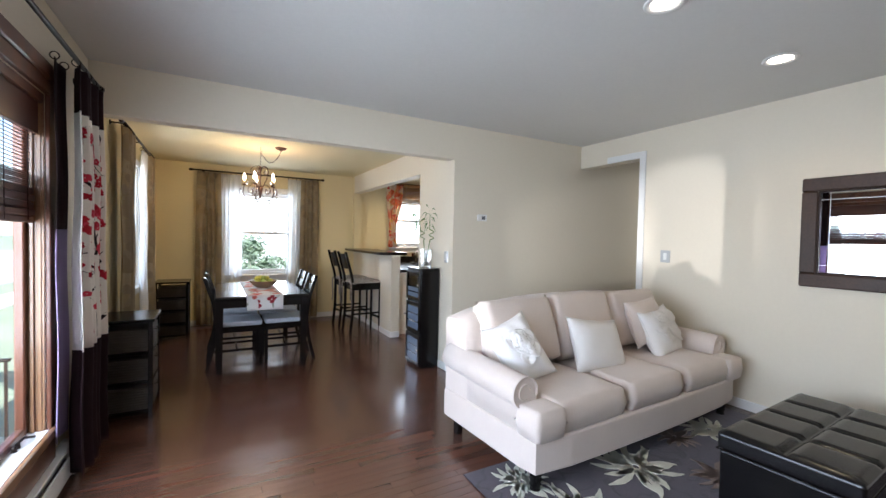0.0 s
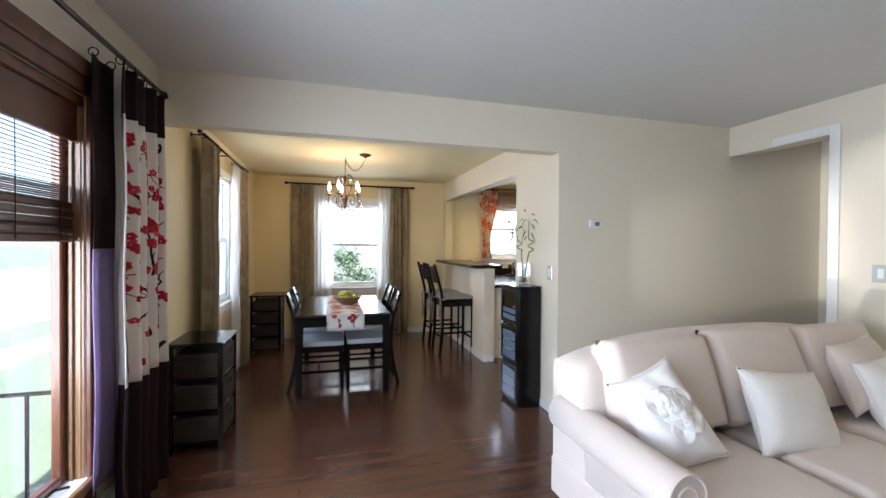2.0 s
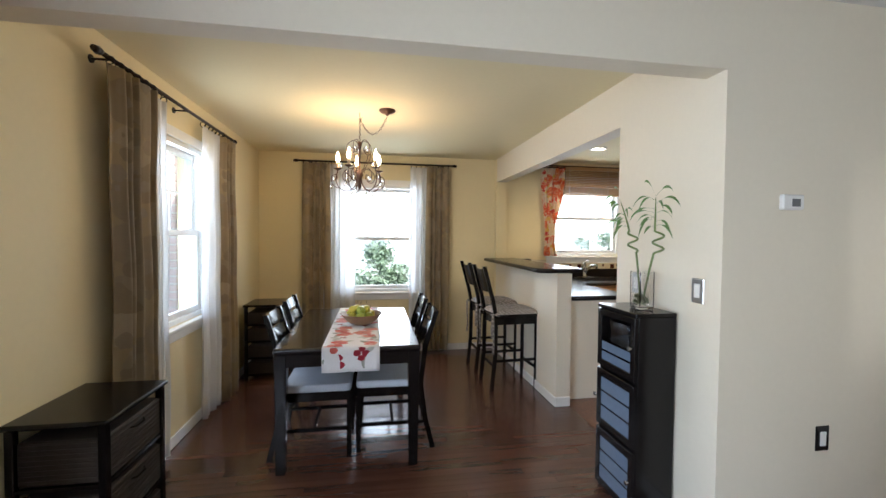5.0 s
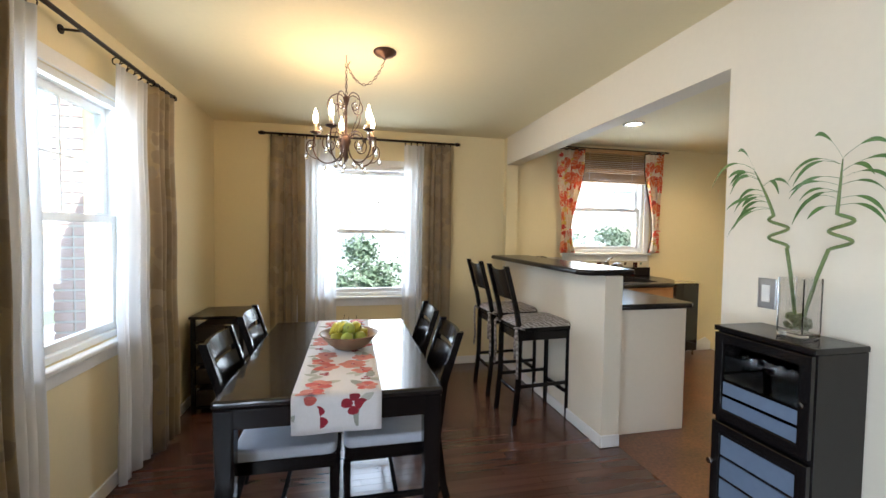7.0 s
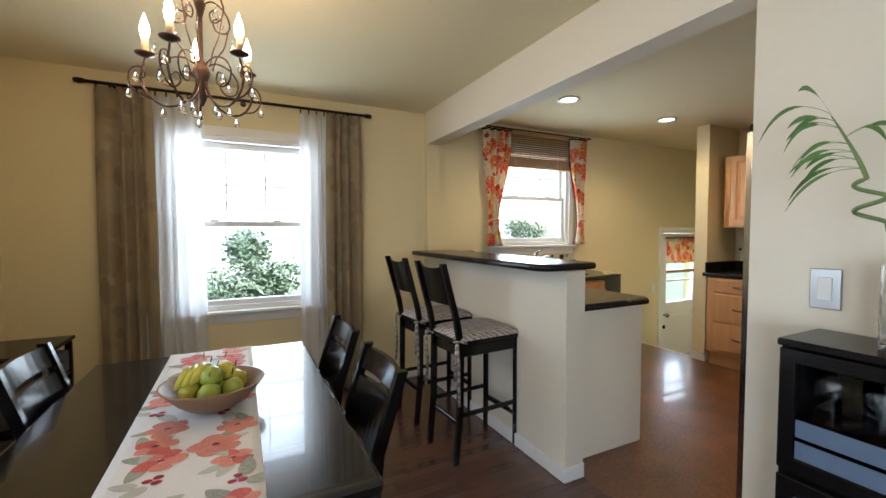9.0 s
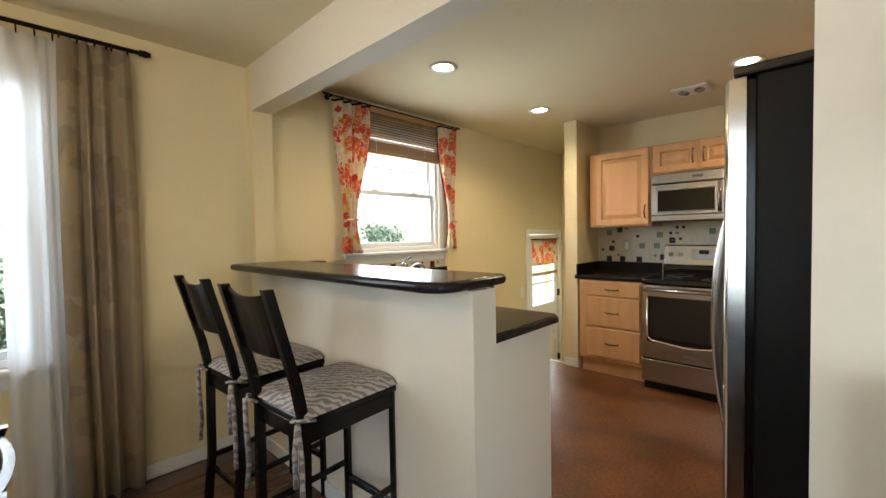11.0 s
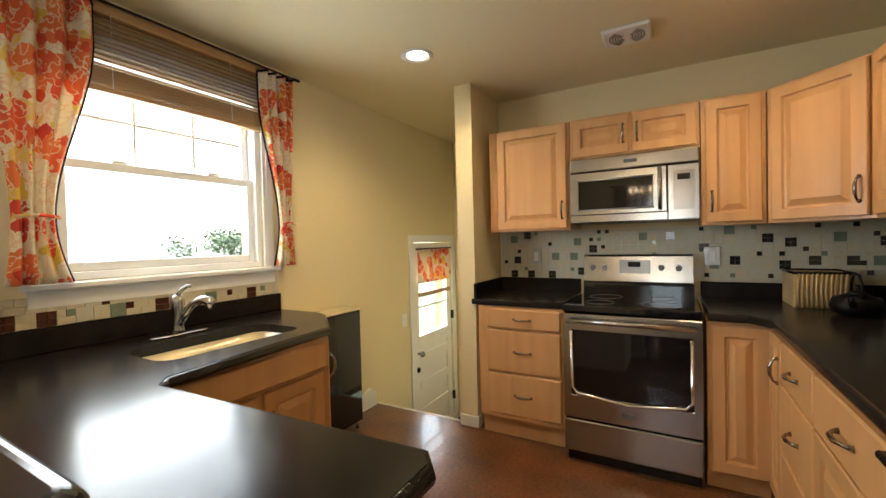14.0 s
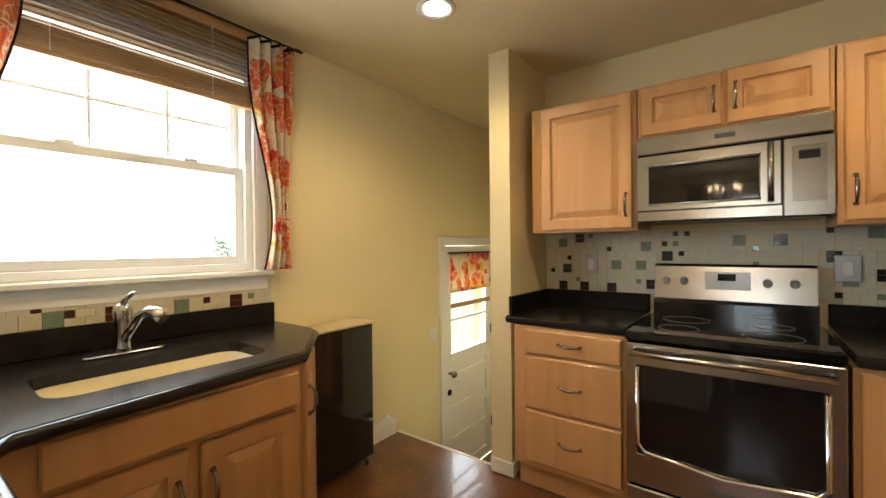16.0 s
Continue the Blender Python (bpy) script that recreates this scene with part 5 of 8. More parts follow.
def fruit_bowl():
    t = thing("fruit_bowl", "shallow carved wooden bowl on the table runner", "bowl", (0.57, 5.02, 0.776))
    bm = bmesh.new()
    lathe(bm, [(0.05, 0.0), (0.075, 0.004), (0.11, 0.03), (0.15, 0.075), (0.158, 0.085), (0.15, 0.085), (0.10, 0.035), (0.05, 0.012)], (0.57, 5.02, 0.776), 32)
    part("shell", bm, BOWL, t)
    rnd = random.Random(5)
    k = 0
    for r, n, z in ((0.0, 1, 0.06), (0.07, 6, 0.062), (0.038, 3, 0.105)):
        for i in range(n):
            a = 2 * math.pi * i / n + 0.4
            x, y = 0.57 + r * math.cos(a), 5.02 + r * math.sin(a)
            big = k % 3 != 1
            bm = bmesh.new()
            rr = 0.032 + 0.004 * rnd.random()
            prof = [(0.008, -rr * (0.82 if big else 1.25)), (rr * 0.55, -rr * 0.85), (rr * 0.95, -rr * 0.3), (rr, 0.1 * rr), (rr * 0.85, rr * 0.6), (rr * 0.4, rr * 0.9), (0.006, rr * (0.78 if big else 1.2))]
            lathe(bm, prof, n=18)
            bm.transform(Matrix.Translation((x, y, 0.776 + z - 0.03 + rr)) @ Matrix.Rotation(rnd.uniform(-1, 1), 4, "X") @ Matrix.Rotation(rnd.uniform(-1, 1), 4, "Y"))
            f = thing("apple" if big else "lemon", ("yellow-green apple" if big else "bright yellow lemon") + " in the wooden bowl", "fruit", (x, y, 0.776 + z), group="fruit in the bowl")
            body = part("flesh", bm, APPLE if big else LEMON, f)
            part("stalk", cyl(bmesh.new(), (x, y, 0.776 + z + rr * 1.5), (x + 0.004, y, 0.776 + z + rr * 1.5 + 0.02), 0.0018, n=6), BARK, f)
            k += 1
    for j in range(3):
        bm = bmesh.new()
        pts = [(0.47 + 0.02 * j + 0.03 * math.sin(q * 3), 4.95 + 0.13 * q, 0.872 + 0.028 * math.sin(q * 3.14) + 0.004 * j) for q in [i / 8 for i in range(9)]]
        tube(bm, pts, [0.006, 0.013, 0.017, 0.018, 0.018, 0.018, 0.016, 0.011, 0.005], 8)
        b_ = thing("banana", "yellow-green banana resting in the wooden bowl", "fruit", (0.48, 5.0, 0.87), group="bananas in the bowl")
        part("skin", bm, LEMON, b_)


fruit_bowl()


def chandelier():
    cx, cy, zt, zb = 0.545, 5.24, 2.19, 1.82
    t = thing("chandelier", "bronze scroll chandelier with lit candle bulbs and crystal drops", "chandelier", (cx, cy, H))
    can = bmesh.new()
    lathe(can, [(0.065, 0.0), (0.065, -0.008), (0.05, -0.022), (0.015, -0.032), (0.008, -0.045)], (0.76, 5.14, H), 24)
    part("canopy", can, BRONZE, t)
    part("ceiling_hook", tube(bmesh.new(), [(cx, cy, H), (cx, cy, H - 0.04), (cx + 0.012, cy, H - 0.055), (cx + 0.02, cy, H - 0.035)], 0.003, 6), BRONZE, t)

    def chain(pts, name):
        bm = bmesh.new()
        acc = 0
        P = [Vector(p) for p in pts]
        for a, b in zip(P, P[1:]):
            L = (b - a).length
            n = max(1, round(L / 0.019))
            for i in range(n):
                c = a.lerp(b, (i + 0.5) / n)
                d = (b - a).normalized()
                s_ = d.cross(Vector((0.3, 0.8, 0.52))).normalized()
                if acc % 2:
                    s_ = d.cross(s_).normalized()
                acc += 1
                tube(bm, [c + d * 0.013 * math.cos(q) + s_ * 0.0065 * math.sin(q) for q in [2 * math.pi * w / 8 for w in range(8)]], 0.0018, 5, closed=True)
        part(name, bm, BRONZE, t)
    chain([(cx, cy, H - 0.05), (cx, cy, zt + 0.02)], "chain")
    a, b = Vector((cx, cy, H - 0.05)), Vector((0.76, 5.14, H - 0.05))
    chain([a.lerp(b, f) - Vector((0, 0, 0.13 * 4 * f * (1 - f))) for f in [i / 12 for i in range(13)]], "chain")
    bm = bmesh.new()
    lathe(bm, [(0.004, zt + 0.02), (0.02, zt), (0.012, zt - 0.03), (0.007, zt - 0.05), (0.007, zt - 0.2), (0.022, zt - 0.22), (0.03, zt - 0.25), (0.018, zt - 0.28), (0.01, zt - 0.31), (0.016, zt - 0.34), (0.004, zb)][::-1], (cx, cy, 0), 16)
    part("stem", bm, BRONZE, t)
    for i in range(5):
        a = radians(72 * i + 100)
        ca, sa = math.cos(a), math.sin(a)

        def P(r, z):
            return (cx + r * ca, cy + r * sa, z)
        arm = bmesh.new()
        tube(arm, curve_of([P(0.012, 1.95), P(0.025, 1.87), P(0.07, 1.82), P(0.125, 1.812), P(0.17, 1.845), P(0.19, 1.90), P(0.175, 1.975)]), 0.0042, 7)
        tube(arm, curve_of([P(0.155, 1.83), P(0.20, 1.845), P(0.228, 1.885), P(0.22, 1.93), P(0.188, 1.94), P(0.178, 1.91), P(0.198, 1.898)]), 0.0032, 6)
        tube(arm, curve_of([P(0.012, 1.965), P(0.055, 1.99), P(0.105, 1.98), P(0.135, 1.94), P(0.125, 1.895), P(0.09, 1.882), P(0.068, 1.905), P(0.078, 1.935), P(0.10, 1.925)]), 0.0032, 6)
        tube(arm, curve_of([P(0.008, 2.19), P(0.045, 2.215), P(0.09, 2.195), P(0.108, 2.15), P(0.09, 2.115), P(0.055, 2.115), P(0.045, 2.148), P(0.07, 2.158)]), 0.0032, 6)
        tube(arm, curve_of([P(0.10, 2.125), P(0.085, 2.06), P(0.055, 2.01), P(0.04, 1.96)]), 0.0028, 6)
        armp = part("arm", arm, BRONZE, t)
        cup = bmesh.new()
        lathe(cup, [(0.008, 1.975), (0.03, 1.985), (0.033, 1.99), (0.01, 1.992)], P(0.175, 0)[:2] + (0,), 14)
        part("bobeche", cup, BRONZE, armp)
        part("candle_sleeve", cyl(bmesh.new(), P(0.175, 1.99), P(0.175, 2.04), 0.011, n=12), mat("ivory_candle_sleeve", (0.55, 0.40, 0.25), 0.5), armp)
        bulb = bmesh.new()
        lathe(bulb, [(0.009, 2.04), (0.014, 2.055), (0.0155, 2.070), (0.013, 2.090), (0.008, 2.107), (0.003, 2.122), (0.001, 2.130)], P(0.175, 0)[:2] + (0,), 14)
        bb = part("bulb", bulb, BULB, armp, "lit flame-shaped bulb")
        bb.visible_shadow = False
        lamp = new("candle_bulb_lamp", bpy.data.lights.new("candle_bulb_lamp", "POINT"))
        lamp.data.energy, lamp.data.color, lamp.data.shadow_soft_size = 0.75, (1.0, 0.66, 0.36), 0.015
        lamp.location = P(0.175, 2.08)
        for r, z in ((0.205, 1.905), (0.098, 1.908), (0.072, 2.14), (0.228, 1.845), (0.125, 1.785), (0.06, 1.80), (0.145, 2.005)):
            d = bmesh.new()
            x, y, _ = P(r, 0)
            lathe(d, [(0.001, z + 0.020), (0.005, z + 0.013), (0.0115, z - 0.002), (0.009, z - 0.012), (0.001, z - 0.017)][::-1], (x, y, 0), 8)
            cyl(d, (x, y, z + 0.02), (x, y, z + 0.034), 0.0012, n=5)
            part("crystal_drop", d, CRYSTAL, armp)


chandelier()


def basket_stand(x0, y0, w, d, h, facing, label, levels=3):
    """An open black stand with woven baskets. facing: '+x' or '-y'."""
    t = thing("basket_stand", label, "storage stand", (x0 + w / 2, y0 + d / 2, 0))
    x1, y1 = x0 + w, y0 + d
    part("top", box(x0 - 0.01, y0 - 0.01, h - 0.022, x1 + 0.012, y1 + 0.01, h, bevel=0.006), BLACKWOOD, t)
    p = 0.03
    for x in (x0, x1 - p):
        for y in (y0, y1 - p):
            part("post", box(x, y, 0, x + p, y + p, h - 0.022, bevel=0.003), BLACKWOOD, t)
    hs = [0.06 + (h - 0.09) * (i / levels) for i in range(levels + 1)]
    for i in range(levels):
        z = hs[i]
        part("shelf", box(x0 + 0.004, y0 + 0.004, z - 0.016, x1 - 0.004, y1 - 0.004, z, bevel=0.002), BLACKWOOD, t)
        zz = hs[i + 1] - 0.045
        bm = bmesh.new()
        bx(bm, x0 + 0.03, y0 + 0.012, z + 0.003, x1 - 0.012, y1 - 0.012, zz, 0.008)
        b_ = thing("wicker_basket", "dark woven wicker basket in the black stand", "basket", ((x0 + x1) / 2, (y0 + y1) / 2, z + 0.003), group="baskets in the stand")
        part("weave_body", bm, WICKER, b_)
        for q in range(9):
            zq = z + 0.012 + (zz - z - 0.02) * q / 8
            part("woven_strand", tube(bmesh.new(), [(x0 + 0.04, y0 + 0.012, zq), (x1 - 0.02, y0 + 0.012, zq), (x1 - 0.012, y0 + 0.02, zq), (x1 - 0.008, (y0 + y1) / 2, zq), (x1 - 0.012, y1 - 0.02, zq)], 0.004, 5), WICKER, b_)
        bm = bmesh.new()
        tube(bm, [(x1 - 0.01, (y0 + y1) / 2 - 0.05, zz - 0.03), (x1 + 0.006, (y0 + y1) / 2 - 0.03, zz - 0.035), (x1 + 0.006, (y0 + y1) / 2 + 0.03, zz - 0.035), (x1 - 0.01, (y0 + y1) / 2 + 0.05, zz - 0.03)], 0.004, 6)
        part("handle", bm, BLACKWOOD, b_)
    return t


basket_stand(-0.665, 3.56, 0.335, 0.44, 0.745, "+x", "black wooden stand of three woven baskets beside the blossom curtain")
basket_stand(-0.60, 6.13, 0.37, 0.42, 0.755, "-y", "black wooden stand of woven baskets in the dining corner", 4)


def glass_cabinet():
    """A narrow black cabinet against the wall end, its glass doors facing the dining room."""
    t = thing("black_cabinet", "narrow black cabinet with frosted glass doors beside the wall end", "cabinet", (2.07, 3.88, 0))
    x0, x1, y0, y1, h = 1.955, 2.185, 3.70, 4.05, 1.07
    bm = bmesh.new()
    bx(bm, x0 + 0.02, y0, 0.0, x1, y0 + 0.018, h - 0.02, 0.002)
    bx(bm, x0 + 0.02, y1 - 0.018, 0.0, x1, y1, h - 0.02, 0.002)
    bx(bm, x1 - 0.01, y0 + 0.018, 0.0, x1, y1 - 0.018, h - 0.02)
    part("carcass", bm, BLACKWOOD, t)
    part("top", box(x0 + 0.002, y0 - 0.004, h - 0.02, x1, y1 + 0.004, h, bevel=0.003), BLACKWOOD, t)
    zs = [0.03, 0.37, 0.71, 0.855]
    for z in zs:
        part("shelf", box(x0 + 0.03, y0 + 0.018, z - 0.014, x1 - 0.012, y1 - 0.018, z), BLACKWOOD, t)
    for za, zb in ((0.03, 0.355), (0.375, 0.70), (0.72, 1.045)):
        bm = bmesh.new()
        f = 0.035
        rings = [[bm.verts.new((x, y, z)) for y, z in ((y0 + 0.004 + i, za + i), (y1 - 0.004 - i, za + i), (y1 - 0.004 - i, zb - i), (y0 + 0.004 + i, zb - i))] for x, i in ((x0 + 0.018, 0), (x0 + 0.002, 0), (x0, 0.002), (x0, f - 0.002), (x0 + 0.002, f), (x0 + 0.018, f))]
        for r0, r1 in zip(rings, rings[1:] + rings[:1]):
            for q in range(4):
                bm.faces.new((r0[q], r0[(q + 1) % 4], r1[(q + 1) % 4], r1[q]))
        bmesh.ops.recalc_face_normals(bm, faces=bm.faces)
        door = part("door", bm, BLACKWOOD, t)
        ga, gb, gz0, gz1 = y0 + 0.042, y1 - 0.042, za + f + 0.002, zb - f - 0.002
        top = gz0 + (gz1 - gz0) * (0.46 if zb > 1 else 1.0)
        n = 2 if zb > 1 else 3
        for k in range(n):
            a, b_ = gz0 + (top - gz0) * k / n, gz0 + (top - gz0) * (k + 1) / n - 0.012
            part("frosted_pane", box(x0 + 0.006, ga, a, x0 + 0.010, gb, b_), FROST, door, "pale blue frosted glass band")
        if zb > 1:
            pn = part("clear_pane", box(x0 + 0.007, ga, top, x0 + 0.010, gb, gz1), GLASS, door)
            pn.visible_shadow = False
        else:
            part("dark_pane", box(x0 + 0.011, ga, gz0, x0 + 0.014, gb, gz1), BLACKGLOSS, door)
        y = y0 + 0.02 if zb > 1 or za < 0.1 else y1 - 0.02
        zh = za + 0.17
        part("handle", cyl(cyl(bmesh.new(), (x0, y, zh), (x0 - 0.016, y, zh), 0.006, n=10), (x0 - 0.016, y, zh), (x0 - 0.024, y, zh), 0.011, n=14), CHROME, door)
    for i, y in enumerate((3.79, 3.87, 3.96)):
        g = thing("glass_goblet", "round clear glass goblet on the cabinet's upper shelf", "glass", (2.04, y, 0.855), group="goblets in the cabinet")
        bm = bmesh.new()
        lathe(bm, [(0.028, 0.0), (0.028, 0.003), (0.004, 0.007), (0.004, 0.045), (0.02, 0.055), (0.038, 0.08), (0.04, 0.105), (0.034, 0.13), (0.032, 0.13), (0.037, 0.105), (0.035, 0.082), (0.018, 0.059), (0.001, 0.055)], (2.035, y, 0.855), 20)
        part("bowl_and_stem", bm, CRYSTAL, g)


glass_cabinet()


def bamboo_vase():
    t = thing("glass_vase", "clear square glass vase on the black cabinet", "vase", (2.08, 3.90, 1.07))
    cx, cy, z = 2.09, 3.845, 1.072
    bm = bmesh.new()
    w = 0.042
    bx(bm, cx - w, cy - w, z, cx + w, cy + w, z + 0.012, 0.002)
    for q in ((cx - w, cy - w, cx - w + 0.004, cy + w), (cx + w - 0.004, cy - w, cx + w, cy + w), (cx - w + 0.0045, cy - w, cx + w - 0.0045, cy - w + 0.004), (cx - w + 0.0045, cy + w - 0.004, cx + w - 0.0045, cy + w)):
        bx(bm, q[0], q[1], z + 0.0125, q[2], q[3], z + 0.20)
    part("vessel", bm, CRYSTAL, t)
    p = thing("lucky_bamboo", "curly lucky bamboo with two twisted green stems and long leaves", "plant", (cx, cy, z + 0.02))
    rnd = random.Random(7)
    stones = bmesh.new()
    for k in range(60):
        r = 0.007 + 0.004 * rnd.random()
        x, y, zz = cx + rnd.uniform(-0.028, 0.028), cy + rnd.uniform(-0.028, 0.028), z + 0.025 + rnd.random() * 0.045
        bmesh.ops.create_icosphere(stones, subdivisions=1, radius=r, matrix=Matrix.Translation((x, y, zz)))
    tagged(part("pebbles", stones, mat("green_pebble", (0.16, 0.17, 0.08), 0.4, vary=0.3, scale=40)), "small green pebbles in the glass vase", "pebbles", "", "stuff")
    for sgn in (-1, 1):
        pts = []
        base = Vector((cx, cy - sgn * 0.008, z + 0.03))
        for i in range(9):
            f = i / 8
            pts.append(base + Vector((0.01 * sgn * f, -sgn * (0.035 if sgn < 0 else 0.065) * f ** 1.3, 0.27 * f)))
        mid = pts[-1]
        for i in range(1, 33):
            a = i / 32 * 2 * math.pi * 1.75
            pts.append(mid + Vector((0.022 * math.sin(a), -sgn * 0.004 * (i / 32) - sgn * 0.030 * (1 - math.cos(a)), 0.115 * i / 32)))
        top = pts[-1]
        for i in range(1, 9):
            pts.append(top + Vector((-0.01 * i / 8, 0.07 * (sgn < 0) * (i / 8) ** 1.2 - 0.015 * (sgn > 0) * i / 8, 0.17 * i / 8)))
        stem = part("stem", tube(bmesh.new(), pts, [0.0058] * (len(pts) - 8) + [0.0052, 0.005, 0.0045, 0.004, 0.0035, 0.003, 0.0022, 0.0015], 8), STEM, p)
        tips = pts[-8:]
        lv = bmesh.new()
        count = 16
        for k in range(count):
            f = k / (count - 1)
            o = tips[min(7, int(f * 7.5))] + Vector((0, 0, 0.004))
            if sgn < 0:
                az = radians(rnd.choice((90, 95, 100, 110, 80, 255)) + rnd.uniform(-14, 14))
            else:
                az = radians(rnd.choice((90, 100, 260, 270, 280, 120)) + rnd.uniform(-16, 16))
            d = Vector((math.cos(az), math.sin(az), 0))
            d.x = min(d.x, 0.05)
            d.normalize()
            L = rnd.uniform(0.12, 0.22)
            up = rnd.uniform(0.15, 0.55) + 0.5 * f
            droop = rnd.uniform(0.5, 1.15)
            if k == count - 1:
                up, droop, L = 2.2, 0.3, 0.10
            s_ = d.cross(Vector((0, 0, 1)))
            tiltv = Vector((0, 0, 1)) * rnd.uniform(0.5, 1.0) + s_ * rnd.uniform(-0.7, 0.7)
            prev = None
            for j in range(11):
                q = j / 10
                c = o + d * L * (q - 0.25 * q * q) + Vector((0, 0, L * (up * q - (up * 0.55 + droop * 0.6) * q * q)))
                wd = 0.0008 if q < 0.3 else 0.0007 + 0.0062 * math.sin(math.pi * min(1, (q - 0.3) / 0.7)) ** 0.8
                off = tiltv.normalized() * wd
                a_, b_ = lv.verts.new(c + off), lv.verts.new(c - off)
                m_ = lv.verts.new(c + d * wd * 0.25)
                if prev:
                    lv.faces.new((prev[0], a_, m_, prev[2])).smooth = True
                    lv.faces.new((prev[2], m_, b_, prev[1])).smooth = True
                prev = (a_, b_, m_)
        part("leaves", lv, LEAF, stem)


bamboo_vase()

# ---- living room ----


def pad(bm, c, half, t_edge, t_mid, power=4, n=16, m=None):
    """A stuffed cushion round c with half sizes (x, y) and thickness along z; m places it."""
    def g(side):
        def f(u, v):
            a, b = 2 * u - 1, 2 * v - 1
            h = max(0, 1 - abs(a) ** power) ** 0.45 * max(0, 1 - abs(b) ** power) ** 0.45
            k = 1 - 0.05 * (1 - h)
            p = Vector((half[0] * a * k, half[1] * b * k, side * (t_edge * (h > 0) * min(1, h * 3) + (t_mid - t_edge) * h)))
            return (m @ p) if m else p + Vector(c)
        return f
    before = len(bm.verts)
    grid(bm, n, n, g(1))
    grid(bm, n, n, g(-1))
    bmesh.ops.remove_doubles(bm, verts=bm.verts, dist=1e-4)
    bmesh.ops.recalc_face_normals(bm, faces=bm.faces)
    return bm


def sofa():
    """Built with its front edge at y = 0, from x = 0 to 2.32, then set in its place."""
    t = thing("sofa", "oatmeal linen three seat sofa with rolled arms and turned legs", "sofa", (0, 0, 0))
    L, D = 2.30, 0.95
    base = bmesh.new()
    outline = [(0.04, 0.16), (0.06, 0.05)] + [(0.3 + (L - 0.6) * i / 10, 0.02 - 0.015 * math.sin(math.pi * i / 10)) for i in range(11)] + [(L - 0.06, 0.05), (L - 0.04, 0.16), (L - 0.04, D), (0.04, D)]
    prism(base, outline, 0.13, 0.325, 0.012, 2)
    part("base", base, SOFA, t)
    w = (L - 0.36) / 3
    for i in range(3):
        x = 0.18 + w * (i + 0.5)
        bm = bmesh.new()
        pad(bm, None, (w / 2 + (0.0), 0.37), 0.065, 0.10, 5, 18, Matrix.Translation((x, 0.36, 0.405)))
        part("seat_cushion", bm, SOFA, t)
    for i, xe in ((0, 0.09), (2, L - 0.09)):
        bm = bmesh.new()
        pad(bm, None, (0.12, 0.10), 0.06, 0.09, 4, 12, Matrix.Translation((xe + (0.04 if i == 0 else -0.04), 0.09, 0.405)))
        part("cushion_front", bm, SOFA, t)
    for i in range(3):
        x = 0.16 + (L - 0.32) / 3 * (i + 0.5)
        h = 0.265 if i == 1 else 0.25
        bm = bmesh.new()
        m = Matrix.Translation((x, 0.70, 0.735)) @ Matrix.Rotation(radians(70), 4, "X")
        pad(bm, None, ((L - 0.32) / 6 + 0.005, h), 0.06, 0.115, 4, 18, m)
        part("back_cushion", bm, SOFA, t)
    bm = bmesh.new()
    n = 24
    lo, hi = [], []
    pts = []
    for i in range(n + 1):
        f = i / n
        x = 0.05 + (L - 0.1) * f
        top = 0.84 + 0.12 * (1 - abs(2 * f - 1) ** 3.0)
        pts.append((x, top))
    rows = []
    for x, top in pts:
        rows.append([bm.verts.new(p) for p in ((x, 0.68, 0.30), (x, 0.72, top - 0.06), (x, 0.79, top - 0.004), (x, 0.93, top), (x, 0.96, top - 0.03), (x, 0.95, 0.15))])
    for a, b in zip(rows, rows[1:]):
        for k in range(5):
            bm.faces.new((a[k], b[k], b[k + 1], a[k + 1])).smooth = True
        bm.faces.new((a[5], b[5], b[0], a[0]))
    bm.faces.new(rows[0])
    bm.faces.new(rows[-1][::-1])
    bmesh.ops.recalc_face_normals(bm, faces=bm.faces)
    part("backrest", bm, SOFA, t)
    for side, x in ((-1, 0.10), (1, L - 0.10)):
        bm = bmesh.new()
        prof = [(x - side * 0.06, 0.30), (x - side * 0.06, 0.52)] + [(x + side * 0.025 - side * 0.09 * math.cos(radians(a)), 0.545 + 0.09 * math.sin(radians(a))) for a in range(10, 260, 16)] + [(x + side * 0.045, 0.44), (x + side * 0.05, 0.30)]
        ys = [(0.16, 0.96), (0.175, 1.0), (0.55, 1.0), (0.90, 1.0)]
        rows = []
        cxm = sum(p[0] for p in prof) / len(prof)
        czm = sum(p[1] for p in prof) / len(prof)
        for y, k in ys:
            rows.append([bm.verts.new((cxm + (px - cxm) * k, y, czm + (pz - czm) * k + (0.045 * max(0, (y - 0.3)) if pz > 0.4 else 0))) for px, pz in prof])
        for a, b in zip(rows, rows[1:]):
            m_ = len(a)
            for k in range(m_):
                bm.faces.new((a[k], a[(k + 1) % m_], b[(k + 1) % m_], b[k])).smooth = True
        bm.faces.new(rows[0])
        bm.faces.new(rows[-1][::-1])
        bmesh.ops.recalc_face_normals(bm, faces=bm.faces)
        arm = part("arm", bm, SOFA, t)
        pipe = bmesh.new()
        tube(pipe, [(cxm + (px - cxm) * 0.97, 0.158, czm + (pz - czm) * 0.97) for px, pz in prof[1:-1]], 0.006, 6)
        tube(pipe, [(x + side * 0.025 - side * 0.045 * math.cos(radians(a)), 0.157, 0.545 + 0.045 * math.sin(radians(a))) for a in range(10, 300, 20)], 0.005, 6)
        part("piping", pipe, SOFA, arm)
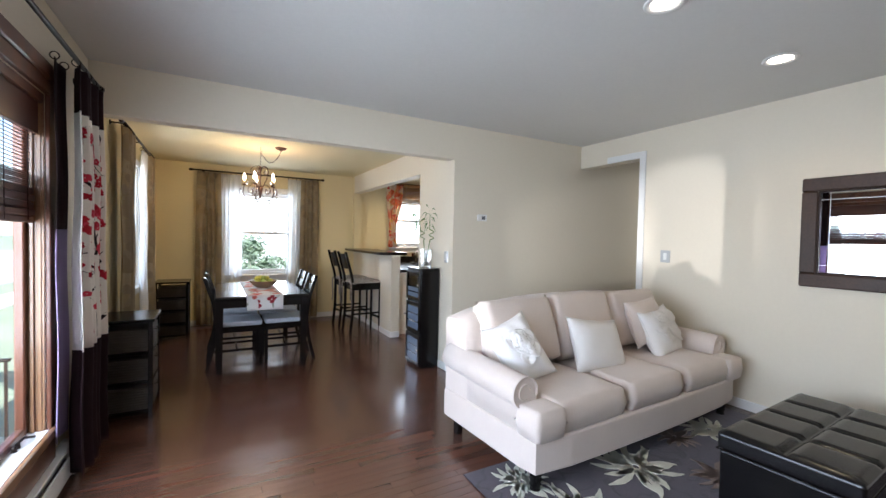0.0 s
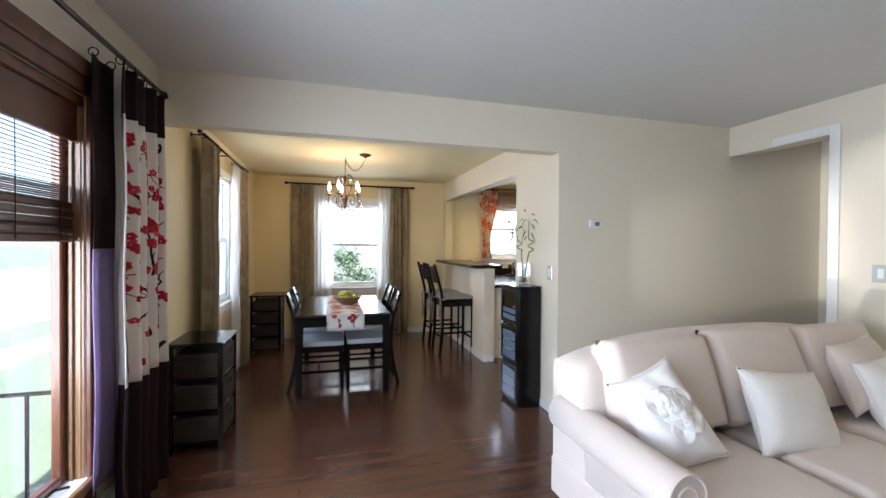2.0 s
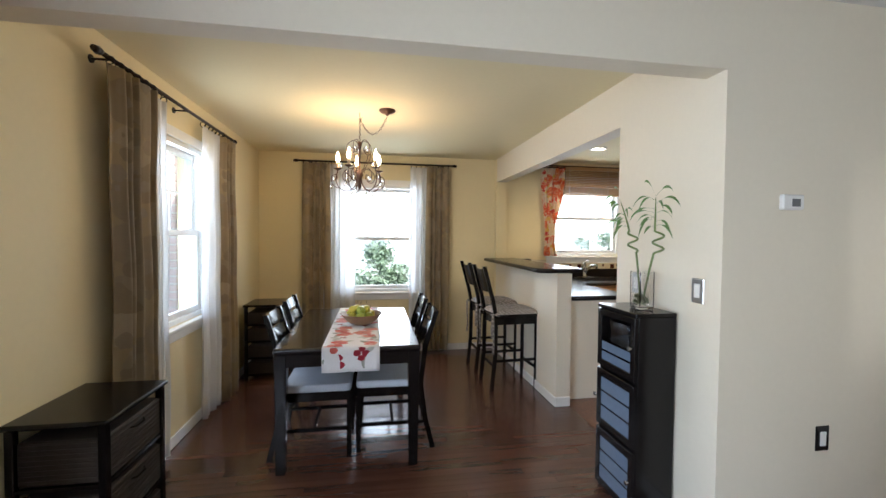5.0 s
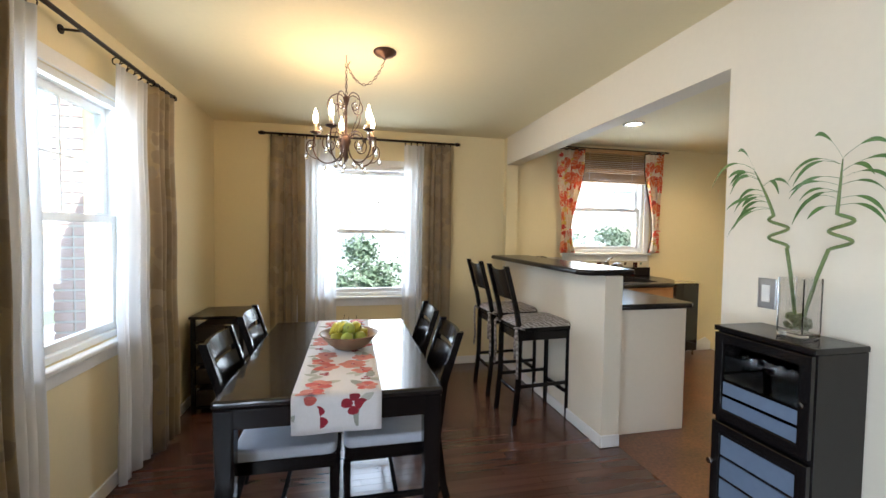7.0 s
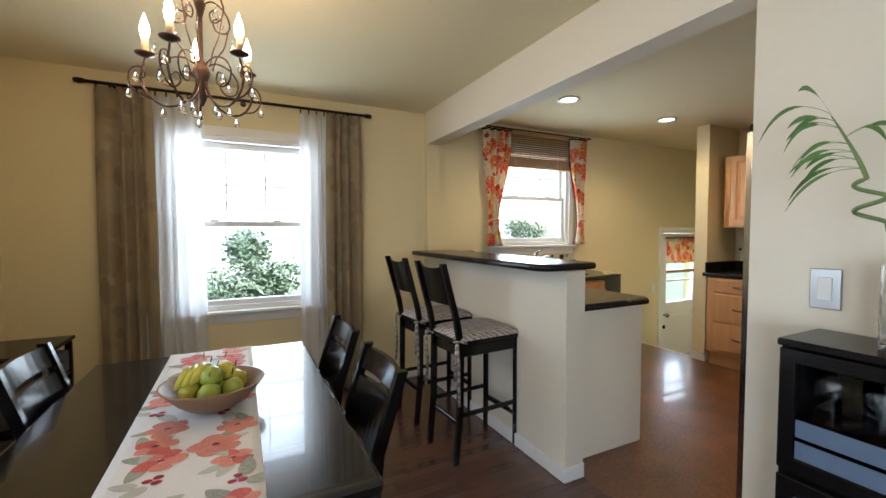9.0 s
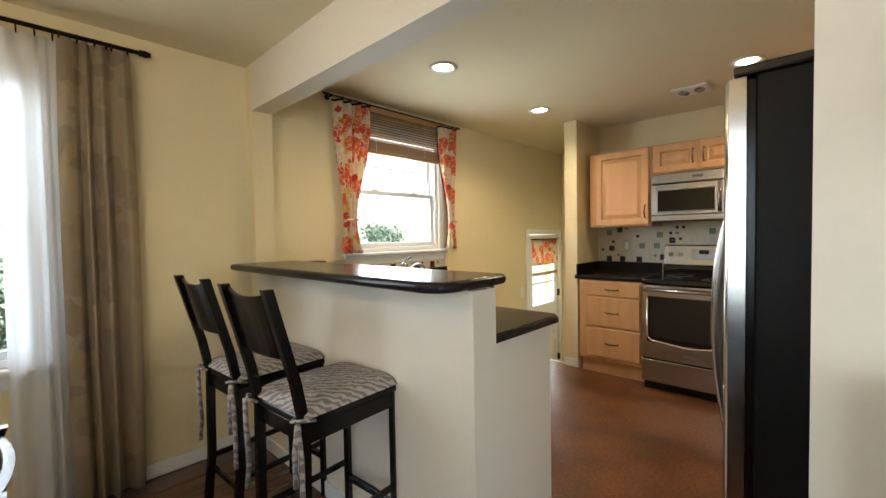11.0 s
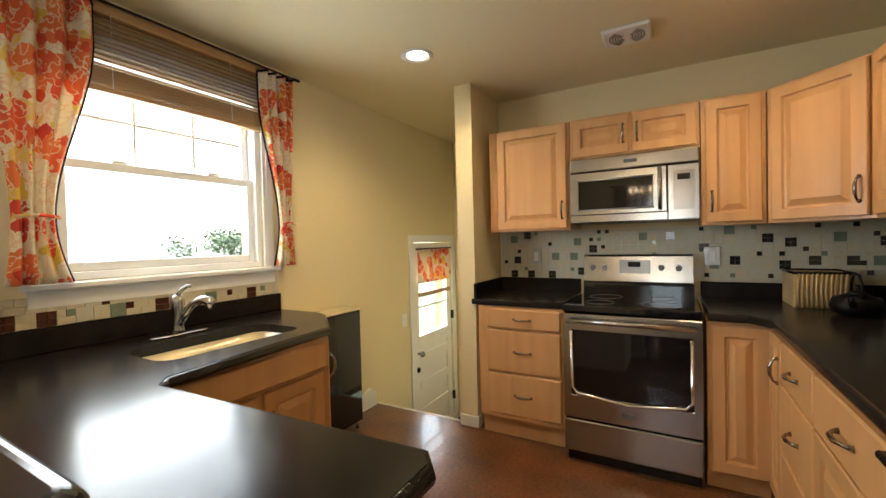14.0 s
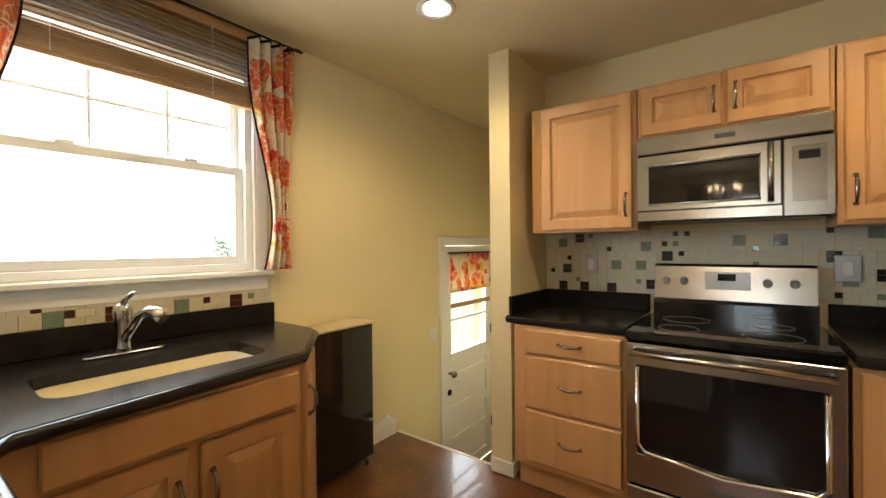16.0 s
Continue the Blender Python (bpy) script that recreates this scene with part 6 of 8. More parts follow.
    for x in (0.12, L - 0.12):
        leg = bmesh.new()
        lathe(leg, [(0.022, 0.0), (0.03, 0.012), (0.03, 0.02), (0.022, 0.03), (0.035, 0.045), (0.026, 0.06), (0.038, 0.075), (0.028, 0.09), (0.042, 0.105), (0.032, 0.12), (0.045, 0.135), (0.045, 0.15)], (x, 0.11, 0.0), 20)
        part("leg", leg, BLACKWOOD, t, "dark turned ringed leg")
        bm = box(x - 0.025, 0.86, 0, x + 0.025, 0.91, 0.15, bevel=0.005)
        part("leg", bm, BLACKWOOD, t)
    t.matrix_basis = pose(1.525, 1.42, 0.0, 0, 0, 2.5)
    return t


SF = sofa()


def throw_pillow(label, x, y, z, size, tilt, spin, roll=0, m=PILLOW, ruffle=False):
    """A square pillow, corner up or flat, that leans on the sofa's back."""
    t = thing("throw_pillow", label, "pillow", SF.matrix_basis @ Vector((x, y, z)), group="pillows on the sofa")
    M = SF.matrix_basis @ Matrix.Translation((x, y, z)) @ Matrix.Rotation(radians(spin), 4, "Z") @ Matrix.Rotation(radians(tilt), 4, "X") @ Matrix.Rotation(radians(roll), 4, "Z")
    bm = bmesh.new()

    def g(side):
        def f(u, v):
            a, b = 2 * u - 1, 2 * v - 1
            h = max(0, 1 - abs(a) ** 3) ** 0.6 * max(0, 1 - abs(b) ** 3) ** 0.6
            pin = 1 - 0.10 * (1 - a * a) * (b * b)
            pin2 = 1 - 0.10 * (1 - b * b) * (a * a)
            wr = 0.006 * math.sin(9 * a + 4 * b) * h if ruffle else 0.002 * math.sin(7 * a - 5 * b) * h
            return M @ Vector((size[0] * a * pin2, size[1] * b * pin, side * (0.085 * h) + wr))
        return f
    grid(bm, 22, 22, g(1))
    grid(bm, 22, 22, g(-1))
    bmesh.ops.remove_doubles(bm, verts=bm.verts, dist=1e-4)
    bmesh.ops.recalc_face_normals(bm, faces=bm.faces)
    part("cover", bm, m, t)
    edge = bmesh.new()
    pts = [g(0)(u, v) for u, v in [(i / 12, 0) for i in range(12)] + [(1, i / 12) for i in range(12)] + [(1 - i / 12, 1) for i in range(12)] + [(0, 1 - i / 12) for i in range(12)]]
    tube(edge, pts, 0.004, 6, closed=True)
    part("seam", edge, m, t)
    if ruffle:
        rnd = random.Random(int(x * 100))
        top = g(1)
        for k in range(9):
            cu, cv = 0.5 + rnd.uniform(-0.26, 0.26), 0.60 + rnd.uniform(-0.28, 0.24)
            n_, r_ = 14, rnd.uniform(0.13, 0.19)
            bm = bmesh.new()
            nrm = (M.to_3x3() @ Vector((0, 0, 1))).normalized()
            rings = []
            for j, q in enumerate((0.05, 0.35, 0.7, 1.0)):
                rings.append([bm.verts.new(top(cu + r_ * q * math.cos(a), cv + 0.8 * r_ * q * math.sin(a)) + nrm * (0.003 + 0.010 * q * q * (1 + 0.6 * math.sin(4 * a + k)))) for a in [2 * math.pi * i / n_ for i in range(n_)]])
            for a, b in zip(rings, rings[1:]):
                for i in range(n_):
                    bm.faces.new((a[i], a[(i + 1) % n_], b[(i + 1) % n_], b[i])).smooth = True
            ob = part("ruffle", bm, m, t)
            ob.modifiers.new("thickness", "SOLIDIFY").thickness = 0.0015
    return t


throw_pillow("white cotton pillow with soft ruffles leaning on the rolled arm", 0.33, 0.50, 0.665, (0.165, 0.225), 62, -22, 24, ruffle=True)
throw_pillow("plain white cotton pillow leaning on the middle back cushion", 1.03, 0.43, 0.635, (0.27, 0.20), 66, 2, -8)
throw_pillow("white crinkled pillow leaning on the far back cushion", 1.84, 0.43, 0.65, (0.26, 0.205), 66, 8, 3, ruffle=True)
throw_pillow("flat oatmeal pillow behind the crinkled white pillow", 1.78, 0.53, 0.73, (0.25, 0.19), 70, 6, 2, m=SOFA)


def ottoman():
    t = thing("ottoman", "black tufted leather storage ottoman with a lift-off lid", "ottoman", (0, 0, 0))
    L, D = 1.08, 0.56
    part("box_body", box(0.01, 0.01, 0.03, L - 0.01, D - 0.01, 0.315, bevel=0.012, segments=2), LEATHER, t)
    part("lid", box(0, 0, 0.32, L, D, 0.405, bevel=0.015, segments=3), LEATHER, t)
    nx, ny = 4, 2
    for i in range(nx):
        for j in range(ny):
            x0, x1 = L * i / nx + 0.003, L * (i + 1) / nx - 0.003
            y0, y1 = D * j / ny + 0.003, D * (j + 1) / ny - 0.003
            bm = bmesh.new()

            def g(u, v):
                a, b = 2 * u - 1, 2 * v - 1
                h = max(0, 1 - abs(a) ** 14) ** 0.5 * max(0, 1 - abs(b) ** 14) ** 0.5
                return ((x0 + x1) / 2 + (x1 - x0) / 2 * a, (y0 + y1) / 2 + (y1 - y0) / 2 * b, 0.404 + 0.016 * h)
            part("tufted_square", grid(bm, 12, 12, g), LEATHER, t)
    seam = bmesh.new()
    tube(seam, [(0, 0, 0.318), (L, 0, 0.318), (L, D, 0.318), (0, D, 0.318)], 0.004, 6, closed=True)
    part("piping", seam, LEATHER, t)
    for x in (0.05, L - 0.05):
        for y in (0.05, D - 0.05):
            part("foot", cyl(bmesh.new(), (x, y, 0.006), (x, y, 0.035), 0.02, n=12), BLACKWOOD, t)
    t.matrix_basis = pose(2.42, 0.43, 0.008, 0, 0, 3)


ottoman()


def rug():
    t = thing("rug", "plum-grey rug with cream and taupe flower sprays", "rug", (2.6, 0.9, 0))
    x0, y0, x1, y1 = 1.36, 0.1, 3.86, 1.84
    part("woven_field", box(x0, y0, 0.003, x1, y1, 0.012, bevel=0.003), RUGM, t)
    rnd = random.Random(3)

    def spray(cx, cy, R, m, turn):
        bm = bmesh.new()
        for k in range(30):
            a = turn + 2 * math.pi * k / 30 + rnd.uniform(-0.08, 0.08)
            L = R * 1.25 * rnd.uniform(0.75, 1.05) * (1.0 if k % 2 else 0.62)
            curl = rnd.choice((-1, 1)) * 0.5
            prev = None
            for j in range(8):
                q = 0.12 + 0.88 * j / 7
                aa = a + curl * q * q * 0.5
                c = Vector((cx + L * q * math.cos(aa), cy + L * q * math.sin(aa), 0.0135))
                s_ = Vector((-math.sin(aa), math.cos(aa), 0)) * R * 0.085 * math.sin(math.pi * min(0.96, 0.08 + 0.86 * (j / 7) ** 1.5)) * (1 + 0.22 * (j % 2))
                v = (bm.verts.new(c + s_), bm.verts.new(c - s_))
                if prev:
                    bm.faces.new((prev[0], v[0], v[1], prev[1]))
                prev = v
        r = bmesh.ops.extrude_face_region(bm, geom=bm.faces[:])
        bmesh.ops.translate(bm, verts=[v for v in r["geom"] if isinstance(v, bmesh.types.BMVert)], vec=(0, 0, 0.0025))
        for v in bm.verts:
            v.co.x = min(max(v.co.x, x0 + 0.01), x1 - 0.01)
            v.co.y = min(max(v.co.y, y0 + 0.01), y1 - 0.01)
        bmesh.ops.recalc_face_normals(bm, faces=bm.faces)
        part("flower_spray", bm, m, t, "raised cream flower spray" if m is RUGF else "raised taupe flower spray")
    for cx, cy, R, m in ((1.72, 1.28, 0.20, RUGF), (1.62, 1.62, 0.16, RUGF), (2.35, 1.42, 0.25, RUGF), (1.9, 0.75, 0.22, RUGF), (2.72, 1.12, 0.16, RUGT), (3.3, 1.5, 0.2, RUGF), (2.95, 1.55, 0.15, RUGT), (2.2, 0.35, 0.2, RUGF), (3.55, 1.1, 0.16, RUGT)):
        spray(cx, cy, R, m, rnd.random())


rug()


def mirror():
    t = thing("wall_mirror", "square mirror in a wide dark bronze wood frame", "mirror", (XR, 0.86, 1.52))
    y0, y1, z0, z1 = 0.41, 1.25, 1.09, 1.90
    for q in ((y0, z0, y1, z0 + 0.10), (y0, z1 - 0.10, y1, z1), (y0, z0 + 0.10, y0 + 0.10, z1 - 0.10), (y1 - 0.10, z0 + 0.10, y1, z1 - 0.10)):
        part("frame_rail", box(XR - 0.035, q[0], q[1], XR - 0.002, q[2], q[3], bevel=0.012, segments=3), mat("dark_bronze_wood_frame", (0.045, 0.022, 0.012), 0.5, 0.0, vary=0.5, scale=10, bump=0.2), t)
    bm = bmesh.new()
    for q in ((y0 + 0.10, z0 + 0.10, y1 - 0.10, z0 + 0.112), (y0 + 0.10, z1 - 0.112, y1 - 0.10, z1 - 0.10), (y0 + 0.10, z0 + 0.112, y0 + 0.112, z1 - 0.112), (y1 - 0.112, z0 + 0.112, y1 - 0.10, z1 - 0.112)):
        bx(bm, XR - 0.03, q[0], q[1], XR - 0.016, q[2], q[3], 0.002)
    part("inner_bead", bm, IRON, t)
    part("mirror_glass", box(XR - 0.014, y0 + 0.105, z0 + 0.105, XR - 0.008, y1 - 0.105, z1 - 0.105), mat("silvered_mirror", (0.9, 0.9, 0.9), 0.015, 1.0, vary=0.0), t)
    bm = bmesh.new()
    b = 0.05
    for q in ((y0 + 0.112 + b, z0 + 0.112, y0 + 0.116 + b, z1 - 0.112), (y1 - 0.116 - b, z0 + 0.112, y1 - 0.112 - b, z1 - 0.112), (y0 + 0.112, z0 + 0.112 + b, y1 - 0.112, z0 + 0.116 + b), (y0 + 0.112, z1 - 0.116 - b, y1 - 0.112, z1 - 0.112 - b)):
        bx(bm, XR - 0.0155, q[0], q[1], XR - 0.0145, q[2], q[3])
    part("bevel_line", bm, PLATE, t)


mirror()

# ---- kitchen ----
def bar_slab():
    """One rounded corner towards the stools, a nearly square one towards the kitchen."""
    ol = [(2.14 - 0.10 * math.cos(radians(a)), 5.225 - 0.11 * math.sin(radians(a))) for a in range(0, 91, 9)]
    ol += [(2.425 + 0.03 * math.sin(radians(a)), 5.165 - 0.03 * math.cos(radians(a))) for a in range(0, 91, 15)]
    return prism(bmesh.new(), ol + [(2.455, 6.895), (2.04, 6.895)], 1.144, 1.184, 0.019, 6)


t = thing("breakfast_bar", "black granite breakfast bar top with a rounded edge", "worktop", (2.25, 6.0, 1.14))
part("slab", bar_slab(), STONE, t)
t = thing("worktop", "black granite worktop round the sink", "worktop", (3.0, 6.5, 0.9))
SX0, SX1, SY0, SY1 = 3.09, 3.71, 6.37, 6.69


def sink_worktop():
    """An L of stone with a hole for the sink."""
    bm = bmesh.new()
    outer = [(2.332, 5.205), (2.955, 5.205), (2.99, 5.235), (2.955, 6.13), (3.01, 6.195), (3.77, 6.275), (4.03, 6.57), (4.06, 6.66), (4.06, 6.979), (2.332, 6.979)]
    hole = rounded(SX0, SY0, SX1, SY1, 0.07, 4)
    for z, flip in ((0.895, True), (0.935, False)):
        vs = [bm.verts.new((x, y, z)) for x, y in outer]
        hs = [bm.verts.new((x, y, z)) for x, y in hole]
        es = [bm.edges.new((vs[i], vs[(i + 1) % len(vs)])) for i in range(len(vs))] + [bm.edges.new((hs[i], hs[(i + 1) % len(hs)])) for i in range(len(hs))]
        bmesh.ops.triangle_fill(bm, use_beauty=True, use_dissolve=False, edges=es)
    bm.verts.ensure_lookup_table()
    n, k = len(outer), len(hole)
    h = n + k
    for i in range(n):
        bm.faces.new([bm.verts[j] for j in (i, (i + 1) % n, h + (i + 1) % n, h + i)])
    for i in range(k):
        bm.faces.new([bm.verts[j] for j in (n + i, n + (i + 1) % k, h + n + (i + 1) % k, h + n + i)])
    bmesh.ops.recalc_face_normals(bm, faces=bm.faces)
    return bm


part("slab", sink_worktop(), STONE, t)
bm = bmesh.new()
tube(bm, [(2.34, 5.203, 0.915), (2.95, 5.203, 0.915), (2.992, 5.235, 0.915), (2.957, 6.13, 0.915), (3.01, 6.191, 0.915), (3.77, 6.271, 0.915), (4.032, 6.57, 0.915), (4.062, 6.66, 0.915), (4.062, 6.95, 0.915)], 0.019, 10)
part("rounded_edge", bm, STONE, t)
part("upstand", box(2.332, 6.955, 0.9355, 4.06, 6.979, 1.035, bevel=0.003), STONE, t)

s_ = thing("kitchen_sink", "almond undermounted sink with a rounded rim", "sink", (3.40, 6.53, 0.76))
bm = bmesh.new()
rings = []
for inset, z in ((-0.012, 0.894), (0.0, 0.894), (0.012, 0.83), (0.03, 0.775), (0.07, 0.762)):
    rings.append([bm.verts.new((x, y, z)) for x, y in rounded(SX0 + inset, SY0 + inset, SX1 - inset, SY1 - inset, 0.07, 4)])
for a, b in zip(rings, rings[1:]):
    for k in range(len(a)):
        bm.faces.new((a[k], a[(k + 1) % len(a)], b[(k + 1) % len(a)], b[k])).smooth = True
bm.faces.new(rings[-1])
part("basin", bm, SINKM, s_)
part("drain", cyl(bmesh.new(), (3.40, 6.53, 0.763), (3.40, 6.53, 0.768), 0.04, n=20), STEEL, s_)
FX, FY = 3.365, 6.80
f_ = thing("kitchen_faucet", "brushed steel single lever faucet behind the sink", "faucet", (FX, FY, 0.935))
part("base_plate", prism(bmesh.new(), rounded(FX - 0.12, FY - 0.03, FX + 0.13, FY + 0.03, 0.029), 0.936, 0.945, 0.004), STEEL, f_)
bm = bmesh.new()
lathe(bm, [(0.029, 0.945), (0.026, 0.96), (0.023, 1.0), (0.026, 1.05), (0.030, 1.09), (0.026, 1.112), (0.012, 1.122)], (FX, FY, 0), 20)
part("body", bm, STEEL, f_)
part("spout", tube(bmesh.new(), [(FX, FY - 0.01, 0.985), (FX + 0.02, FY - 0.03, 1.035), (FX + 0.035, FY - 0.06, 1.075), (FX + 0.055, FY - 0.10, 1.095), (FX + 0.07, FY - 0.13, 1.085), (FX + 0.08, FY - 0.15, 1.065)], [0.017, 0.017, 0.018, 0.020, 0.026, 0.022], 14), STEEL, f_)
part("lever", tube(bmesh.new(), [(FX, FY, 1.112), (FX + 0.004, FY - 0.012, 1.135), (FX + 0.022, FY - 0.045, 1.160), (FX + 0.03, FY - 0.06, 1.158)], [0.014, 0.011, 0.008, 0.006], 10), STEEL, f_)


def raised_panel(bm, o, u, v, n, w, h, flat=False):
    """A door or drawer front with its corner at o, sides along u and v, facing n, with a raised field."""
    o, u, v, n = Vector(o), Vector(u), Vector(v), Vector(n)

    def ring(i, d):
        return [bm.verts.new(o + u * a + v * b + n * d) for a, b in ((i, i), (w - i, i), (w - i, h - i), (i, h - i))]
    if flat:
        steps = [(0, 0), (0, 0.014), (0.006, 0.02)]
    else:
        fr = min(0.055, w * 0.28, h * 0.28)
        steps = [(0, 0), (0, 0.015), (0.005, 0.020), (fr, 0.020), (fr + 0.006, 0.007), (fr + 0.014, 0.006), (fr + 0.042, 0.019), (fr + 0.046, 0.020)]
        if w - 2 * (fr + 0.046) < 0.02 or h - 2 * (fr + 0.046) < 0.02:
            steps = steps[:-2] + [(fr + 0.02, 0.015)]
    rs = [ring(i, d) for i, d in steps]
    for a, b in zip(rs, rs[1:]):
        for k in range(4):
            bm.faces.new((a[k], a[(k + 1) % 4], b[(k + 1) % 4], b[k]))
    bm.faces.new(rs[-1])
    bm.faces.new(rs[0][::-1])
    bmesh.ops.recalc_face_normals(bm, faces=bm.faces)
    return bm


def pull(c, along, n, parent):
    """A bowed chrome handle at c."""
    c, a, n = Vector(c), Vector(along), Vector(n)
    bm = bmesh.new()
    tube(bm, [c - a * 0.056, c - a * 0.046 + n * 0.018, c - a * 0.018 + n * 0.03, c + a * 0.018 + n * 0.03, c + a * 0.046 + n * 0.018, c + a * 0.056], [0.010, 0.005, 0.0075, 0.0075, 0.005, 0.010], 8)
    part("handle", bm, PULLM, parent, "bowed satin nickel handle")


def cabinet(label, corner, u, n, w, d, z0, z1, fronts, cat="kitchen cabinet", toe=0.0, name="base_cabinet"):
    """A cabinet whose front's lower corner is at corner; u runs along the front, n faces out. fronts: (name, u0, u1, z0, z1, handle)."""
    c, u, n = Vector((corner[0], corner[1], 0)), Vector((*u, 0)), Vector((*n, 0))
    t = thing(name, label, cat, (*(c + u * w / 2 - n * d / 2).xy, z0 - toe))
    bm = box(0, 0, z0, w, d, z1, bevel=0.002)
    M = Matrix(((u.x, -n.x, 0, c.x), (u.y, -n.y, 0, c.y), (0, 0, 1, 0), (0, 0, 0, 1)))
    bm.transform(M)
    bmesh.ops.recalc_face_normals(bm, faces=bm.faces)
    part("carcass", bm, MAPLE, t)
    if toe:
        bm = box(0.0, 0.06, z0 - toe, w, d, z0 - 0.001)
        bm.transform(M)
        bmesh.ops.recalc_face_normals(bm, faces=bm.faces)
        part("toe_kick", bm, MAPLE, t)
    for nm, a, b, za, zb, hd in fronts:
        bm = raised_panel(bmesh.new(), c + u * a + n * 0.002 + Vector((0, 0, za)), u, Vector((0, 0, 1)), n, b - a, zb - za, flat=(nm == "drawer"))
        fr = part(nm, bm, MAPLE, t)
        face = n * 0.022
        if hd == "h":
            pull(c + u * (a + b) / 2 + face + Vector((0, 0, (za + zb) / 2)), u, n, fr)
        elif hd == "l":
            pull(c + u * (a + 0.03) + face + Vector((0, 0, zb - 0.14 if z0 < 1 else za + 0.12)), (0, 0, 1), n, fr)
        elif hd == "r":
            pull(c + u * (b - 0.03) + face + Vector((0, 0, zb - 0.14 if z0 < 1 else za + 0.12)), (0, 0, 1), n, fr)
    return t


# the stove wall: fronts face -x, u runs towards -y
U, N = (0, -1), (-1, 0)
cabinet("honey maple base cabinet with three drawers beside the stove", (4.90, 5.99), U, N, 0.58, 0.565, 0.14, 0.89,
        [("drawer", 0.07, 0.56, 0.75, 0.875, "h"), ("drawer", 0.07, 0.56, 0.46, 0.735, "h"), ("drawer", 0.07, 0.56, 0.175, 0.445, "h")], toe=0.14)
cabinet("narrow honey maple base cabinet with one raised panel door", (4.84, 4.67), U, N, 0.27, 0.625, 0.10, 0.89, [("door", 0.02, 0.26, 0.12, 0.875, "")], toe=0.10)
cabinet("narrow honey maple corner cabinet with a tall door", (4.82, 4.40), (-1, 0), (0, 1), 0.27, 0.68, 0.10, 0.89, [("door", 0.03, 0.26, 0.12, 0.875, "r")], toe=0.10)
cabinet("honey maple base cabinet with four drawers under the granite", (4.545, 4.40), (-1, 0), (0, 1), 0.46, 0.68, 0.10, 0.89,
        [("drawer", 0.01, 0.45, 0.70, 0.875, "h"), ("drawer", 0.01, 0.45, 0.41, 0.69, "h"), ("drawer", 0.01, 0.45, 0.12, 0.40, "h")], toe=0.10)
cabinet("honey maple base cabinet with a drawer over a door", (4.08, 4.40), (-1, 0), (0, 1), 0.60, 0.68, 0.10, 0.89,
        [("drawer", 0.01, 0.59, 0.70, 0.875, "h"), ("door", 0.01, 0.59, 0.12, 0.69, "r")], toe=0.10)
cabinet("honey maple wall cabinet with one raised panel door", (5.14, 5.985), U, N, 0.575, 0.325, 1.39, 2.112, [("door", 0.065, 0.555, 1.405, 2.098, "r")], name="wall_cabinet")
cabinet("low honey maple wall cabinet above the microwave", (5.14, 5.405), U, N, 0.73, 0.325, 1.845, 2.112, [("door", 0.015, 0.355, 1.86, 2.098, "r"), ("door", 0.375, 0.715, 1.86, 2.098, "l")], name="wall_cabinet")
cabinet("narrow honey maple wall cabinet beside the steel microwave", (5.14, 4.67), U, N, 0.30, 0.325, 1.39, 2.112, [("door", 0.02, 0.28, 1.405, 2.098, "l")], name="wall_cabinet")
c45 = math.sqrt(0.5)
t = cabinet("honey maple corner wall cabinet with a wide raised panel door", (5.14, 4.365), (-c45, -c45), (-c45, c45), 0.46, 0.14, 1.39, 2.112, [("door", 0.03, 0.44, 1.405, 2.098, "r")], name="wall_cabinet")
bm = prism(bmesh.new(), [(5.145, 4.36), (4.82, 4.035), (4.82, 3.725), (5.465, 3.725), (5.465, 4.36)], 1.39, 2.112)
part("side_panel", bm, MAPLE, t)
cabinet("honey maple wall cabinet over the side worktop", (4.815, 4.04), (-1, 0), (0, 1), 0.75, 0.315, 1.39, 2.112, [("door", 0.02, 0.37, 1.405, 2.098, "r"), ("door", 0.38, 0.73, 1.405, 2.098, "l")], name="wall_cabinet")

# sink run: the fronts face -y
cabinet("honey maple sink cabinet with two raised panel doors", (3.02, 6.29), (1, 0), (0, -1), 0.735, 0.66, 0.10, 0.745,
        [("door", 0.04, 0.36, 0.12, 0.728, "r"), ("door", 0.395, 0.715, 0.12, 0.728, "l")], name="sink_cabinet", toe=0.10)
t = thing("sink_cabinet_fascia", "honey maple false drawer front under the sink worktop", "kitchen cabinet", (3.34, 6.225, 0.75))
part("panel", box(2.98, 6.268, 0.747, 3.755, 6.30, 0.893, bevel=0.003), MAPLE, t)
part("false_drawer", raised_panel(bmesh.new(), (3.06, 6.266, 0.757), (1, 0, 0), (0, 0, 1), (0, -1, 0), 0.675, 0.118, flat=True), MAPLE, t)
d_ = Vector((0.26, 0.30)).normalized()
cabinet("narrow angled honey maple cabinet at the end of the sink run", (3.765, 6.29), tuple(d_), (d_.y, -d_.x), 0.38, 0.03, 0.10, 0.89, [("door", 0.03, 0.35, 0.12, 0.87, "l")], toe=0.0)
t = thing("cabinet_end", "pale painted panel closing the peninsula cabinets", "kitchen cabinet", (2.65, 5.2, 0))
part("end_panel", box(2.332, 5.235, 0.003, 2.955, 5.255, 0.893, bevel=0.003), WALL_L, t)
part("back_panel", box(2.925, 5.256, 0.003, 2.945, 6.25, 0.893, bevel=0.002), WALL_L, t)
t = thing("slim_cabinet", "slim glossy black freestanding cabinet with a cream top on small feet", "cabinet", (4.35, 6.88, 0))
part("body", box(4.10, 6.79, 0.06, 4.60, 6.965, 0.855, bevel=0.004), BLACKGLOSS, t)
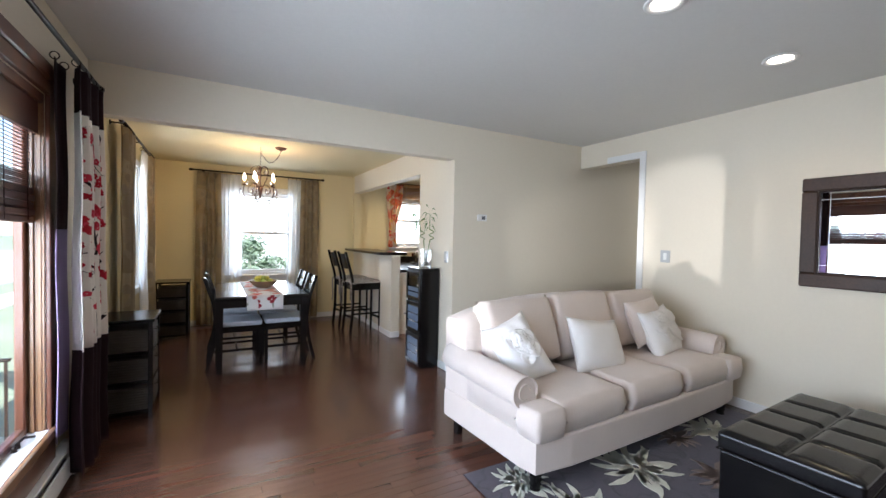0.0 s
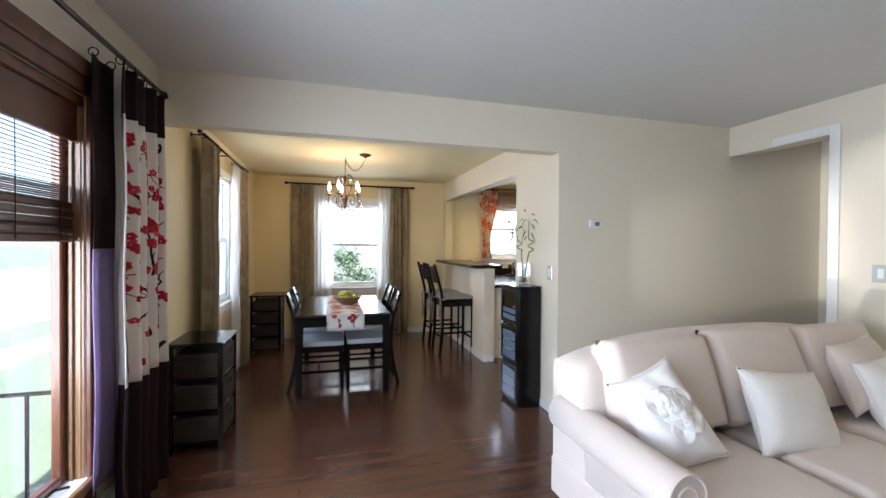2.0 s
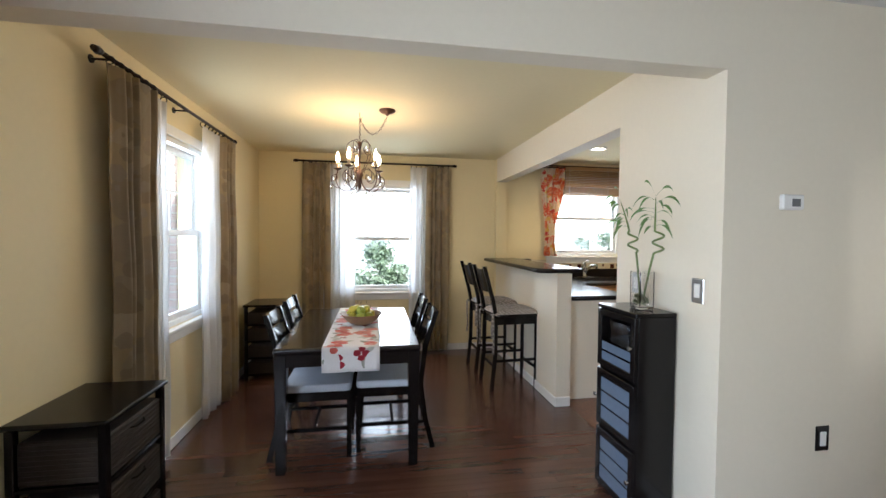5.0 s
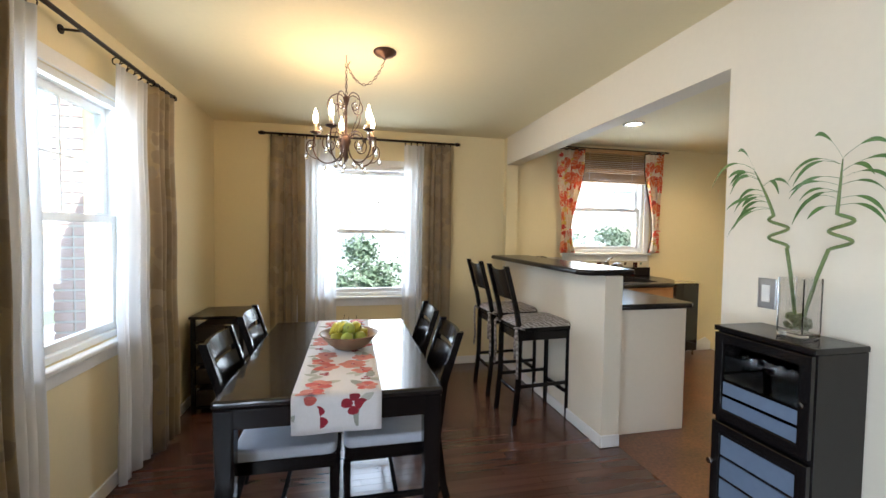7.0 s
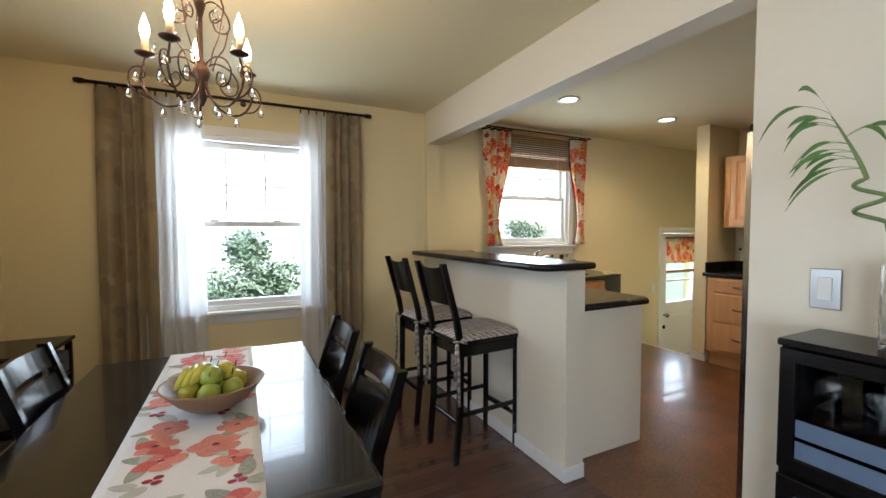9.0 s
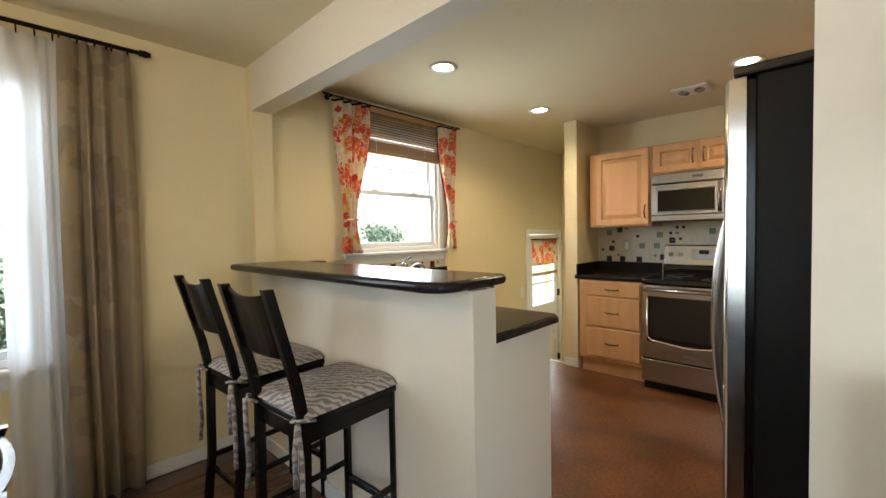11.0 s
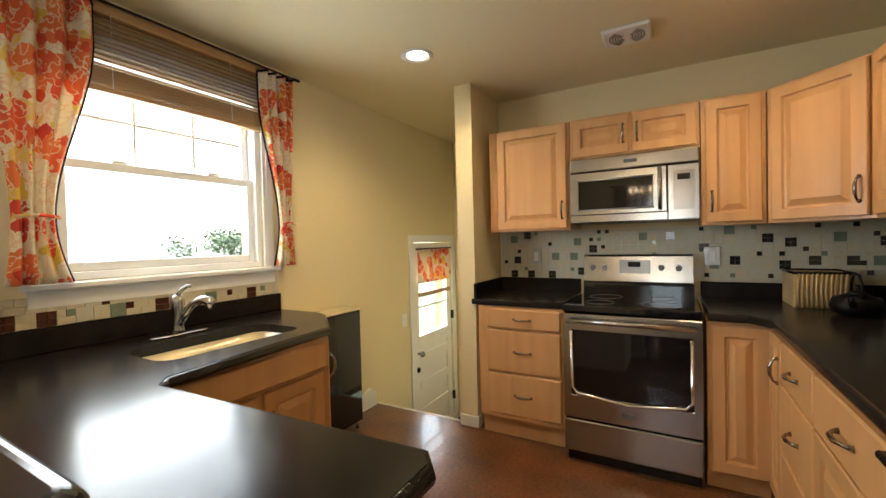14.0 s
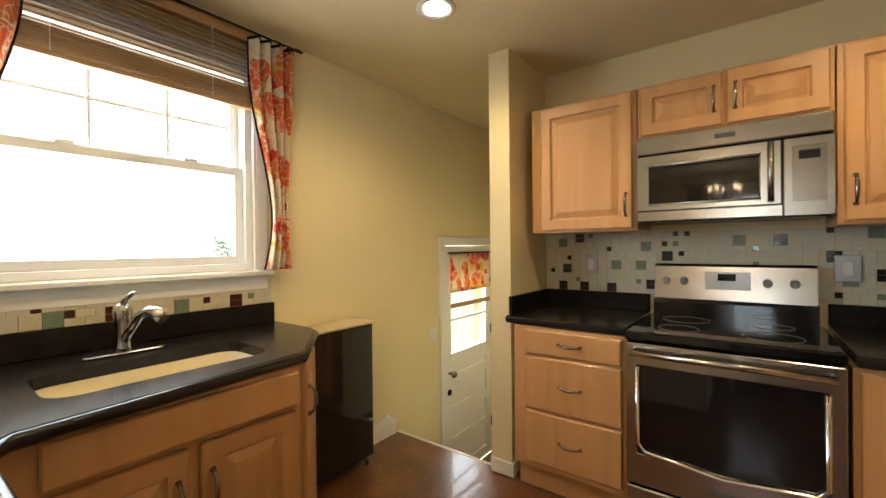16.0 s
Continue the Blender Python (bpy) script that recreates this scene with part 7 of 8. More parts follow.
part("top", box(4.09, 6.78, 0.857, 4.61, 6.968, 0.872, bevel=0.003), SINKM, t, "cream cabinet top")
part("door_panel", box(4.11, 6.782, 0.08, 4.59, 6.788, 0.85, bevel=0.002), BLACKGLOSS, t)
for x in (4.13, 4.57):
    for y in (6.82, 6.94):
        part("foot", cyl(bmesh.new(), (x, y, 0.001), (x, y, 0.06), 0.01, n=10), STEEL, t)

# stove worktops
t = thing("worktop", "black granite worktop between stove and pillar", "worktop", (5.18, 5.72, 0.9))
part("slab", box(4.885, 5.41, 0.895, 5.469, 6.039, 0.935, bevel=0.012, segments=3), STONE, t)
part("upstand", box(5.445, 5.41, 0.9355, 5.469, 6.03, 1.035, bevel=0.003), STONE, t)
part("side_upstand", box(4.93, 6.018, 0.9355, 5.444, 6.038, 1.035, bevel=0.003), STONE, t)
t = thing("worktop", "black granite corner worktop beside the stove", "worktop", (5.0, 4.0, 0.9))
part("slab", prism(bmesh.new(), [(5.469, 4.665), (4.815, 4.665), (4.80, 4.62), (4.80, 4.50), (4.70, 4.425), (3.47, 4.425), (3.47, 3.725), (5.469, 3.725)], 0.895, 0.935, 0.012, 3), STONE, t)
part("upstand", box(5.445, 3.75, 0.9355, 5.469, 4.665, 1.035, bevel=0.003), STONE, t)
part("side_upstand", box(3.48, 3.725, 0.9355, 5.444, 3.749, 1.035, bevel=0.003), STONE, t)


def stove():
    t = thing("kitchen_range", "stainless steel electric range with a black glass top", "stove", (5.13, 5.04, 0))
    y0, y1, xf = 4.685, 5.395, 4.80
    part("body", box(xf + 0.045, y0, 0.06, 5.44, y1, 0.895, bevel=0.004), BLACKWOOD, t)
    bm = bmesh.new()
    prism(bm, [(xf + 0.0, y0), (5.40, y0), (5.40, y1), (xf + 0.0, y1)], 0.90, 0.94, 0.008)
    part("cooktop", bm, OVEN, t, "black glass cooktop")
    for cx, cy, r in ((4.98, 4.88, 0.10), (4.98, 5.21, 0.08), (5.24, 4.87, 0.075), (5.24, 5.21, 0.10)):
        part("burner_ring", tube(bmesh.new(), [(cx + r * math.cos(a), cy + r * math.sin(a), 0.9402) for a in [2 * math.pi * k / 32 for k in range(32)]], 0.0012, 4, closed=True), GREYM, t)
    bm = bmesh.new()
    ring = [[bm.verts.new((x, y, z)) for y, z in ((ya, za), (yb, za), (yb, zb), (ya, zb))] for x, ya, yb, za, zb in ((xf, y0 + 0.002, y1 - 0.002, 0.275, 0.89), (xf, y0 + 0.045, y1 - 0.045, 0.41, 0.795), (xf + 0.042, y0 + 0.045, y1 - 0.045, 0.41, 0.795), (xf + 0.042, y0 + 0.002, y1 - 0.002, 0.275, 0.89))]
    for r0, r1 in zip(ring, ring[1:] + ring[:1]):
        for k in range(4):
            bm.faces.new((r0[k], r0[(k + 1) % 4], r1[(k + 1) % 4], r1[k]))
    bmesh.ops.recalc_face_normals(bm, faces=bm.faces)
    bmesh.ops.bevel(bm, geom=bm.edges[:], offset=0.003, segments=1, affect="EDGES")
    door = part("oven_door", bm, STEEL, t, "stainless steel oven door")
    part("oven_window", prism(bmesh.new(), [(xf + 0.006, y0 + 0.045), (xf + 0.03, y0 + 0.045), (xf + 0.03, y1 - 0.045), (xf + 0.006, y1 - 0.045)], 0.41, 0.795), OVEN, door, "black oven glass")
    bm = bmesh.new()
    tube(bm, [(xf - 0.002, y0 + 0.05, 0.79), (xf - 0.004, y0 + 0.05, 0.46), (xf - 0.004, y0 + 0.08, 0.425), (xf - 0.004, (y0 + y1) / 2, 0.395), (xf - 0.004, y1 - 0.08, 0.425), (xf - 0.004, y1 - 0.05, 0.46), (xf - 0.002, y1 - 0.05, 0.79)], 0.010, 8)
    part("door_bead", bm, CHROME, door)
    bm = bmesh.new()
    cyl(bm, (xf - 0.045, y0 + 0.03, 0.855), (xf - 0.045, y1 - 0.03, 0.855), 0.013, n=14)
    for y in (y0 + 0.04, y1 - 0.04):
        cyl(bm, (xf, y, 0.855), (xf - 0.045, y, 0.855), 0.011, n=12)
    part("handle", bm, STEEL, door)
    part("badge", box(xf - 0.003, 5.0, 0.325, xf, 5.08, 0.345, bevel=0.001), GREYM, door)
    part("warming_drawer", box(xf, y0 + 0.002, 0.075, xf + 0.042, y1 - 0.002, 0.262, bevel=0.006), STEEL, t)
    part("kick_plate", box(xf + 0.05, y0 + 0.01, 0.001, 5.4, y1 - 0.01, 0.06), BLACKWOOD, t)
    bm = bmesh.new()
    pr = [(5.385, 1.015), (5.38, 1.03), (5.40, 1.20), (5.415, 1.213), (5.455, 1.213), (5.455, 0.93), (5.40, 0.93)]
    a = [bm.verts.new((x, y0 + 0.02, z)) for x, z in pr]
    b = [bm.verts.new((x, y1 - 0.02, z)) for x, z in pr]
    for k in range(len(pr)):
        bm.faces.new((a[k], a[(k + 1) % len(pr)], b[(k + 1) % len(pr)], b[k]))
    bm.faces.new(a)
    bm.faces.new(b[::-1])
    bmesh.ops.recalc_face_normals(bm, faces=bm.faces)
    panel = part("control_panel", bm, STEEL, t, "stainless control panel with knobs and clock")
    part("backguard", box(5.385, y0 + 0.015, 0.941, 5.395, y1 - 0.015, 1.03), OVEN, t)
    for y in (y1 - 0.08, y1 - 0.16, y0 + 0.20, y0 + 0.10):
        bm = bmesh.new()
        cyl(bm, (5.392, y, 1.125), (5.37, y, 1.122), 0.020, 0.017, n=18)
        bx(bm, 5.362, y - 0.003, 1.106, 5.371, y + 0.003, 1.140, 0.001)
        part("knob", bm, PLATE, panel, "silver control knob")
    part("display", box(5.384, 5.01, 1.13, 5.389, 5.085, 1.165), OVEN, panel)
    part("button_field", box(5.3865, 4.95, 1.085, 5.39, 5.14, 1.175), PLATE, panel)


stove()


def microwave():
    t = thing("microwave_oven", "stainless steel microwave hung under the wall cabinets", "microwave", (5.28, 5.04, 1.43))
    y0, y1, xf, z0, z1 = 4.68, 5.40, 5.085, 1.43, 1.84
    part("body", box(xf + 0.03, y0, z0 + 0.006, 5.465, y1, z1, bevel=0.003), BLACKWOOD, t)
    part("vent_hood", box(xf - 0.004, y0, 1.755, xf + 0.029, y1, z1, bevel=0.008, segments=2), STEEL, t)
    part("bottom_rail", box(xf, y0 + 0.16, z0, xf + 0.029, y1, z0 + 0.05, bevel=0.004), STEEL, t)
    bm = bmesh.new()
    ya, za, zb = y0 + 0.165, z0 + 0.052, 1.75
    rings = [[bm.verts.new((x, y, z)) for y, z in ((a, c), (b, c), (b, d), (a, d))] for x, a, b, c, d in
             ((xf + 0.028, ya, y1, za, zb), (xf + 0.003, ya, y1, za, zb), (xf, ya + 0.003, y1 - 0.003, za + 0.003, zb - 0.003),
              (xf, ya + 0.072, y1 - 0.052, za + 0.027, zb - 0.052), (xf + 0.003, ya + 0.075, y1 - 0.055, za + 0.03, zb - 0.055), (xf + 0.028, ya + 0.075, y1 - 0.055, za + 0.03, zb - 0.055))]
    for r0, r1 in zip(rings, rings[1:] + rings[:1]):
        for q in range(4):
            bm.faces.new((r0[q], r0[(q + 1) % 4], r1[(q + 1) % 4], r1[q]))
    bmesh.ops.recalc_face_normals(bm, faces=bm.faces)
    door = part("door", bm, STEEL, t)
    part("door_glass", box(xf + 0.004, ya + 0.076, za + 0.031, xf + 0.02, y1 - 0.056, zb - 0.056), OVEN, door, "dark microwave door glass")
    bm = bmesh.new()
    tube(bm, [(xf - 0.002, ya + 0.07, zb - 0.05), (xf - 0.002, y1 - 0.052, zb - 0.05), (xf - 0.002, y1 - 0.052, za + 0.028), (xf - 0.002, ya + 0.07, za + 0.028)], 0.006, 6, closed=True)
    part("door_bead", bm, PLATE, door)
    bm = bmesh.new()
    cyl(bm, (xf - 0.03, ya + 0.035, za + 0.01), (xf - 0.03, ya + 0.035, zb - 0.01), 0.011, n=12)
    for z in (za + 0.03, zb - 0.03):
        cyl(bm, (xf, ya + 0.035, z), (xf - 0.03, ya + 0.035, z), 0.009, n=10)
    part("handle", bm, STEEL, door)
    cp = part("control_panel", box(xf, y0, z0, xf + 0.028, y0 + 0.158, 1.75, bevel=0.003), STEEL, t)
    part("keypad", box(xf - 0.002, y0 + 0.025, z0 + 0.06, xf, y0 + 0.13, 1.715, bevel=0.0008), PULLM, cp)
    part("display", box(xf - 0.004, y0 + 0.045, 1.66, xf - 0.0025, y0 + 0.11, 1.695), OVEN, cp)
    part("badge", box(xf - 0.007, 5.0, 1.79, xf - 0.004, 5.075, 1.81, bevel=0.001), GREYM, t)
    part("underside_grille", box(xf + 0.04, y0 + 0.01, z0 - 0.004, 5.45, y1 - 0.01, z0 + 0.005), BLACKWOOD, t)


microwave()


def fridge():
    t = thing("refrigerator", "side by side stainless steel refrigerator with black pebbled sides", "refrigerator", (2.96, 4.08, 0))
    x0, x1, y0, yf, h = 2.52, 3.45, 3.73, 4.375, 1.76
    part("body", box(x0, y0, 0.05, x1, yf, h, bevel=0.006), FRIDGESIDE, t, "black pebbled steel body")
    part("gasket", box(x0 + 0.012, yf, 0.10, x1 - 0.012, yf + 0.018, h - 0.01), BLACKWOOD, t)
    part("kick_grille", box(x0 + 0.01, yf - 0.02, 0.001, x1 - 0.01, yf + 0.015, 0.085), BLACKWOOD, t)
    split = 2.97

    def door(a, b, name):
        bm = bmesh.new()
        ol = [(a, yf + 0.02), (b, yf + 0.02)]
        mid, half = (x0 + x1) / 2, (x1 - x0) / 2
        n = 10
        for i in range(n + 1):
            x = b + (a - b) * i / n
            y = yf + 0.072 + 0.028 * (1 - ((x - mid) / half) ** 2)
            if i in (0, n):
                y -= 0.012
            ol.append((x, y))
        prism(bm, ol, 0.10, h, 0.006)
        for f in bm.faces:
            f.smooth = abs(f.normal.z) < 0.3 and f.normal.y > 0.5
        return part(name, bm, FRIDGESTEEL, t, "curved brushed steel door")
    dl = door(x0 + 0.003, split - 0.004, "door")
    dr = door(split + 0.004, x1 - 0.003, "door")
    for d, x in ((dl, split - 0.045), (dr, split + 0.045)):
        bm = bmesh.new()
        tube(bm, curve_of([(x, yf + 0.095, 1.42), (x, yf + 0.118, 1.38), (x, yf + 0.148, 1.22), (x, yf + 0.158, 1.02), (x, yf + 0.148, 0.80), (x, yf + 0.118, 0.60), (x, yf + 0.095, 0.55)], 3), 0.017, 12)
        part("handle", bm, STEEL, d, "bowed polished steel handle")
    disp = part("ice_dispenser", box(3.09, yf + 0.094, 0.92, 3.35, yf + 0.108, 1.38, bevel=0.006), BLACKGLOSS, dr, "black ice and water dispenser")
    part("control_panel", box(3.11, yf + 0.109, 1.25, 3.33, yf + 0.113, 1.36, bevel=0.002), OVEN, disp)
    part("drip_tray", box(3.12, yf + 0.109, 0.94, 3.32, yf + 0.135, 0.955, bevel=0.004), BLACKWOOD, disp)
    bm = bmesh.new()
    ol = [(x0, yf - 0.12), (x1, yf - 0.12)] + [(x1 + (x0 - x1) * i / 10, yf + 0.05 + 0.035 * (1 - (2 * i / 10 - 1) ** 2)) for i in range(11)]
    prism(bm, ol, h + 0.001, h + 0.03, 0.008)
    part("top_cap", bm, BLACKGLOSS, t)


fridge()

t = thing("knife_block", "dark knife block with black handled knives on the worktop", "knife block", (2.62, 6.80, 0.935))
bm = box(-0.05, -0.08, 0, 0.05, 0.08, 0.16, bevel=0.006)
bm.transform(Matrix.Translation((2.62, 6.82, 0.937)) @ Matrix.Shear("XZ", 4, (0.0, 0.0)))
part("block", bm, BLACKWOOD, t)
for i in range(3):
    for j in range(3):
        bm = box(-0.008, -0.011, 0, 0.008, 0.011, 0.10, bevel=0.004)
        bm.transform(Matrix.Translation((2.60 + 0.028 * i, 6.77 + 0.045 * j, 1.09)) @ Matrix.Rotation(radians(-32), 4, "Y"))
        part("knife_handle", bm, BLACKGLOSS, t)
t = thing("cane_basket", "light woven cane basket on the corner worktop", "basket", (5.30, 4.18, 0.935))
bm = bmesh.new()
bx(bm, 5.14, 4.02, 0.937, 5.40, 4.035, 1.12, 0.003)
bx(bm, 5.14, 4.245, 0.937, 5.40, 4.26, 1.12, 0.003)
bx(bm, 5.14, 4.036, 0.937, 5.155, 4.244, 1.12, 0.003)
bx(bm, 5.385, 4.036, 0.937, 5.40, 4.244, 1.12, 0.003)
bx(bm, 5.156, 4.036, 0.937, 5.384, 4.244, 0.947)
part("body", bm, BASKET, t)
for k in range(12):
    y = 4.03 + 0.019 * k
    part("cane", tube(bmesh.new(), [(5.137, y, 0.94), (5.132, y + 0.006, 1.03), (5.137, y, 1.12)], 0.006, 6), BASKET, t)
part("rim", tube(bmesh.new(), [(5.137, 4.02, 1.122), (5.40, 4.02, 1.122), (5.40, 4.26, 1.122), (5.137, 4.26, 1.122)], 0.008, 6, closed=True), BLACKWOOD, t)
t = thing("kettle", "small black cast iron kettle with a high handle", "kettle", (4.98, 4.05, 0.935))
bm = bmesh.new()
lathe(bm, [(0.05, 0.0), (0.085, 0.012), (0.098, 0.045), (0.085, 0.085), (0.04, 0.10)], (4.98, 4.06, 0.937), 24)
part("body", bm, FRIDGESIDE, t)
bm = bmesh.new()
lathe(bm, [(0.042, 0.101), (0.03, 0.112), (0.008, 0.118), (0.012, 0.13), (0.004, 0.136)], (4.98, 4.06, 0.937), 16)
part("lid", bm, FRIDGESIDE, t)
part("spout", tube(bmesh.new(), [(4.91, 4.09, 0.985), (4.875, 4.105, 1.01), (4.86, 4.11, 1.04)], [0.018, 0.013, 0.010], 8), FRIDGESIDE, t)
part("handle", tube(bmesh.new(), [(4.91, 4.06, 1.02), (4.915, 4.06, 1.09), (4.95, 4.06, 1.13), (5.01, 4.06, 1.13), (5.045, 4.06, 1.09), (5.05, 4.06, 1.02)], 0.006, 8), FRIDGESIDE, t)

# ---- outdoors ----
structure("road", box(-24, -60, -0.899, -7.6, 60, -0.88), ROADM, "pale asphalt street beyond the lawn")
structure("pavement", box(-6.3, -60, -0.899, -5.3, 60, -0.87), CONC, "pale concrete pavement along the street")
structure("pavement", box(-2.2, -4, -0.899, -0.8, 2.95, -0.25, bevel=0.02), CONC, "concrete front step outside the picture window")


def railing():
    t = thing("porch_railing", "black iron railing of the front step outside the picture window", "railing", (-1.6, 2.87, -0.25))
    part("top_rail", box(-2.15, 2.858, 0.685, -0.88, 2.882, 0.702, bevel=0.004), IRON, t)
    part("bottom_rail", box(-2.15, 2.863, -0.12, -0.88, 2.877, -0.10, bevel=0.003), IRON, t)
    for k in range(10):
        x = -0.90 - k * 0.125
        part("post", box(x - 0.006, 2.864, -0.245 if k % 3 == 0 else -0.12, x + 0.006, 2.876, 0.685), IRON, t)


railing()


def siding_house(name, label, x0, y0, x1, y1, h, face):
    t = thing(name, label, "house", ((x0 + x1) / 2, (y0 + y1) / 2, -0.9))
    part("wall", box(x0, y0, -0.9, x1, y1, h), SIDING, t)
    bm = bmesh.new()
    n = int((h + 0.9) / 0.2)
    for i in range(n):
        z = -0.9 + i * 0.2
        a = [bm.verts.new(p) for p in ((x0 - 0.03, y0 - 0.03, z), (x1 + 0.03, y0 - 0.03, z), (x1 + 0.03, y1 + 0.03, z), (x0 - 0.03, y1 + 0.03, z))]
        b = [bm.verts.new(p) for p in ((x0 - 0.005, y0 - 0.005, z + 0.2), (x1 + 0.005, y0 - 0.005, z + 0.2), (x1 + 0.005, y1 + 0.005, z + 0.2), (x0 - 0.005, y1 + 0.005, z + 0.2))]
        for k in range(4):
            bm.faces.new((a[k], a[(k + 1) % 4], b[(k + 1) % 4], b[k]))
    part("siding", bm, SIDING, t)
    bm = bmesh.new()
    cx = (x0 + x1) / 2
    v = [bm.verts.new(p) for p in ((x0 - 0.4, y0 - 0.4, h), (x1 + 0.4, y0 - 0.4, h), (x1 + 0.4, y1 + 0.4, h), (x0 - 0.4, y1 + 0.4, h), (cx, y0 - 0.4, h + 2), (cx, y1 + 0.4, h + 2))]
    for q in ((0, 3, 5, 4), (1, 4, 5, 2), (0, 4, 1), (3, 2, 5), (0, 1, 2, 3)):
        bm.faces.new([v[i] for i in q])
    bmesh.ops.recalc_face_normals(bm, faces=bm.faces)
    part("roof", bm, CONC, t)
    for k in range(3):
        if face == "-y":
            x = x0 + (x1 - x0) * (k + 0.5) / 3
            w = part("window", box(x - 0.6, y0 - 0.09, 0.3, x + 0.6, y0 - 0.03, 1.6, bevel=0.01), VINYL, t)
            part("pane", box(x - 0.5, y0 - 0.1, 0.4, x + 0.5, y0 - 0.091, 1.5), GREYPANE, w)
        else:
            y = y0 + (y1 - y0) * (k + 0.5) / 3
            w = part("window", box(x1 + 0.03, y - 0.6, 0.3, x1 + 0.09, y + 0.6, 1.6, bevel=0.01), VINYL, t)
            part("pane", box(x1 + 0.091, y - 0.5, 0.4, x1 + 0.1, y + 0.5, 1.5), GREYPANE, w)
    return t


siding_house("house", "pale sided house across the lawn behind the kitchen", -2, 22, 14, 30, 7.4, "-y")
siding_house("house", "pale sided house across the street", -38, -8, -29, 12, 2.8, "+x")


def bush(name, label, x, y, r, h, seed, count=1500):
    """A shrub: several stems and a loose crown of small leaves."""
    t = thing(name, label, "bush", (x, y, -0.9))
    rnd = random.Random(seed)
    stems, lv = bmesh.new(), bmesh.new()
    hubs = []
    for k in range(11):
        a, q = rnd.uniform(0, 6.28), rnd.uniform(0.15, 0.8)
        top = Vector((x + r * q * math.cos(a), y + r * q * math.sin(a), -0.9 + h * rnd.uniform(0.62, 0.95) * (1.1 - 0.35 * q)))
        base = Vector((x + 0.12 * math.cos(a), y + 0.12 * math.sin(a), -0.9))
        tube(stems, [base, base.lerp(top, 0.5) + Vector((0.04, -0.03, 0.08)), top], [0.022, 0.013, 0.005], 6)
        hubs.append((top, r * rnd.uniform(0.24, 0.42)))
    for _ in range(count):
        c, rr = rnd.choice(hubs)
        d = Vector((rnd.gauss(0, 1), rnd.gauss(0, 1), rnd.gauss(0, 0.8)))
        p = c + d.normalized() * rr * rnd.uniform(0.35, 1.0)
        a, b, L = rnd.uniform(0, 6.28), rnd.uniform(-0.9, 0.9), rnd.uniform(0.035, 0.065)
        u = Vector((math.cos(a) * math.cos(b), math.sin(a) * math.cos(b), math.sin(b)))
        w = u.cross(Vector((rnd.uniform(-1, 1), rnd.uniform(-1, 1), 1))).normalized() * L * 0.32
        vs = [lv.verts.new(q) for q in (p - u * L, p + w, p + u * L, p - w)]
        lv.faces.new(vs)
    part("stems", stems, BARK, t)
    part("foliage", lv, FOLIAGE, t)


bush("bush", "leafy green shrub outside the dining end window", 0.80, 9.7, 1.05, 2.12, 3, 4200)
bush("bush", "low leafy shrub beside the taller one", 2.0, 10.2, 0.8, 2.0, 4, 2500)
bush("bush", "leafy green shrub outside the kitchen window", 6.6, 11.5, 0.9, 2.85, 6, 2500)
t = thing("brick_pier", "brown brick pier at the corner outside the dining window", "brick pier", (-1.35, 6.2, -0.9))
core = bmesh.new()
bx(core, -1.44, 6.11, -0.9, -1.20, 6.33, 2.7)
part("mortar", core, CONC, t)
for i in range(48):
    z = -0.9 + i * 0.075
    for k in range(2):
        part("brick", box(-1.448 + 0.132 * k, 6.102, z + 0.005, -1.326 + 0.132 * k, 6.338, z + 0.066, bevel=0.004), BRICK, t)


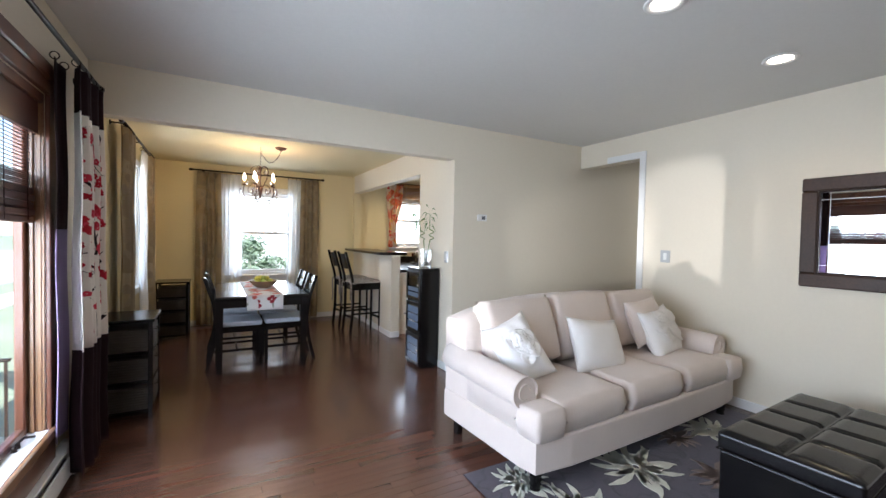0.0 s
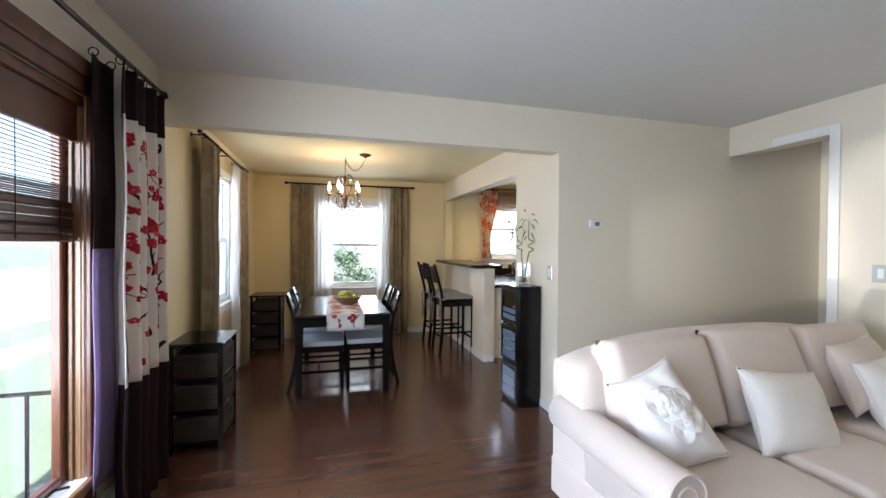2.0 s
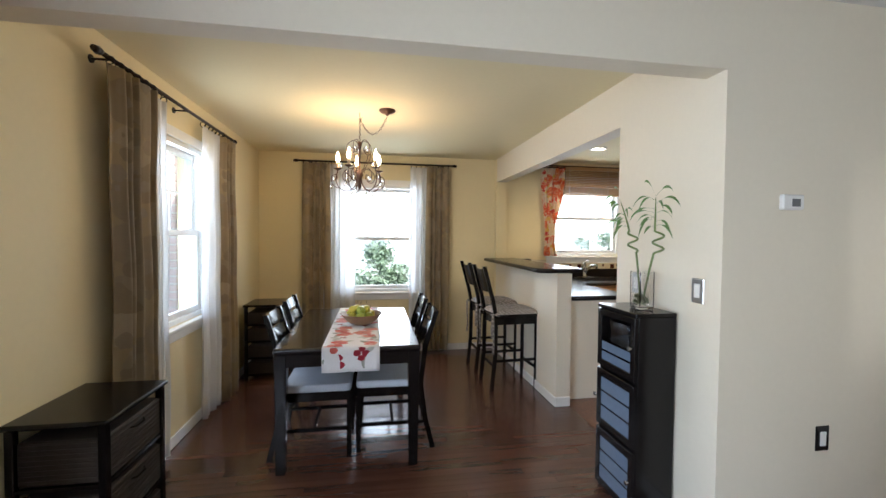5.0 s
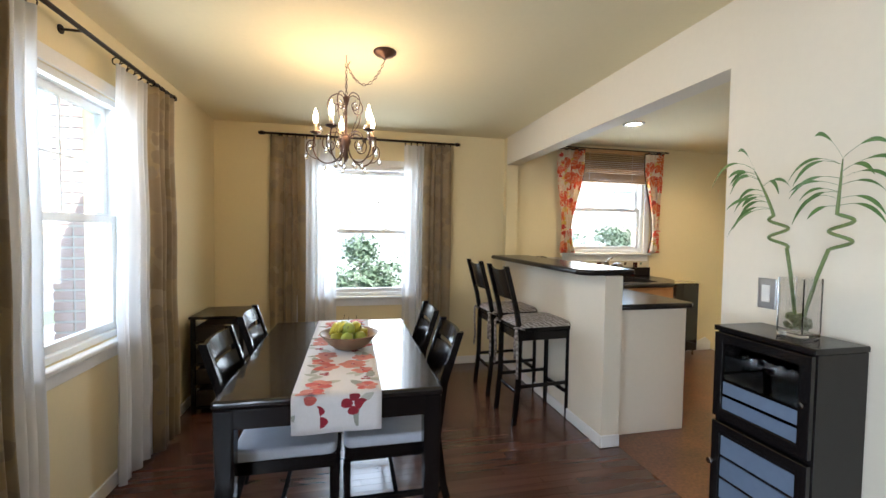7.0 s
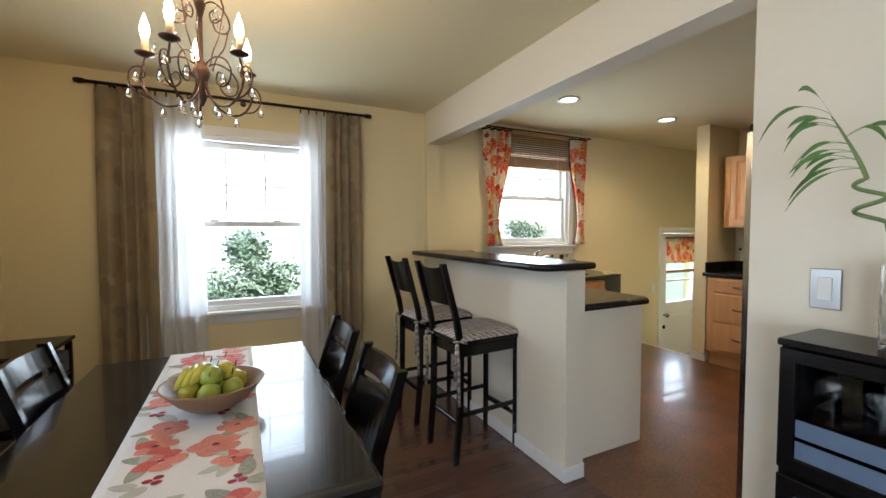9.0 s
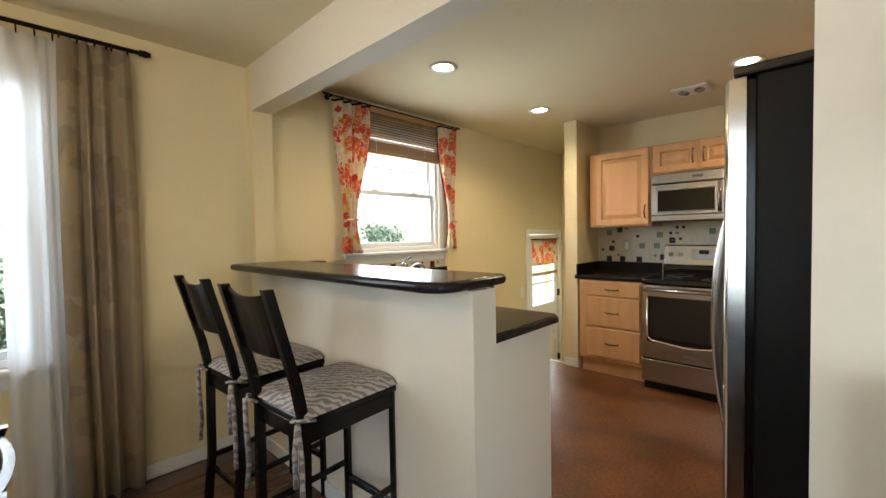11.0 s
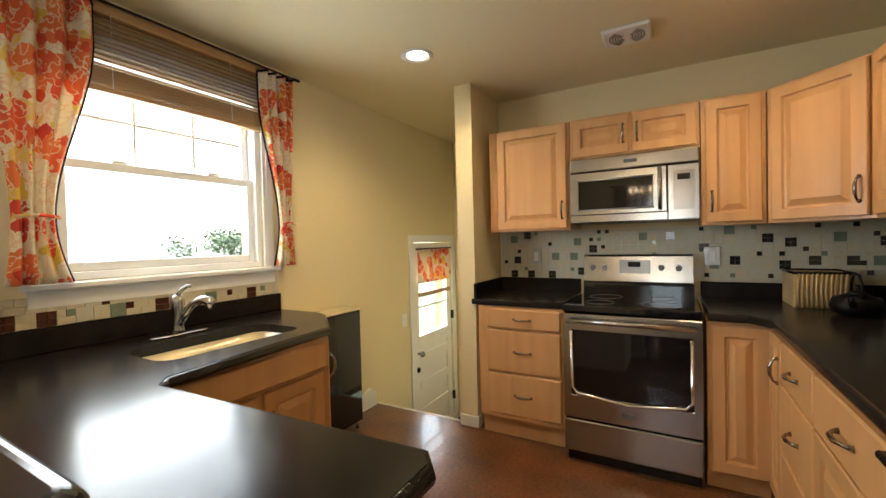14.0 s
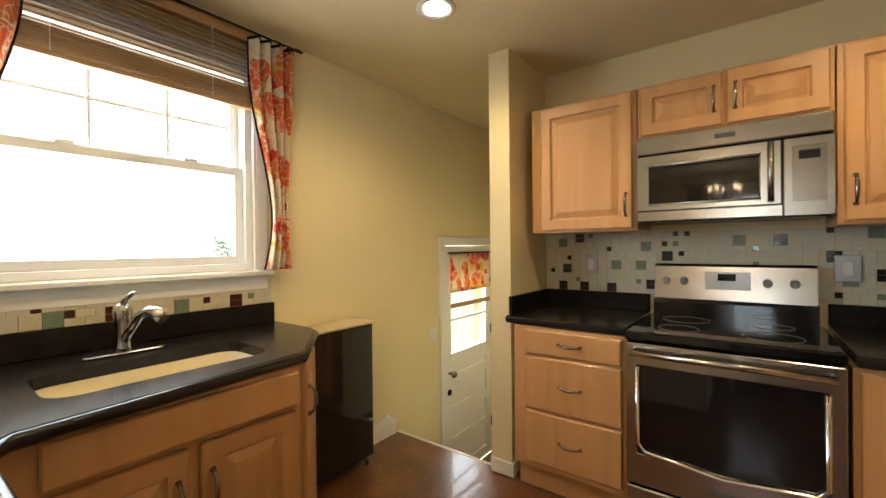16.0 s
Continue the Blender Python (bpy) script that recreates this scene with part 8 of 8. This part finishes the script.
def backsplash(origin, u, n, w, h, unit, seed, pale):
    """Small tumbled tiles set in a pattern: 2 x 2 groups of dark tiles, single green and dark squares, travertine between."""
    o, u, n = Vector(origin), Vector(u), Vector(n)
    t = thing("trim", "cream and green mosaic tile splashback", "", o)
    t["kind"] = "structure"
    rnd = random.Random(seed)
    nu, nv = int(w / unit), int(h / unit)
    g = [[None] * nv for _ in range(nu)]
    cells = []

    def free(i, j, a, b):
        return i + a <= nu and j + b <= nv and all(g[i + p][j + q] is None for p in range(a) for q in range(b))

    def put(i, j, a, b, kind):
        for p in range(a):
            for q in range(b):
                g[i + p][j + q] = 1
        cells.append((i, j, a, b, kind))
    spots = []

    def apart(i, j, gap):
        return all(abs(i - a) > gap or abs(j - b) > gap for a, b in spots)
    for _ in range(int(nu * nv / 14)):
        i, j = rnd.randrange(nu), rnd.randrange(nv)
        if free(i, j, 2, 2) and apart(i, j, 3):
            spots.append((i, j))
            if rnd.random() < 0.5:
                for p in (0, 1):
                    for q in (0, 1):
                        put(i + p, j + q, 1, 1, "dark")
            else:
                put(i, j, 2, 2, "green")
    for _ in range(int(nu * nv / 22)):
        i, j = rnd.randrange(nu), rnd.randrange(nv)
        if free(i, j, 1, 1) and apart(i, j, 1):
            spots.append((i, j))
            put(i, j, 1, 1, rnd.choice(("dark", "dark", "green")))
    for i in range(nu):
        for j in range(nv):
            if g[i][j] is None:
                a = b = 1
                if free(i, j, 2, 2) and rnd.random() < 0.6:
                    a = b = 2
                elif free(i, j, 2, 1):
                    a = 2
                put(i, j, a, b, "pale")
    meshes = {}
    bk = bmesh.new()
    ext = [o, o + u * w, o + u * w + Vector((0, 0, h)), o + Vector((0, 0, h))]
    f = [bk.verts.new(p) for p in ext] + [bk.verts.new(p + n * 0.006) for p in ext]
    for q in ((0, 1, 2, 3), (4, 5, 6, 7), (0, 1, 5, 4), (1, 2, 6, 5), (2, 3, 7, 6), (3, 0, 4, 7)):
        bk.faces.new([f[i] for i in q])
    bmesh.ops.recalc_face_normals(bk, faces=bk.faces)
    part("grout_bed", bk, GROUT, t)
    for i, j, a, b, kind in cells:
        m = {"dark": TILE_K if pale == 2 else TILE_R, "green": TILE_G}.get(kind) or TILE_C[pale if rnd.random() < 0.6 else rnd.randrange(3)]
        key = (a, b, m.name)
        if key not in meshes:
            bm = bmesh.new()
            gp = 0.0004
            lo = [o * 0 + u * x + Vector((0, 0, z)) for x, z in ((gp, gp), (a * unit - gp, gp), (a * unit - gp, b * unit - gp), (gp, b * unit - gp))]
            c = sum(lo, Vector()) / 4
            r0 = [bm.verts.new(p) for p in lo]
            r1 = [bm.verts.new(p + n * 0.0035) for p in lo]
            r2 = [bm.verts.new(c + (p - c) * 0.95 + n * 0.005) for p in lo]
            for r, s_ in ((r0, r1), (r1, r2)):
                for k in range(4):
                    bm.faces.new((r[k], r[(k + 1) % 4], s_[(k + 1) % 4], s_[k]))
            bm.faces.new(r2)
            bm.faces.new(r0[::-1])
            bmesh.ops.recalc_face_normals(bm, faces=bm.faces)
            me = bpy.data.meshes.new("tile")
            bm.to_mesh(me)
            bm.free()
            me.materials.append(m)
            meshes[key] = me
        ob = new("tile", meshes[key])
        ob.parent = t
        ob.location = u * (i * unit) + Vector((0, 0, j * unit)) + n * 0.006


backsplash((5.469, 6.03, 1.036), (0, -1, 0), (-1, 0, 0), 2.28, 0.354, 0.0272, 4, 2)
backsplash((5.46, 3.721, 1.036), (-1, 0, 0), (0, 1, 0), 1.3, 0.354, 0.0272, 5, 2)
backsplash((2.335, 6.979, 1.036), (1, 0, 0), (0, -1, 0), 1.72, 0.12, 0.030, 6, 0)


def boards():
    """Oak boards of 57 mm that run across the house; those the walk passes are parts of the floor."""
    rnd = random.Random(9)
    wd, th = 0.0572, 0.02
    meshes = {}
    rest = bmesh.new()
    near = 0
    y = YB
    row = 0
    while y < YD - 0.001:
        x1max = XR - 0.0 if y < 3.45 - wd else 2.329
        y2 = min(y + wd, YD)
        x = XL - rnd.uniform(0, 0.9)
        while x < x1max:
            L = rnd.choice((0.55, 0.8, 1.05, 1.3, 1.6))
            a, b = max(x, XL), min(x + L, x1max)
            x += L
            if b - a < 0.03:
                continue
            inner = 0.6 < y < 5.3 and near < 300
            if inner:
                near += 1
                key = round(b - a, 3)
                if key not in meshes:
                    me = bpy.data.meshes.new("board")
                    bm = box(0.0007, 0.0007, -th, b - a - 0.0007, wd - 0.0007, 0.0, bevel=0.0006)
                    bm.to_mesh(me)
                    bm.free()
                    me.materials.append(FLOOR)
                    meshes[key] = me
                ob = new("board", meshes[key])
                ob.parent = floor_living
                ob.location = (a, y, 0.0)
            else:
                bx(rest, a + 0.0007, y + 0.0007, -th + 0.0005, b - 0.0007, y2 - 0.0007, 0.0)
        y += wd
        row += 1
    ob = part("boards", rest, FLOOR_REST, floor_living)
    ob["kind"] = "stuff"


FLOOR_REST = FLOOR.copy()
_n = FLOOR_REST.node_tree.nodes
_g = _n.new("ShaderNodeNewGeometry")
_i = [q for q in _n if q.type == "OBJECT_INFO"][0]
for _l in list(_i.outputs["Random"].links):
    FLOOR_REST.node_tree.links.new(_g.outputs["Random Per Island"], _l.to_socket)
boards()
